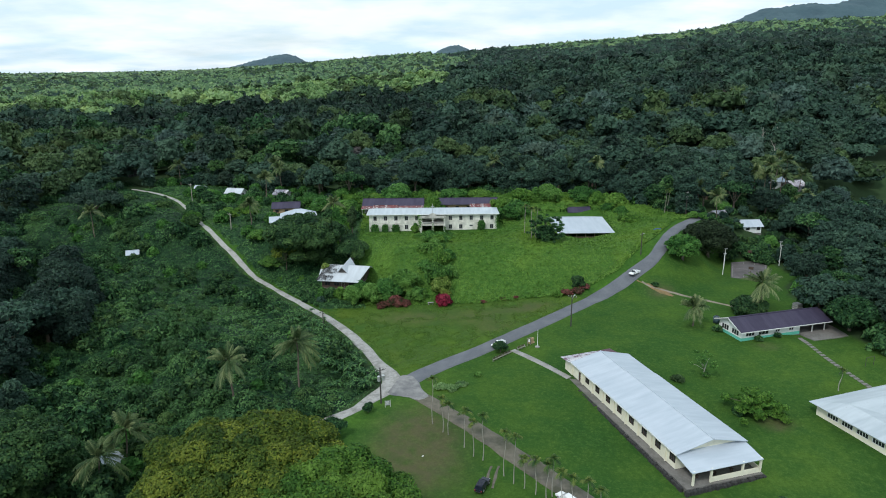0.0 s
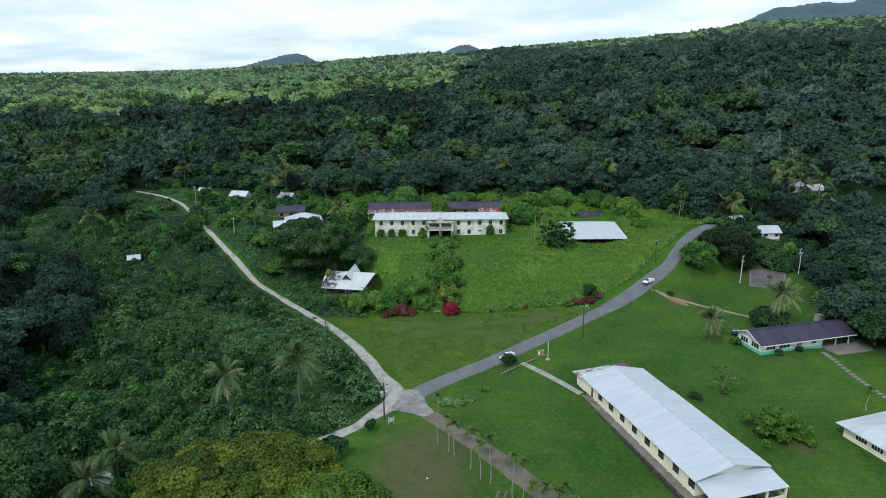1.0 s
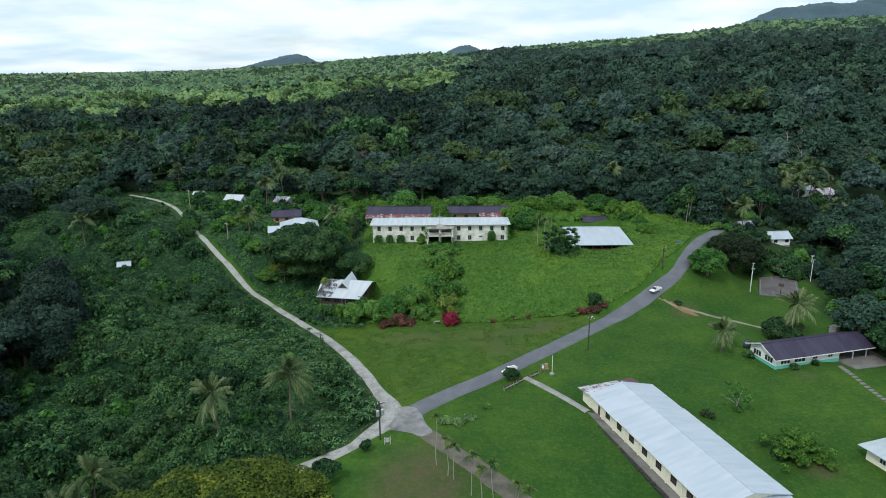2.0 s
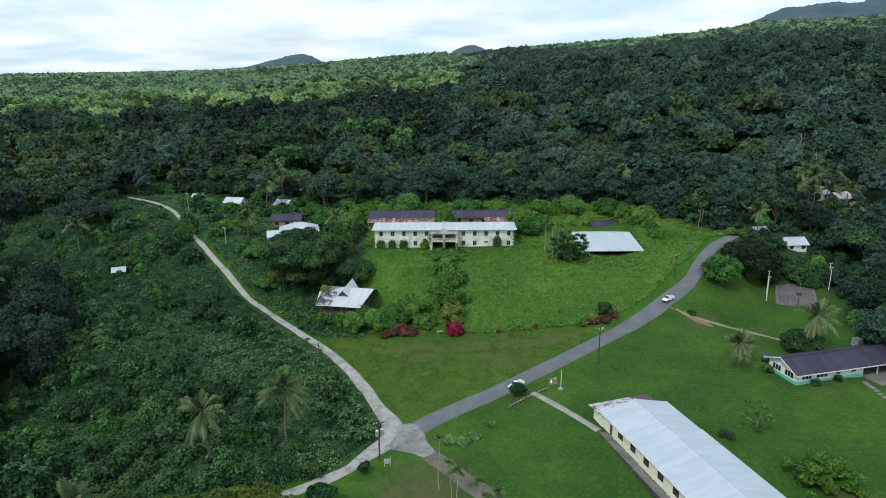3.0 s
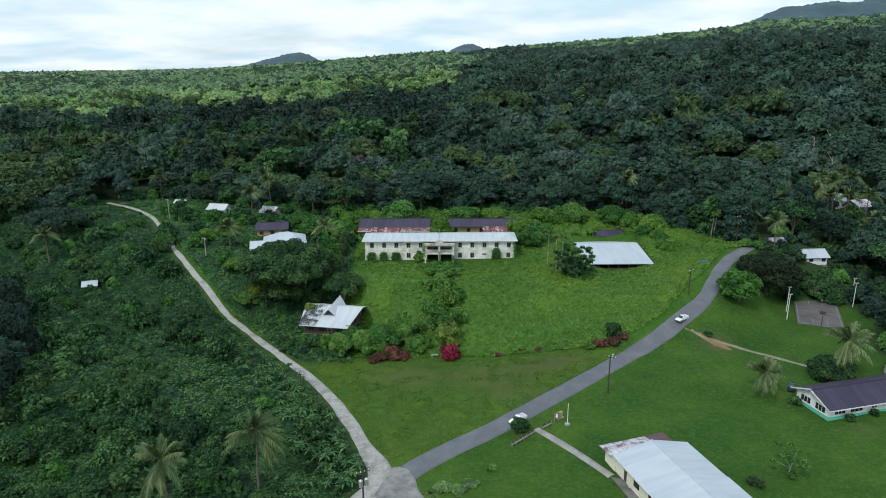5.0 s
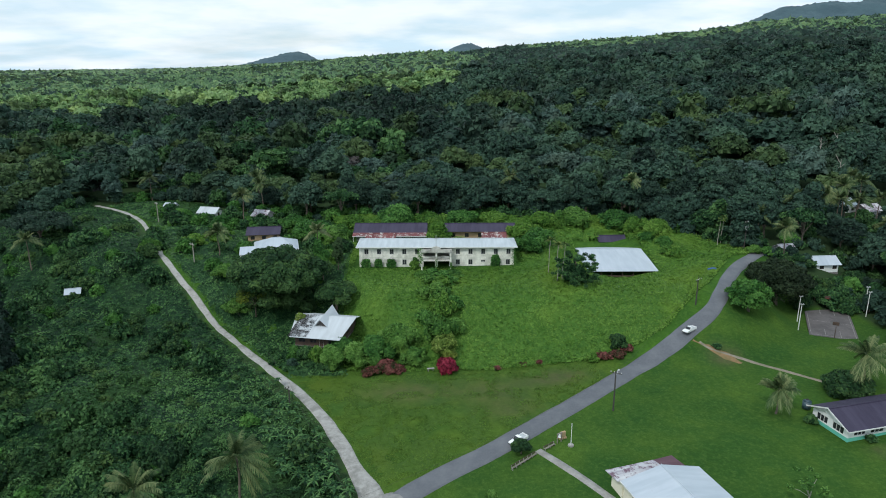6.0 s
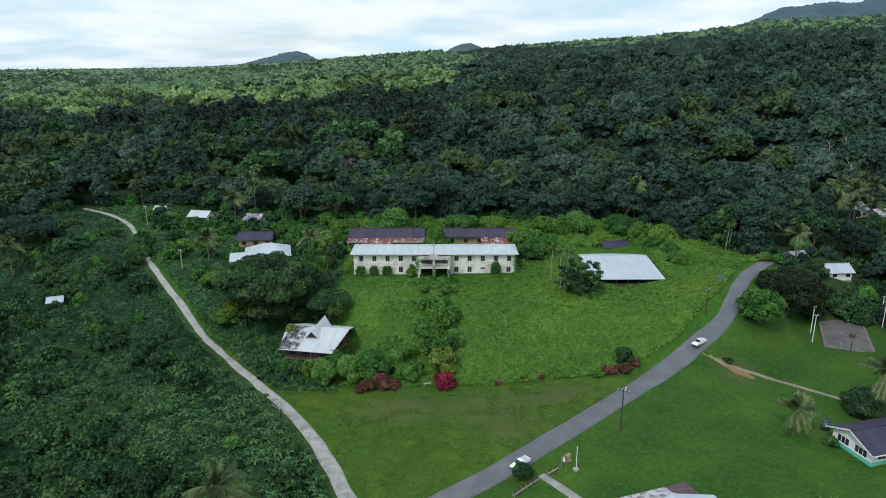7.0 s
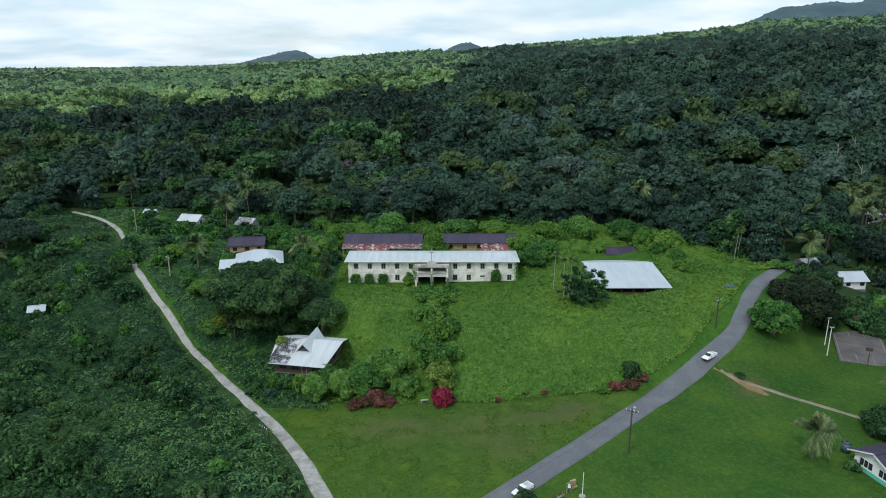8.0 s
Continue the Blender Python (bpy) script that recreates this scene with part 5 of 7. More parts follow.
big(lobes_dome(g, 2.6, 3.6, 7), 3.6, "leaf_thicket", 1100, 0.4, "dark green bush at the roadside", -18.5, -103.5, trunk_r=0.1, category="bush")


def bush(x, y, r, h, mat, label, n_leaf=900, size=0.42):
    big(lobes_bush(g, r, h, 7), h, mat, n_leaf, size, label, x, y, trunk_r=0.06, category="bush")


# line of shrubs down the hill before the porch
for x, y, r, h, mat in [(-2.6, -20.5, 1.7, 1.6, "leaf_hill"), (4.0, -24.5, 1.9, 2.0, "leaf_vine"), (-2.2, -29, 2.0, 2.4, "leaf_vine"), (4.2, -31, 2.0, 2.4, "leaf_hill"), (-1.0, -12.5, 2.4, 1.5, "leaf_hill"), (2.8, -14, 1.8, 1.6, "leaf_vine"), (-3.5, -8.5, 2.2, 1.2, "leaf_hill"), (4.2, -8.2, 2.2, 1.2, "leaf_hill"), (-1.2, -8, 2.0, 1.6, "leaf_vine"), (1.6, -9.5, 2.0, 1.5, "leaf_vine"), (1.2, -17.5, 2.2, 2.6, "leaf_thicket"), (0.4, -22, 2.4, 3.2, "leaf_hill"), (1.3, -27.5, 2.8, 4.2, "leaf_thicket"), (0.6, -32.5, 3.0, 3.8, "leaf_hill")]:
    bush(x, y, r * 1.3, h * 1.65, {"leaf_hill": "leaf_bright", "leaf_vine": "leaf_vine", "leaf_thicket": "leaf_hill"}[mat], "leafy green shrub in the overgrown front path")
bush(1.8, -36.6, 4.2, 5.0, "leaf_yellow", "broad shrub with yellowish leaves on the slope", 1300)
bush(2.6, -42.0, 2.7, 3.3, "leaf_red", "crimson flowering bush at the foot of the slope", 1100, 0.36)
for x, y, r, h, mat, label in [(-8.5, -35, 5.0, 6.4, "leaf_bright", "bright green leafy shrub on the slope"), (-13.2, -37.2, 4.4, 6.4, "leaf_vine", "leafy green shrub beside the white-roofed house"), (-17.2, -38.6, 3.8, 5.6, "leaf_bright", "leafy green shrub beside the white-roofed house"),
                               (-5.0, -38.8, 3.2, 3.6, "leaf_bright", "leafy green shrub on the slope"), (-10.5, -42.0, 2.6, 2.9, "leaf_rust", "reddish croton bush at the foot of the slope"), (-13.8, -43.2, 1.9, 1.6, "leaf_rust", "reddish croton bush at the foot of the slope"),
                               (-7.8, -42.4, 1.8, 1.9, "leaf_rust", "reddish croton bush at the foot of the slope"), (39.5, -36.2, 2.2, 3.6, "leaf_rain", "dark shrub with bare stems beside the road"), (36.0, -39.0, 1.7, 1.4, "leaf_rust", "purple-red bush beside the road"), (38.8, -38.6, 1.9, 1.6, "leaf_rust", "purple-red bush beside the road"),
                               (41.4, -36.8, 1.6, 1.3, "leaf_rust", "purple-red bush beside the road"), (33.2, -39.6, 1.6, 1.5, "leaf_hill", "green bush beside the road"), (13, -41.6, 0.9, 0.5, "leaf_rust", "low reddish bush in the grass"), (18.5, -40.4, 0.9, 0.5, "leaf_rust", "low reddish bush in the grass"), (22, -40, 0.8, 0.5, "leaf_rust", "low reddish bush in the grass"),
                               (-30.9, -36.1, 1.7, 3.5, "leaf_vine", "leafy shrub hiding the stilts of the white-roofed house"), (-28.3, -37.0, 1.9, 3.9, "leaf_thicket", "leafy shrub hiding the stilts of the white-roofed house"), (-25.6, -37.6, 2.0, 4.2, "leaf_hill", "leafy shrub hiding the stilts of the white-roofed house"), (-34.2, -37.8, 1.4, 2.6, "leaf_thicket", "leafy shrub hiding the stilts of the white-roofed house"), (-23.0, -38.2, 2.3, 4.8, "leaf_bright", "leafy shrub hiding the stilts of the white-roofed house"), (-22.0, -40.4, 3.0, 5.4, "leaf_bright", "leafy shrub beside the white-roofed house"), (-20.5, -35.5, 3.0, 5.4, "leaf_vine", "leafy shrub beside the white-roofed house"), 
                               (-6.0, -1.4, 1.5, 2.5, "leaf_hill", "creeper-covered bush beside the porch"), (60.8, -37.0, 1.0, 1.2, "leaf_thicket", "small bush beside the footpath"), (-85.5, 49.5, 2.8, 4.6, "leaf_vine", "bush before the small house"), (-80.5, 48, 2.4, 2.6, "leaf_bright", "bush before the small house"), (-62.5, 42.5, 2.4, 4.0, "leaf_vine", "bush before the small house"), (-99.5, 60.5, 2.2, 3.8, "leaf_hill", "bush before the small hut"),
                               (55.5, -100.2, 1.3, 1.4, "leaf_thicket", "small shrub on the lawn"), (73.3, -70.6, 0.9, 1.5, "leaf_thicket", "clipped shrub against the house"), (78.5, -69.0, 0.9, 1.2, "leaf_thicket", "clipped shrub against the house"), (66.5, -64.5, 1.3, 1.6, "leaf_thicket", "bush at the corner of the house"),
                               (1, -86.5, 1.4, 0.9, "leaf_pale", "low feathery greyish bush beside the junction"), (3.2, -87.2, 1.6, 0.9, "leaf_pale", "low feathery greyish bush beside the junction"), (5.4, -85.6, 1.2, 0.7, "leaf_pale", "low feathery greyish bush beside the junction"), (9.0, -82.0, 0.9, 0.7, "leaf_bright", "low pale bush on the lawn"), (48.9, -87.4, 1.4, 1.5, "leaf_olive", "dull olive bush beside the hall"), (97.5, -8.2, 2.4, 4.4, "leaf_thicket", "leafy bush before the white-roofed house"), (100.8, -8.6, 2.6, 4.0, "leaf_rain", "leafy bush before the white-roofed house"), (104.2, -8.0, 2.8, 5.0, "leaf_thicket", "leafy bush before the white-roofed house"), (108, -6.0, 3.0, 5.4, "leaf_vine", "leafy bush before the white-roofed house"), (86.4, 4.4, 2.2, 2.6, "leaf_bright", "bright green bush at the roadside"), (89.0, 2.2, 2.2, 2.8, "leaf_vine", "low bush at the roadside"), (88.5, -4.5, 2.2, 2.4, "leaf_rain", "low bush at the roadside"), (92.5, -2.0, 2.4, 3.2, "leaf_rain", "leafy bush beside the road"), (96, 0.5, 2.4, 2.6, "leaf_thicket", "leafy bush beside the road"), (95, -6.5, 2.6, 3.8, "leaf_thicket", "leafy bush beside the road"), (101.5, -5.4, 2.4, 3.4, "leaf_rain", "leafy bush before the white-roofed house"), (105.4, -3.4, 2.2, 3.0, "leaf_thicket", "leafy bush before the white-roofed house"), (108.6, -2.6, 2.2, 3.6, "leaf_rain", "leafy bush before the white-roofed house"), (92.5, -11, 2.8, 4.0, "leaf_rain", "leafy bush beside the court"), (111.5, -1.5, 3.0, 4.6, "leaf_rain", "leafy bush before the white-roofed house"), (112, -9, 3.0, 5.0, "leaf_thicket", "leafy bush before the white-roofed house"), (107, -12.5, 2.8, 4.4, "leaf_rain", "leafy bush before the white-roofed house"), (102.5, -14, 2.8, 3.4, "leaf_thicket", "leafy bush before the white-roofed house"), (107.5, 17, 3, 4.2, "leaf_thicket", "bush in a gap among the trees"), (99, 10, 3, 4.2, "leaf_vine", "bush in a gap among the trees"), (103, 19, 3, 4.4, "leaf_thicket", "bush in a gap among the trees"), (44.5, -88, 0.8, 0.7, "leaf_hill", "low bush beside the hall")]:
    bush(x, y, r, h, mat, label, int(240 * r * r) + 300, 0.48 if r > 2.5 else 0.36)
# creepers that arch over the ground-floor windows
for x, w, h in [(-18.9, 2.5, 2.2), (-15.6, 2.0, 2.3), (-12.2, 2.3, 2.4), (15.5, 2.3, 2.9), (-5.9, 1.3, 2.6)]:
    rows = [(q * w / 2 * min(1.0, 1.25 - (z / h) ** 2 * 0.75), g.uniform(-0.1, 0.1), z, w * g.uniform(0.16, 0.22), 0.34) for z in np.arange(0.2, h, 0.38) for q in (-0.72, -0.25, 0.25, 0.72)]
    big(rows, h * 0.8, "leaf_vine", 420, 0.3, "creeper arching over a ground-floor window", x, -0.75, trunk_r=0.04, category="creeper")
# creeper mounds round the old building
for x, y, r, h in [(-29.5, 26, 4, 5), (0.0, 22.0, 4.6, 7.4), (24.5, 21.5, 4.2, 6.2), (-13, 40, 7.5, 9.0), (8, 41, 7, 6), (-3, 38, 6, 6.5), (26, 9, 4.6, 6.8), (29, 17, 5.5, 6.2), (27, 27, 4.5, 5.0), (-32, 22, 6, 6), (-40, 27, 6.5, 6.5), (-46, 36, 6, 6), (33, 34, 6, 6.5), (43, 35, 6.5, 8), (56, 33, 6.5, 7), (66, 24, 5.5, 6), (-27, 36, 6, 6), (18, 40, 6, 5.5),
                   (63.5, 22, 3.6, 5.4), (65.5, 15, 2.6, 3.4), (64.5, 9.5, 2.0, 2.4), (60, 28, 4, 6), (-66, 24, 4.5, 4.5), (-72, 20, 4, 4), (-88, 50, 4.5, 5), (-70, 40, 5, 5), (-83, 14, 3.4, 4.4), (-86.5, 26, 3, 4.2), (-56, -2, 4, 3.6), (-50, -14, 4, 3.5), (-30, 4, 4, 4), (62, 20, 3, 3.5), (66, 6, 3, 2.6)]:
    bush(x, y, r, h, "leaf_bright" if int(x) % 3 == 1 else ("leaf_vine" if int(x) % 3 else "leaf_hill"), "irregular mound of bright green creepers", 1900, 0.5)


# shrubs standing out of the thicket
g = np.random.default_rng(77)
shrubs = []
for i, (r, h, mat) in enumerate([(2.4, 3.6, "leaf_thicket"), (3.0, 4.6, "leaf_rain"), (2.0, 3.4, "leaf_vine"), (3.4, 5.2, "leaf_thicket"), (2.6, 4.0, "leaf_rain")]):
    shrubs.append(tree_thing("shrub", lobes_bush(g, r, h, 8), h, mat, g, 620, 0.5, "leafy green shrub standing out of the thicket", "bush", 0.08, "shrubs in the thicket"))
n_sh = 0
while n_sh < 165:
    x, y = g.uniform(-125, -14), g.uniform(-130, 45)
    if not (in_thicket(np.float64(x), np.float64(y)) and x < float(gravel_x(np.float64(max(y, -85)))) - 6) or hum(x, y, 0.03, 21) < -0.15:
        continue
    t = shrubs[n_sh] if n_sh < 5 else copy_thing(shrubs[int(g.integers(5))], Matrix.Identity(4))
    place(t, x, y, g.uniform(0, 360), g.uniform(0.7, 1.35), 0.2)
    n_sh += 1


# leafy edge of the forest, and trees among the houses
g = np.random.default_rng(78)
edge = []
for i, (r, h, mat) in enumerate([(3.4, 5.0, "leaf_thicket"), (4.0, 6.2, "leaf_forest"), (3.0, 4.2, "leaf_vine"), (4.4, 7.0, "leaf_forest"), (3.6, 5.4, "leaf_thicket"), (3.2, 6.4, "leaf_forest")]):
    edge.append(tree_thing("small_tree", lobes_bush(g, r, h, 9), h, mat, g, 560, 0.66, "low leafy tree at the forest edge", "tree", 0.12, "low trees at the forest edge"))
spots2 = []
for x in np.arange(-150, 135, 4.2):
    for y in np.arange(-130, 100, 4.4):
        px, py = x + g.uniform(-1.8, 1.8), y + g.uniform(-1.8, 1.8)
        if not wooded(px, py) or abs(px) > 0.72 * (py + 208) + 4:
            continue
        near = any(not wooded(px + dx, py + dy) for dx, dy in ((5, 0), (-5, 0), (0, -6 if py < 30 else -9), (4, -4), (-4, -4)))
        if near and float(road_gap(np.float64(px), np.float64(py))) > 3.5 and not (80 < px < 111 and -12 < py < 9):
            spots2.append((px, py))
spots2 += [(127.5, 31), (131.5, 30), (135.5, 29), (140, 30.5), (125, 35), (125, 40), (143, 36), (133, 33), (120, 31), (-96, 56), (-99, 57), (-94, 57.5), (-88, 46), (-84.5, 45.5), (-81, 45), (-78, 46), (-66, 39.5), (-63, 39), (-60, 38.5), (-57.5, 40), (117, 21), (120.5, 20), (124, 20.5), (127, 19), (131, 18), (124, 13), (128, 14), (132, 14.5), (126, 10), (121, 12), (113, 21), (101, -10), (105, -8.5), (106, -12),
           (-63, 15), (-68, 30), (-58, 33), (-50, 30), (-45, 22), (-76, 46), (-88, 44), (-66, 41), (-54, 40), (-71, 52), (-90, 56), (-48, 43), (-36, 16), (-31, 12), (-34.5, -38.5), (-30.5, -40), (-26.5, -41), (-22.5, -41.5), (-36.5, -34), (-60, 1), (-55, 12), (-78, 30), (-72, 14), (-37, 33), (-27, 14), (-83, 17), (-86, 25)]
for i, (px, py) in enumerate(spots2):
    k = int(g.integers(6))
    if -105 < px < -25 and -5 < py < 62:
        k = 2 if g.uniform() < 0.6 else 0
    t = edge[i] if i < 6 else copy_thing(edge[k], Matrix.Identity(4))
    place(t, px, py, g.uniform(0, 360), 0.42 if -42 < py < -33 and -38 < px < -20 else g.uniform(0.65, 1.2), -0.3)


# banana and broad-leaved plants
def banana(g, k, h):
    t = empty("banana_plant", None, "banana plant with broad torn green leaves", "banana plant", "banana plants in the thicket")
    b = bmesh.new()
    bent_tube(b, [(0, 0, -0.2), (0.05, 0, h * 0.3), (0, 0.05, h * 0.55)], [0.16, 0.13, 0.08], 7)
    part("stem", b, M["leaf_areca"], t)
    V, Q, tint = [], [], []
    for i in range(k):
        a, L, el = 2.4 * i, h * g.uniform(0.55, 0.75), g.uniform(0.5, 1.25)
        side = np.array([-math.sin(a), math.cos(a), 0])
        prev = None
        tn = g.uniform(0.3, 0.9)
        for s in range(6):
            u = s / 5
            c = np.array([math.cos(a) * L * u * math.cos(el) * 1.1, math.sin(a) * L * u * math.cos(el) * 1.1, h * 0.5 + L * (u * math.sin(el) - 0.75 * u * u)])
            w = 0.26 * math.sin(math.pi * min(0.98, 0.12 + 0.86 * u)) * (h / 3)
            cur = [c - side * w + [0, 0, -0.1 * w], c, c + side * w + [0, 0, -0.1 * w]]
            if prev is not None:
                o = len(V)
                V += prev + cur
                Q += [(o, o + 1, o + 4, o + 3), (o + 1, o + 2, o + 5, o + 4)]
                tint += [np.clip(tn + g.normal(0, 0.08), 0, 1)] * 2
            prev = cur
    part("leaves", np_mesh("leaves", np.array(V), np.array(Q), None, tint, M["leaf_thicket"]), None, t)
    return t


g = np.random.default_rng(81)
protos = [banana(g, 8, 3.4), banana(g, 7, 2.8), banana(g, 9, 3.9)]
for i in range(215):
    if i < 165:
        y = g.uniform(-88, -42) if i % 3 else g.uniform(-88, -66)
        x = float(gravel_x(np.float64(max(y, -84)))) - g.uniform(2.8, 13)
    else:
        x, y = g.uniform(-75, -30), g.uniform(-112, -60)
    if i < 3:
        place(protos[i], x, y, g.uniform(0, 360), 0.55, 0.4)
    else:
        c = copy_thing(protos[i % 3], Matrix.Identity(4))
        place(c, x, y, g.uniform(0, 360), g.uniform(0.4, 0.7), 0.5)


for x, y in ((51.5, -124.5), (53, -125.5), (49.8, -126)):
    place(copy_thing(protos[1], Matrix.Identity(4)), x, y, 77 * x, 0.8, -0.6)


# dead trees
def dead_tree(x, y, h, g):
    t = empty("dead_tree", None, "bare grey dead tree among the forest", "tree")
    b = bmesh.new()
    bent_tube(b, [(0, 0, -0.5), (0.3, 0.1, h * 0.4), (0.1, 0.4, h)], [0.3, 0.22, 0.06], 6)
    part("trunk", b, M["bark_pale"], t)
    for i in range(7):
        a, z = 2.4 * i, h * (0.45 + 0.07 * i)
        b = bmesh.new()
        L = g.uniform(1.2, 2.8)
        bent_tube(b, [(0.15, 0.25, z), (math.cos(a) * L * 0.5, math.sin(a) * L * 0.5, z + L * 0.5), (math.cos(a) * L, math.sin(a) * L, z + L * 1.1)], [0.1, 0.07, 0.03], 5)
        part("limb", b, M["bark_pale"], t)
    place(t, x, y)


for x, y, h in [(88, 38, 8.0), (152, 95, 15), (160, 98, 16), (140, 60, 14)]:
    dead_tree(x, y, h, g)


# ---- buildings ----
def wall_bm(length, height, thick, openings, m=None, gable=0.0):
    """A wall along x with real openings (x0, x1, z0, z1); gable: height of a triangle on top."""
    b = bmesh.new()
    xs = sorted({0.0, length, *(o[0] for o in openings), *(o[1] for o in openings)})
    zs = sorted({0.0, height, *(o[2] for o in openings), *(o[3] for o in openings)})

    def solid(i, j):
        if not (0 <= i < len(xs) - 1 and 0 <= j < len(zs) - 1):
            return False
        x, z = (xs[i] + xs[i + 1]) / 2, (zs[j] + zs[j + 1]) / 2
        return not any(o[0] < x < o[1] and o[2] < z < o[3] for o in openings)

    def face(*co):
        b.faces.new([b.verts.new(c) for c in co])

    for i in range(len(xs) - 1):
        for j in range(len(zs) - 1):
            if not solid(i, j):
                continue
            x0, x1, z0, z1 = xs[i], xs[i + 1], zs[j], zs[j + 1]
            for y in (0, thick):
                face((x0, y, z0), (x1, y, z0), (x1, y, z1), (x0, y, z1))
            if not solid(i - 1, j):
                face((x0, 0, z0), (x0, thick, z0), (x0, thick, z1), (x0, 0, z1))
            if not solid(i + 1, j):
                face((x1, 0, z0), (x1, thick, z0), (x1, thick, z1), (x1, 0, z1))
            if not solid(i, j - 1):
                face((x0, 0, z0), (x1, 0, z0), (x1, thick, z0), (x0, thick, z0))
            if not solid(i, j + 1):
                face((x0, 0, z1), (x1, 0, z1), (x1, thick, z1), (x0, thick, z1))
    bmesh.ops.remove_doubles(b, verts=b.verts, dist=0.001)
    if gable:
        vs = [b.verts.new(c) for c in ((0, 0, height), (length, 0, height), (length / 2, 0, height + gable), (0, thick, height), (length, thick, height), (length / 2, thick, height + gable))]
        for f in ((0, 1, 2), (3, 4, 5), (0, 2, 5, 3), (1, 2, 5, 4)):
            b.faces.new([vs[k] for k in f])
    if m is not None:
        bmesh.ops.transform(b, matrix=m, verts=b.verts)
    return b


win_cache = {}


def window(parent, m, w, h, panes=2, sash="frame_white", louvre=False, name="window"):
    """A framed window: outer frame, bars, and a pane for each light, set in an opening of that size."""
    key = (round(w, 2), round(h, 2), panes, sash, louvre)
    if key not in win_cache:
        f = 0.07
        pw = (w - 2 * f) / panes
        b = wall_bm(w, h, 0.13, [(f + k * pw + (0.03 if k else 0), f + (k + 1) * pw - (0.03 if k < panes - 1 else 0), f, h - f) for k in range(panes)])
        bmesh.ops.translate(b, verts=b.verts, vec=(0, -0.03, 0))
        fm = mesh_of("window", b, M[sash])
        b = bmesh.new()
        if louvre:
            for k in range(max(3, int(h / 0.16))):
                z = f + 0.03 + k * (h - 2 * f) / max(3, int(h / 0.16))
                box(b, 0.03, pw - 0.03, 0.03, 0.05, 0, 0.14, Matrix.Translation((0, 0, z)) @ pose(0, 0, 0, 22))
            box(b, 0.03, pw - 0.03, 0.10, 0.11, f, h - f)
        else:
            box(b, 0.03, pw - 0.03, 0.04, 0.06, f, h - f)
        pm = mesh_of("pane", b, M["glass"])
        win_cache[key] = (fm, pm, f, pw)
    fm, pm, f, pw = win_cache[key]
    ob = part(name, fm, None, parent, m=m)
    for k in range(panes):
        part("pane", pm, None, ob, m=pose(f + k * pw, 0, 0))
    return ob


def door(parent, m, w, h, mat="wood_dark"):
    b = bmesh.new()
    box(b, 0.04, w - 0.04, 0.04, 0.09, 0.02, h - 0.05)
    for z0, z1 in ((0.15, h * 0.45), (h * 0.52, h - 0.2)):
        box(b, 0.15, w - 0.15, 0.025, 0.05, z0, z1, bevel=0.01)
    ob = part("door", b, M[mat], parent, m=m)
    b = bmesh.new()
    box(b, w - 0.18, w - 0.12, -0.03, 0.04, h * 0.45, h * 0.5)
    part("handle", b, M["steel"], ob)
    b = bmesh.new()
    box(b, 0, 0.05, -0.02, 0.1, 0, h)
    box(b, w - 0.05, w, -0.02, 0.1, 0, h)
    box(b, 0.05, w - 0.05, -0.02, 0.1, h - 0.05, h)
    part("door_frame", b, M["frame_white"], ob)
    return ob


def four_walls(t, w, d, h, mat, front=(), back=(), left=(), right=(), thick=0.2, gables=0.0, doors=(), voids=(), panes=2, sash="frame_white", louvre=False, base=-0.6, door_mat="wood_dark", m0=Matrix.Identity(4)):
    """Four walls of a house (front faces -y), its windows and doors. Openings: (x, z, width, height)."""
    turn = {"front": Matrix.Identity(4), "right": pose(w, 0, 0, 0, 0, 90), "back": pose(w, d, 0, 0, 0, 180), "left": pose(0, d, 0, 0, 0, -90)}
    span = {"front": w, "back": w, "right": d, "left": d}
    for side, ops in (("front", front), ("right", right), ("back", back), ("left", left)):
        L = span[side]
        inset = thick if side in ("left", "right") else 0
        ops4 = [(o[0] - inset, o[0] + o[2] - inset, o[1], o[1] + o[3]) for o in ops]
        dd = [q for q in doors if q[0] == side]
        ops4 += [(q[1] - inset, q[1] + q[2] - inset, 0.0, q[3]) for q in dd]
        ops4 += [(q[1] - inset, q[1] + q[3] - inset, q[2], q[2] + q[4]) for q in voids if q[0] == side]
        b = wall_bm(L - 2 * inset, h, thick, ops4, gable=gables if side in ("left", "right") else 0)
        if inset:
            bmesh.ops.translate(b, verts=b.verts, vec=(inset, 0, 0))
        bmesh.ops.transform(b, matrix=turn[side], verts=b.verts)
        part("wall", b, M[mat], t, m=m0)
        for o in ops:
            window(t, m0 @ turn[side] @ pose(o[0], 0.03, o[1]), o[2], o[3], o[4] if len(o) > 4 else panes, sash, louvre)
        for q in dd:
            door(t, m0 @ turn[side] @ pose(q[1], 0.05, 0), q[2], q[3], door_mat)
    b = bmesh.new()
    box(b, -0.12, w + 0.12, -0.12, d + 0.12, base, 0.0 - 0.004)
    part("foundation", b, M["concrete_old"], t, m=m0)
    b = bmesh.new()
    box(b, thick, w - thick, thick, d - thick, h - 0.15, h - 0.05)
    part("ceiling_board", b, M["dark_in"], t, m=m0)


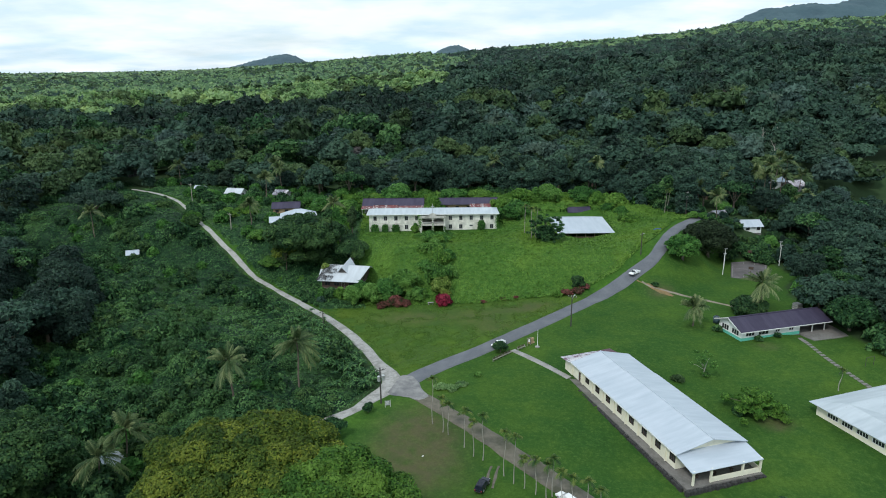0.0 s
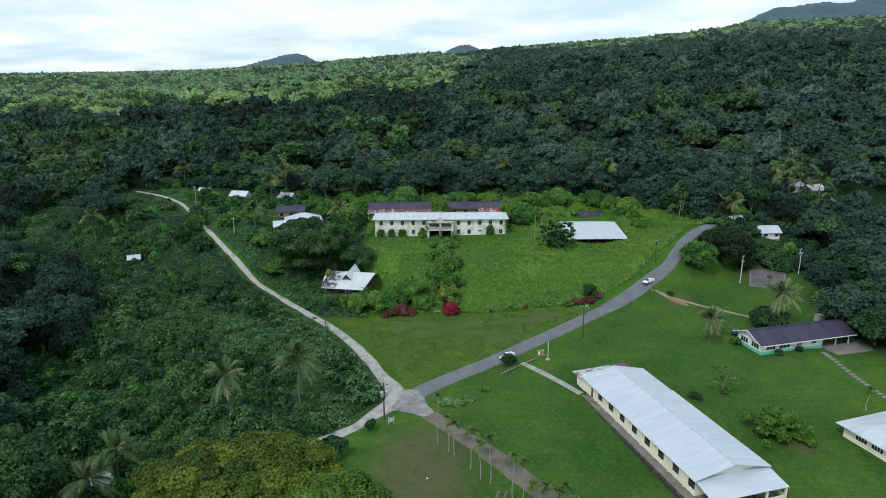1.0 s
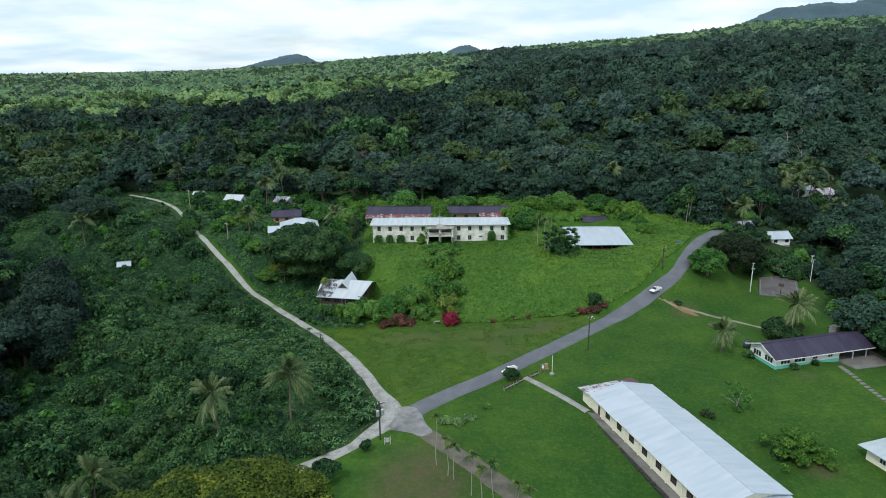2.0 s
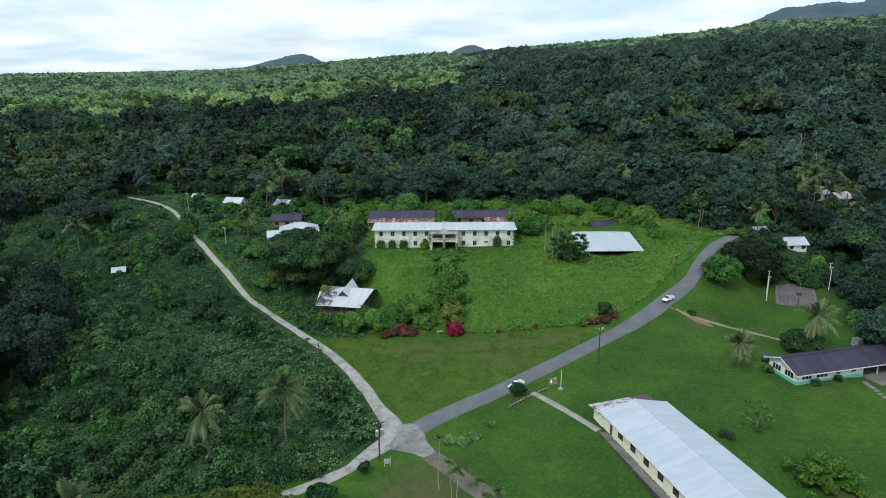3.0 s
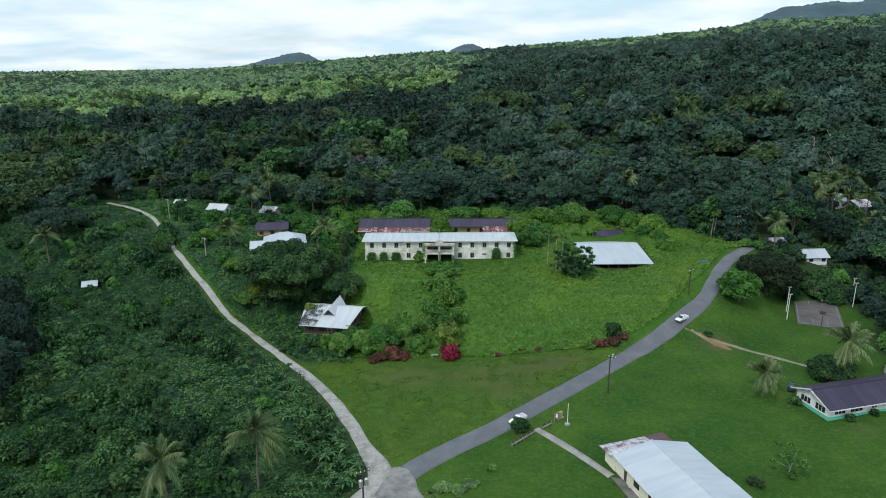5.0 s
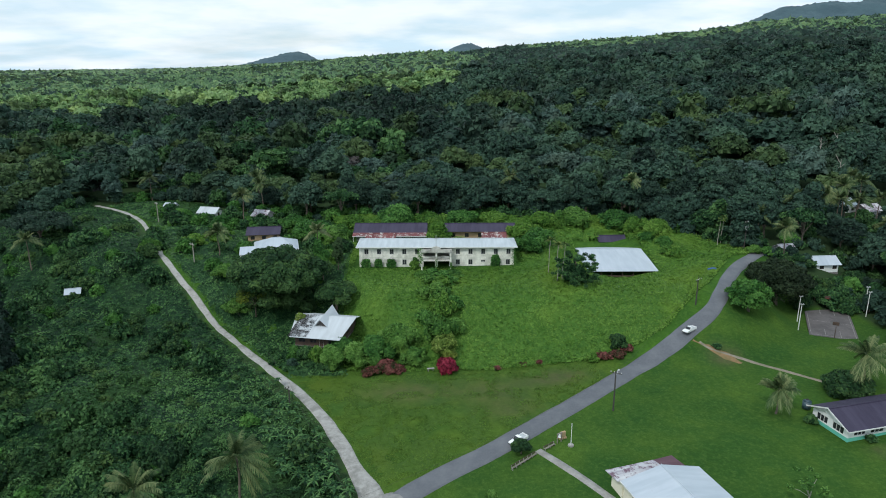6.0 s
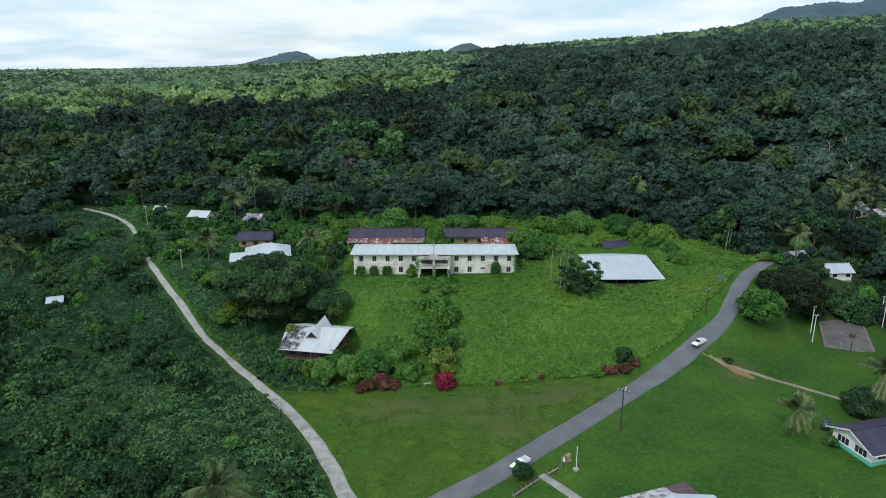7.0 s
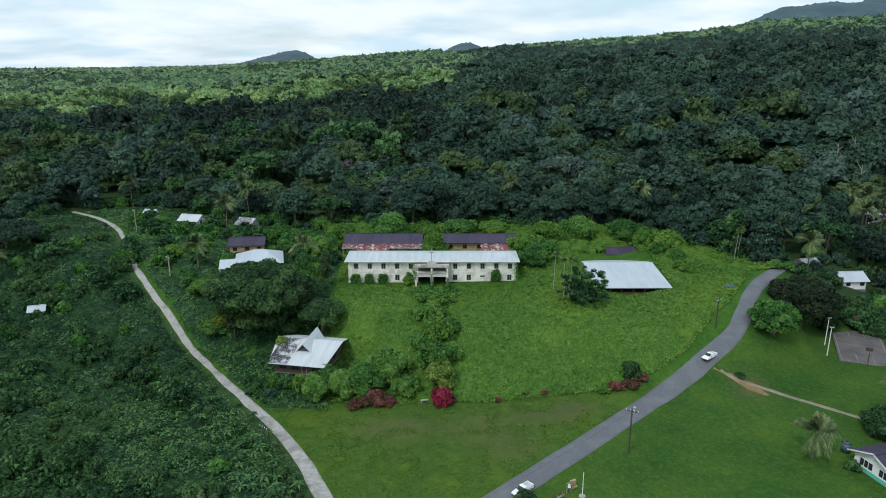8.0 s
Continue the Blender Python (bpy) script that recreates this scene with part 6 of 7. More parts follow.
def gable_roof(t, w, d, h, rise, over, mat, thick=0.1, label="", along="x", x0=0.0, name="roof"):
    b = bmesh.new()
    if along == "x":
        s = rise / (d / 2)
        e = h - over * s
        slab(b, [[(x0 - over, -over, e), (x0 + w + over, -over, e), (x0 + w + over, d / 2, h + rise), (x0 - over, d / 2, h + rise)],
                 [(x0 - over, d / 2, h + rise), (x0 + w + over, d / 2, h + rise), (x0 + w + over, d + over, e), (x0 - over, d + over, e)]], thick)
    r = part(name, b, M[mat], t, label)
    b = bmesh.new()
    tube(b, (x0 - over, d / 2, h + rise + 0.02), (x0 + w + over, d / 2, h + rise + 0.02), 0.12, 0.12, 6)
    part("ridge_cap", b, M[mat], r)
    return r


def hip_roof(t, w, d, h, rise, over, mat, hip=1.0, thick=0.1, label="", name="roof"):
    """hip: how far the ridge ends stand in, as a part of half the depth."""
    b = bmesh.new()
    s = rise / (d / 2)
    e = h - over * s
    q = d / 2 * hip
    A, B, C, D = (-over, -over, e), (w + over, -over, e), (w + over, d + over, e), (-over, d + over, e)
    r0, r1 = (q - over * (1 - hip), d / 2, h + rise), (w - q + over * (1 - hip), d / 2, h + rise)
    slab(b, [[A, B, r1, r0], [B, C, r1], [C, D, r0, r1], [D, A, r0]], thick)
    ob = part(name, b, M[mat], t, label)
    b = bmesh.new()
    tube(b, r0, r1, 0.11, 0.11, 6)
    part("ridge_cap", b, M[mat], ob)
    b = bmesh.new()
    for p0, p1 in ((A, B), (B, C), (C, D), (D, A)):
        tube(b, (p0[0], p0[1], p0[2] - 0.08), (p1[0], p1[1], p1[2] - 0.08), 0.07, 0.07, 5)
    part("gutter", b, M["frame_white"], ob)
    return ob


# the old two-storey building on the hill
M["mildew"] = surface("mildew", (0.58, 0.57, 0.52), (0.18, 0.18, 0.16), 1.6, 0.5, 0.92, 0, 0.8, 0.2, 0.01)
old = empty("main_building", pose(-20.6, 0, -0.2) @ Matrix.Diagonal((0.976, 1, 1, 1)), "weathered white two-storey building with pale metal roof", "building")
upper = [(1.25 + 3.45 * k, 3.75, 1.15, 1.45) for k in range(5)] + [(26.2 + 3.45 * k, 3.75, 1.15, 1.45) for k in range(5)]
lower = [(11.6, 0.85, 1.15, 1.45), (26.2, 0.85, 1.15, 1.45), (29.65, 0.85, 1.15, 1.45), (33.1, 1.6, 1.15, 0.5), (39.9, 0.85, 1.15, 1.45), (1.25, 0.6, 1.15, 1.4), (4.7, 0.6, 1.15, 1.4), (8.15, 0.6, 1.15, 1.4), (36.4, 0.6, 1.15, 1.4), (15.05, 0.85, 1.15, 1.45)]
four_walls(old, 42, 7.8, 6.1, "wall_old", upper + lower, [(2 + 4.2 * k, 3.75, 1.15, 1.45) for k in range(9)], [(1.6, 3.75, 1.15, 1.45), (5, 3.75, 1.15, 1.45)], [(1.6, 3.75, 1.15, 1.45), (5, 3.75, 1.15, 1.45)], 0.25,
           voids=[("front", 17.4, 0.1, 3.1, 2.4), ("front", 21.3, 0.1, 3.1, 2.4), ("front", 17.4, 3.2, 3.1, 2.2), ("front", 21.3, 3.2, 3.1, 2.2)], sash="wall_grey", base=-1.4)
for z0, z1, o in ((2.95, 3.12, 0.06), (5.9, 6.09, 0.05)):
    b = bmesh.new()
    box(b, -0.05, 42.05, -o, -0.002, z0, z1)
    part("string_course", b, M["wall_old"], old)
for k in range(13):
    x = 0.0 + 42 * k / 12
    if 16 < x < 26:
        continue
    b = bmesh.new()
    box(b, x - 0.14, x + 0.14, -0.1, -0.003, -0.5, 2.94)
    box(b, x - 0.14, x + 0.14, -0.1, -0.003, 3.125, 5.895)
    part("pilaster", b, M["wall_old"], old)
for u in upper + lower:
    b = bmesh.new()
    box(b, u[0] - 0.12, u[0] + u[2] + 0.12, -0.14, -0.004, u[1] - 0.16, u[1] - 0.075)
    part("sill", b, M["wall_old"], old)
hip_roof(old, 42, 7.8, 6.12, 0.85, 0.9, "roof_old", 0.45, 0.12, "pale weathered corrugated metal roof")
b = bmesh.new()
box(b, -0.85, 42.85, -0.93, -0.87, 5.72, 5.95)
part("fascia", b, M["frame_white"], old)
porch = part("porch", (lambda b: (box(b, 16.8, 25.0, -3.2, -0.26, 2.75, 3.0), b)[1])(bmesh.new()), M["wall_old"], old)
for x in (17.0, 20.9, 24.8):
    b = bmesh.new()
    box(b, x - 0.17, x + 0.17, -3.15, -2.81, -1.2, 2.75)
    box(b, x - 0.15, x + 0.15, -3.12, -2.84, 3.0, 5.1)
    box(b, x - 0.24, x + 0.24, -3.2, -2.76, 2.55, 2.749)
    part("column", b, M["wall_old"], porch)
b = bmesh.new()
box(b, 16.8, 25.0, -3.14, -3.02, 3.75, 3.87)
for k in range(34):
    x = 17.25 + k * 0.22
    box(b, x - 0.04, x + 0.04, -3.12, -3.04, 3.0, 3.75)
part("balustrade", b, M["mildew"], porch)
b = bmesh.new()
box(b, 16.6, 25.2, -3.3, -0.27, 5.1, 5.28)
box(b, 16.6, 25.2, -3.35, -3.15, 5.28, 5.85)
part("parapet", b, M["mildew"], porch, "mildew-stained concrete parapet")
b = bmesh.new()
n_arc = 14
front = [b.verts.new((20.9 + 1.25 * math.cos(math.pi * k / n_arc), -3.36, 5.85 + 0.95 * math.sin(math.pi * k / n_arc) ** 0.8)) for k in range(n_arc + 1)]
f0 = b.faces.new(front)
ex = bmesh.ops.extrude_face_region(b, geom=[f0])
bmesh.ops.translate(b, verts=[v for v in ex["geom"] if isinstance(v, bmesh.types.BMVert)], vec=(0, 0.22, 0))
part("pediment", b, M["mildew"], porch)
b = bmesh.new()
box(b, 20.82, 20.98, -3.32, -3.2, 6.6, 9.8)
box(b, 20.3, 21.5, -3.31, -3.21, 8.8, 8.96)
part("cross", b, M["steel"], porch, "thin metal cross on the pediment")
b = bmesh.new()
box(b, 17.2, 24.6, -3.0, -0.27, 0.0 - 0.9, 0.12)
part("porch_floor", b, M["concrete_old"], porch)
g = np.random.default_rng(91)
for x, z0, z1 in ((20.9, -0.4, 3.6), (16.6, 2.2, 6.2), (24.9, -0.3, 2.4), (42.1, 0, 5.2)):
    n_v = 260 if x < 17 or x > 40 else 120
    pv = np.stack([x + g.normal(0, 0.35 if x < 17 or x > 40 else 0.16, n_v), (-3.3 if x < 40 else -0.2) + g.normal(0, 0.2, n_v), g.uniform(z0, z1, n_v)], -1)
    lv, lq = leaf_quads(pv, np.tile([0, -1.0, 0.3], (n_v, 1)), 0.32, g)
    part("creeper", np_mesh("creeper", lv, lq, None, g.uniform(0.3, 0.9, n_v), M["leaf_vine"]), None, old, "green creeper climbing the wall")

# rear wings with dark roofs
rl = empty("rear_building", pose(-24.6, 24.2, float(land(-14, 27)) - 0.1), "long low building with dark rusting metal roof", "building")
four_walls(rl, 20.5, 8.5, 2.9, "wall_grey", [(1.5 + 3 * k, 0.9, 1.4, 1.3) for k in range(6)], thick=0.2, doors=[("front", 9.2, 0.85, 1.65)])
gable_roof(rl, 20.5, 8.5, 3.0, 1.5, 0.9, "roof_purple", label="dark purple-brown metal roof")
b = bmesh.new()
slab(b, [[(-0.9, -3.1, 2.25), (22.4, -3.1, 2.25), (22.4, -0.8, 2.8), (-0.9, -0.8, 2.8)]], 0.06)
ver = part("veranda_roof", b, M["roof_rust"], rl, "rusted red and white veranda roof sheets")
for k in range(9):
    b = bmesh.new()
    tube(b, (-0.6 + 2.8 * k, -2.9, -0.4), (-0.6 + 2.8 * k, -2.9, 2.24), 0.06)
    part("post", b, M["frame_white"], ver)
b = bmesh.new()
box(b, -0.9, 22.4, -3.16, -3.11, 2.1, 2.25)
part("fascia", b, M["frame_white"], ver)
rr = empty("rear_building", pose(2.6, 24.0, float(land(12, 27)) - 0.1), "low tan building with dark metal roof", "building")
four_walls(rr, 20, 7.0, 3.0, "wall_tan", [(1.5, 0.9, 1.2, 1.2), (5.5, 0.9, 1.2, 1.2), (9.5, 0.9, 1.4, 1.2), (14.5, 0.9, 1.4, 1.2)], thick=0.2, sash="wood_dark")
gable_roof(rr, 20, 7.0, 3.1, 1.25, 0.9, "roof_purple", label="dark grey-purple metal roof")
for x, y, w, d, mat, lab in [(-20.4, 15.5, 7.8, 4.0, "roof_rust", "small outbuilding with rusted red roof sheets"), (13.2, 15.2, 6.2, 3.4, "roof_rust", "small outbuilding with rusted red roof sheets")]:
    o = empty("outbuilding", at(x, y, 0.2), lab, "building")
    four_walls(o, w, d, 3.1, "wall_grey", [(1.2, 1.0, 1.0, 0.9), (w - 2.4, 1.0, 1.0, 0.9)], thick=0.15)
    gable_roof(o, w, d, 3.2, 1.0, 0.5, mat)

# open shed with a broad white roof
sz = -3.4
shed = empty("open_shed", pose(40.9, -0.9, sz, 0, 0, 0.4), "open-sided shed with broad pale metal roof", "shed")
b = bmesh.new()
A, B, C, D = (-0.7, -0.6, 2.5), (18.1, -0.6, 2.5), (17.2, 23.6, 2.7), (-0.5, 23.6, 2.7)
r0, r1 = (-0.6, 15.4, 4.1), (18.0, 15.4, 4.1)
slab(b, [[A, B, r1, r0], [B, C, r1], [C, D, r0, r1], [D, A, r0]], 0.12)
sr = part("roof", b, M["roof_white"], shed, "pale blue-white corrugated roof")
b = bmesh.new()
tube(b, r0, r1, 0.13)
part("ridge_cap", b, M["roof_white"], sr)
for i in range(7):
    for y in (0, 23.5):
        b = bmesh.new()
        box(b, 17.2 * i / 6 - 0.1, 17.2 * i / 6 + 0.1, y - 0.1, y + 0.1, -2.6, 2.4 if y < 20 else 2.7)
        part("post", b, M["wood_dark"], shed)
b = bmesh.new()
box(b, -0.3, 17.5, -0.3, 24.0, -2.8, 0.06)
part("floor_slab", b, M["concrete_old"], shed)
for x0, x1 in ((0.12, 8.4), (8.8, 17.05)):
    b = bmesh.new()
    box(b, x0, x1, 0.16, 0.22, 0.07, 1.1)
    part("side_board", b, M["wood_dark"], shed)
o = empty("outbuilding", pose(43.0, 27.5, -2.4), "small outbuilding with brown rusted roof", "building")
four_walls(o, 10, 5, 2.9, "wall_grey", [(1.5, 1.0, 1.1, 1.0), (6.5, 1.0, 1.1, 1.0)], thick=0.15)
gable_roof(o, 10, 5, 3.0, 1.3, 0.5, "roof_brown")

# white-roofed house with pointed gablets
gz = -9.0
gh = empty("gabled_house", pose(-32.2, -34.5, gz, 0, 0, -11), "stilted house with white roof and pointed gablets", "house")
for i in range(4):
    for j in range(4):
        b = bmesh.new()
        box(b, 0.7 + 3.1 * i, 1.0 + 3.1 * i, 1.0 + 3.8 * j, 1.3 + 3.8 * j, -1.2, 1.4)
        part("post", b, M["concrete_old"], gh)
# walls and sashes coloured dark for the shadow below the eaves
four_walls(gh, 10.0, 12, 2.35, "wood_dark", [(0.8, 0.7, 1.6, 1.1), (3.4, 0.7, 1.6, 1.1), (7.6, 0.7, 1.6, 1.1)], [(2, 0.7, 1.6, 1.1)], [(2, 0.7, 1.6, 1.1), (6, 0.7, 1.6, 1.1)], [(2, 0.7, 1.6, 1.1), (6, 0.7, 1.6, 1.1)], 0.15, doors=[("front", 5.6, 1.0, 1.62)], base=-0.15, gables=2.2, m0=pose(0.8, 1.3, 1.45), sash="wood_dark")
ze, zr, ym, yb_ = 3.8, 6.4, 7.3, 14.6
b = bmesh.new()
slab(b, [[(0, 0, ze), (11.6, 0, ze), (13.1, ym, zr), (-1.1, ym, zr)], [(-1.1, ym, zr), (13.1, ym, zr), (11.6, yb_, ze), (0, yb_, ze)]], 0.1)
grf = part("roof", b, M["roof_leafy"], gh, "white metal roof with dark leaf litter")
xm, hw_ = 6.0, 1.5
b = bmesh.new()
slab(b, [[(xm - hw_ - 0.2, 3.6, ze + 1.25), (xm, 3.2, 6.95), (xm, 11.4, 7.5), (xm - hw_ - 0.2, 11.0, ze + 1.25)], [(xm + hw_ + 0.2, 3.6, ze + 1.25), (xm, 3.2, 6.95), (xm, 11.4, 7.5), (xm + hw_ + 0.2, 11.0, ze + 1.25)]], 0.08)
part("gablet_roof", b, M["roof_leafy"], grf)
for y in (3.95, 10.6):
    b = bmesh.new()
    vs = [b.verts.new(c) for c in ((xm - hw_ + 0.1, y, ze + 1.2), (xm + hw_ - 0.1, y, ze + 1.2), (xm, y, 6.75))]
    bmesh.ops.solidify(b, geom=[b.faces.new(vs)], thickness=0.08)
    vent = part("gablet_vent", b, M["wall_grey"], grf, "dark louvred gablet vent")
    for k in range(5):
        b = bmesh.new()
        q = (hw_ - 0.15) * (1 - (k + 0.6) / 6)
        box(b, xm - q, xm + q, y - 0.14, y - 0.05, ze + 1.3 + k * 0.26, ze + 1.38 + k * 0.26)
        part("slat", b, M["wood_dark"], vent)
n_v = 5200
g = np.random.default_rng(93)
pv = np.stack([g.uniform(0, 1, n_v) ** 1.3 * 4.2 - 0.4, g.uniform(0.1, 7.2, n_v), np.zeros(n_v)], -1)
pv[:, 0] += 0.10 * pv[:, 1]
pv[:, 2] = ze + 0.10 + pv[:, 1] / ym * (zr - ze)
keep = np.array([noise.noise(Vector((q[0] * 0.9, q[1] * 0.9, 1))) for q in pv]) > -0.42 + 0.13 * pv[:, 0] + 0.3 * g.normal(size=len(pv))
pv = pv[keep]
lv, lq = leaf_quads(pv, np.tile([0, -0.3, 1.0], (len(pv), 1)), 0.17, g, 0.35)
part("leaf_litter", np_mesh("leaf_litter", lv, lq, None, g.uniform(0, 0.2, len(pv)), M["leaf_litter"]), None, grf, "dark dead leaves and twigs on the roof")
v, q_, tr_, tn_ = crown(lobes_bush(g, 1.3, 1.7, 6), 420, 0.35, g)
part("roof_creeper", np_mesh("roof_creeper", v, q_, tr_, tn_, M["leaf_yellow"]), None, grf, "yellow-green creeper clump on the roof edge", m=pose(0.2, 5.8, 5.6))

# houses to the west
wh = empty("hip_roofed_house", pose(-49.6, 5.4, 0.6, 0, 0, 14), "house under creepers with white hipped roof", "house")
four_walls(wh, 10.5, 9.5, 2.7, "wall_white", [(1, 0.9, 1.6, 1.1), (5, 0.9, 1.6, 1.1)], thick=0.2, doors=[("front", 8.0, 0.8, 1.65)])
hip_roof(wh, 10.5, 9.5, 2.75, 2.0, 0.8, "roof_white", 0.85)
b = bmesh.new()
slab(b, [[(-4.6, -1.2, 1.9), (2.2, -1.2, 1.9), (2.2, 4.5, 2.7), (-4.6, 4.5, 2.7)]], 0.1)
car_p = part("carport_roof", b, M["roof_white"], wh)
for x, y in ((-4.3, -1.0), (-4.3, 4.2), (-1.2, -1.0)):
    b = bmesh.new()
    tube(b, (x, y, -0.8), (x, y, 2.1), 0.08)
    part("post", b, M["frame_white"], car_p)


def cottage(name, x, y, turn, w, d, roof, wall, label, h=2.6, rise=1.3, up=0.0):
    o = empty(name, at(x, y, up, turn), label, "house")
    k = max(2, int(w / 3))
    four_walls(o, w, d, h, wall, [(0.8 + (w - 2.4) * i / max(1, k - 1), 0.9, 1.2, 1.1) for i in range(k)], [], [(d / 2 - 0.6, 0.9, 1.2, 1.1)], [(d / 2 - 0.6, 0.9, 1.2, 1.1)], 0.18, gables=rise * 0.9, sash="wood_dark")
    gable_roof(o, w, d, h + 0.08, rise, 0.6, roof)


cottage("cottage", -57, 22.5, 8, 9, 7, "roof_purple", "wall_tan", "small house with dark purple roof and rusty wall")
cottage("cottage", 49.0, 23.4, 3, 7.5, 4.6, "roof_purple", "wall_tan", "house with dark purple roof behind the open shed", 2.3, 1.1, -2.0)
cottage("cottage", -83.0, 53.5, -12, 6.2, 5, "roof_leafy", "wall_white", "small house with white stained roof among trees", 2.4)
cottage("cottage", -62.4, 47.2, -18, 4.8, 4.8, "roof_patchy", "wall_grey", "small grey house with pale worn roof among trees", 2.8)
cottage("cottage", -99, 64, -10, 3.4, 3, "roof_white", "wall_white", "tiny white hut beside the road", 2.3, 0.9)
cottage("hut", -96.4, -6.8, 20, 2.8, 2.4, "roof_white", "wall_grey", "small hut with white roof in the thicket", 2.2, 0.7, 0.7)
cottage("hut", -52.6, -114.6, 35, 4.2, 3.6, "roof_white", "wall_white", "small white shed under the palms", 2.5, 0.8)
cottage("cottage", 102.0, 0.6, 4, 6.0, 5.0, "roof_white", "wall_white", "house with bright white roof among trees", 2.4, 1.4, -1.2)
cottage("cottage", 129.5, 41, 15, 7.5, 6, "roof_white", "wall_white", "house with pale blue-white roof among trees", 3.0, 1.5)
cottage("cottage", 136, 35, 15, 5.5, 5.5, "roof_patchy", "wall_grey", "small grey house among trees", 3.0, 1.4)
cottage("hut", 93.6, 3.6, 10, 3.6, 3, "roof_patchy", "wall_grey", "small roadside hut with grey roof", 2.2, 0.8, -0.9)

# the long hall
hz = -10.45
hall = empty("long_hall", pose(28.56, -83.24, hz, 0, 0, -74.4), "long cream hall with pale blue-white metal roof", "building")
HL, HW, HH = 34.6, 12.4, 3.0
turned = hall
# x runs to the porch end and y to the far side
wins = [(5.2 + 3.97 * k, 0.95, 1.55, 1.4, 3) for k in range(8)]
four_walls(turned, HL, HW, HH, "wall_cream", wins, [(3 + 4.25 * k, 1.0, 1.5, 1.25, 2) for k in range(8)], [], [(1.2, 0.9, 1.4, 1.4, 2), (10.2, 0.9, 1.4, 1.4, 2)], 0.22, gables=1.12, doors=[("front", 2.3, 0.95, 1.95), ("right", 5.4, 1.6, 1.75)], base=-1.3, sash="wood_dark")
for x0, w, dz in ((0.0, 10.0, 0.0), (9.9, HL - 9.9, 0.16)):
    b = bmesh.new()
    s = 1.45 / (HW / 2)
    o = 0.55
    z0 = HH + 0.1 + dz
    e = z0 - o * s
    xa, xb = x0 - (0.15 if x0 == 0 else 0), x0 + w + (0.75 if x0 else 0)
    slab(b, [[(xa, -o, e), (xb, -o, e), (xb, HW / 2, z0 + 1.45), (xa, HW / 2, z0 + 1.45)], [(xa, HW / 2, z0 + 1.45), (xb, HW / 2, z0 + 1.45), (xb, HW + o, e), (xa, HW + o, e)]], 0.1)
    rf = part("roof", b, M["roof_white"], turned)
    b = bmesh.new()
    tube(b, (xa, HW / 2, z0 + 1.47), (xb, HW / 2, z0 + 1.47), 0.13, 0.13, 6)
    part("ridge_cap", b, M["roof_white"], rf)
    b = bmesh.new()
    box(b, xa, xb, -o - 0.07, -o - 0.01, e - 0.24, e - 0.02)
    part("fascia", b, M["frame_white"], rf)
for k in range(8):
    b = bmesh.new()
    box(b, 4.15 + 3.97 * k, 4.4 + 3.97 * k, -0.2, -0.004, 0, HH - 0.4)
    part("buttress", b, M["wall_cream"], turned)
# lean-to at the back end
b = bmesh.new()
slab(b, [[(-3.5, -1.2, 2.75), (-3.9, 7.4, 2.75), (-0.2, 7.4, 3.4), (-0.2, -1.0, 2.95)]], 0.08)
part("lean_to_roof", b, M["roof_patchy"], turned, "patchy pale grey and rusted sheet roof")
b = bmesh.new()
slab(b, [[(-3.9, 7.41, 2.75), (-4.2, 10.9, 2.75), (-0.2, 10.9, 3.2), (-0.2, 7.41, 3.4)]], 0.08)
part("lean_to_roof", b, M["roof_plum"], turned, "dark plum-red sheet roof")
for nm, bx in (("lean_to_wall", (-3.1, -0.02, -0.2, 0.0, 2.6)), ("lean_to_wall", (-3.1, -0.02, 10.3, 10.5, 2.6)), ("lean_to_wall", (-3.1, -2.9, 0.01, 10.29, 2.6))):
    b = bmesh.new()
    box(b, bx[0], bx[1], bx[2], bx[3], -1.2, bx[4])
    part(nm, b, M["wall_cream"], turned)
# front porch
b = bmesh.new()
slab(b, [[(HL - 0.2, -0.45, 3.05), (HL - 0.2, HW + 0.3, 3.05), (HL + 4.85, HW + 0.1, 2.45), (HL + 4.85, -0.6, 2.45)]], 0.1)
hp = part("porch_roof", b, M["roof_white"], turned)
for y in (0.0, 3.2, 9.0, HW - 0.05):
    b = bmesh.new()
    box(b, HL + 4.3, HL + 4.6, y - 0.15, y + 0.15, 0.0, 2.5)
    part("column", b, M["wall_cream"], hp)
b = bmesh.new()
box(b, HL + 4.4, HL + 4.55, 3.4, HW - 0.25, 0.0, 0.85)
box(b, HL + 0.3, HL + 4.25, HW - 0.2, HW - 0.05, 0.0, 0.85)
part("porch_rail", b, M["wall_cream"], hp)
b = bmesh.new()
box(b, HL + 0.16, HL + 5.0, -1.45, HW + 0.2, -1.9, -0.02)
box(b, -0.5, HL + 0.15, -1.45, -0.13, -1.5, -0.06)
part("platform", b, M["concrete_old"], turned, "raised concrete walkway along the hall")
g = np.random.default_rng(95)
for k in range(50):
    x = 6 + k * 0.66
    b = bmesh.new()
    box(b, x, x + 0.62, -1.95 - g.uniform(0, 0.15), -1.46, -1.6, -0.12 + g.uniform(-0.2, 0.04), bevel=0.08)
    part("footing_stone", b, M["stone"], turned, "dark basalt footing stone")
for k in range(22):
    y = -1.9 + k * 0.67
    b = bmesh.new()
    box(b, HL + 5.01, HL + 5.5 + g.uniform(0, 0.2), y, y + 0.63, -2.0, -0.06 + g.uniform(-0.2, 0.04), bevel=0.08)
    part("footing_stone", b, M["stone"], turned, "dark basalt footing stone")
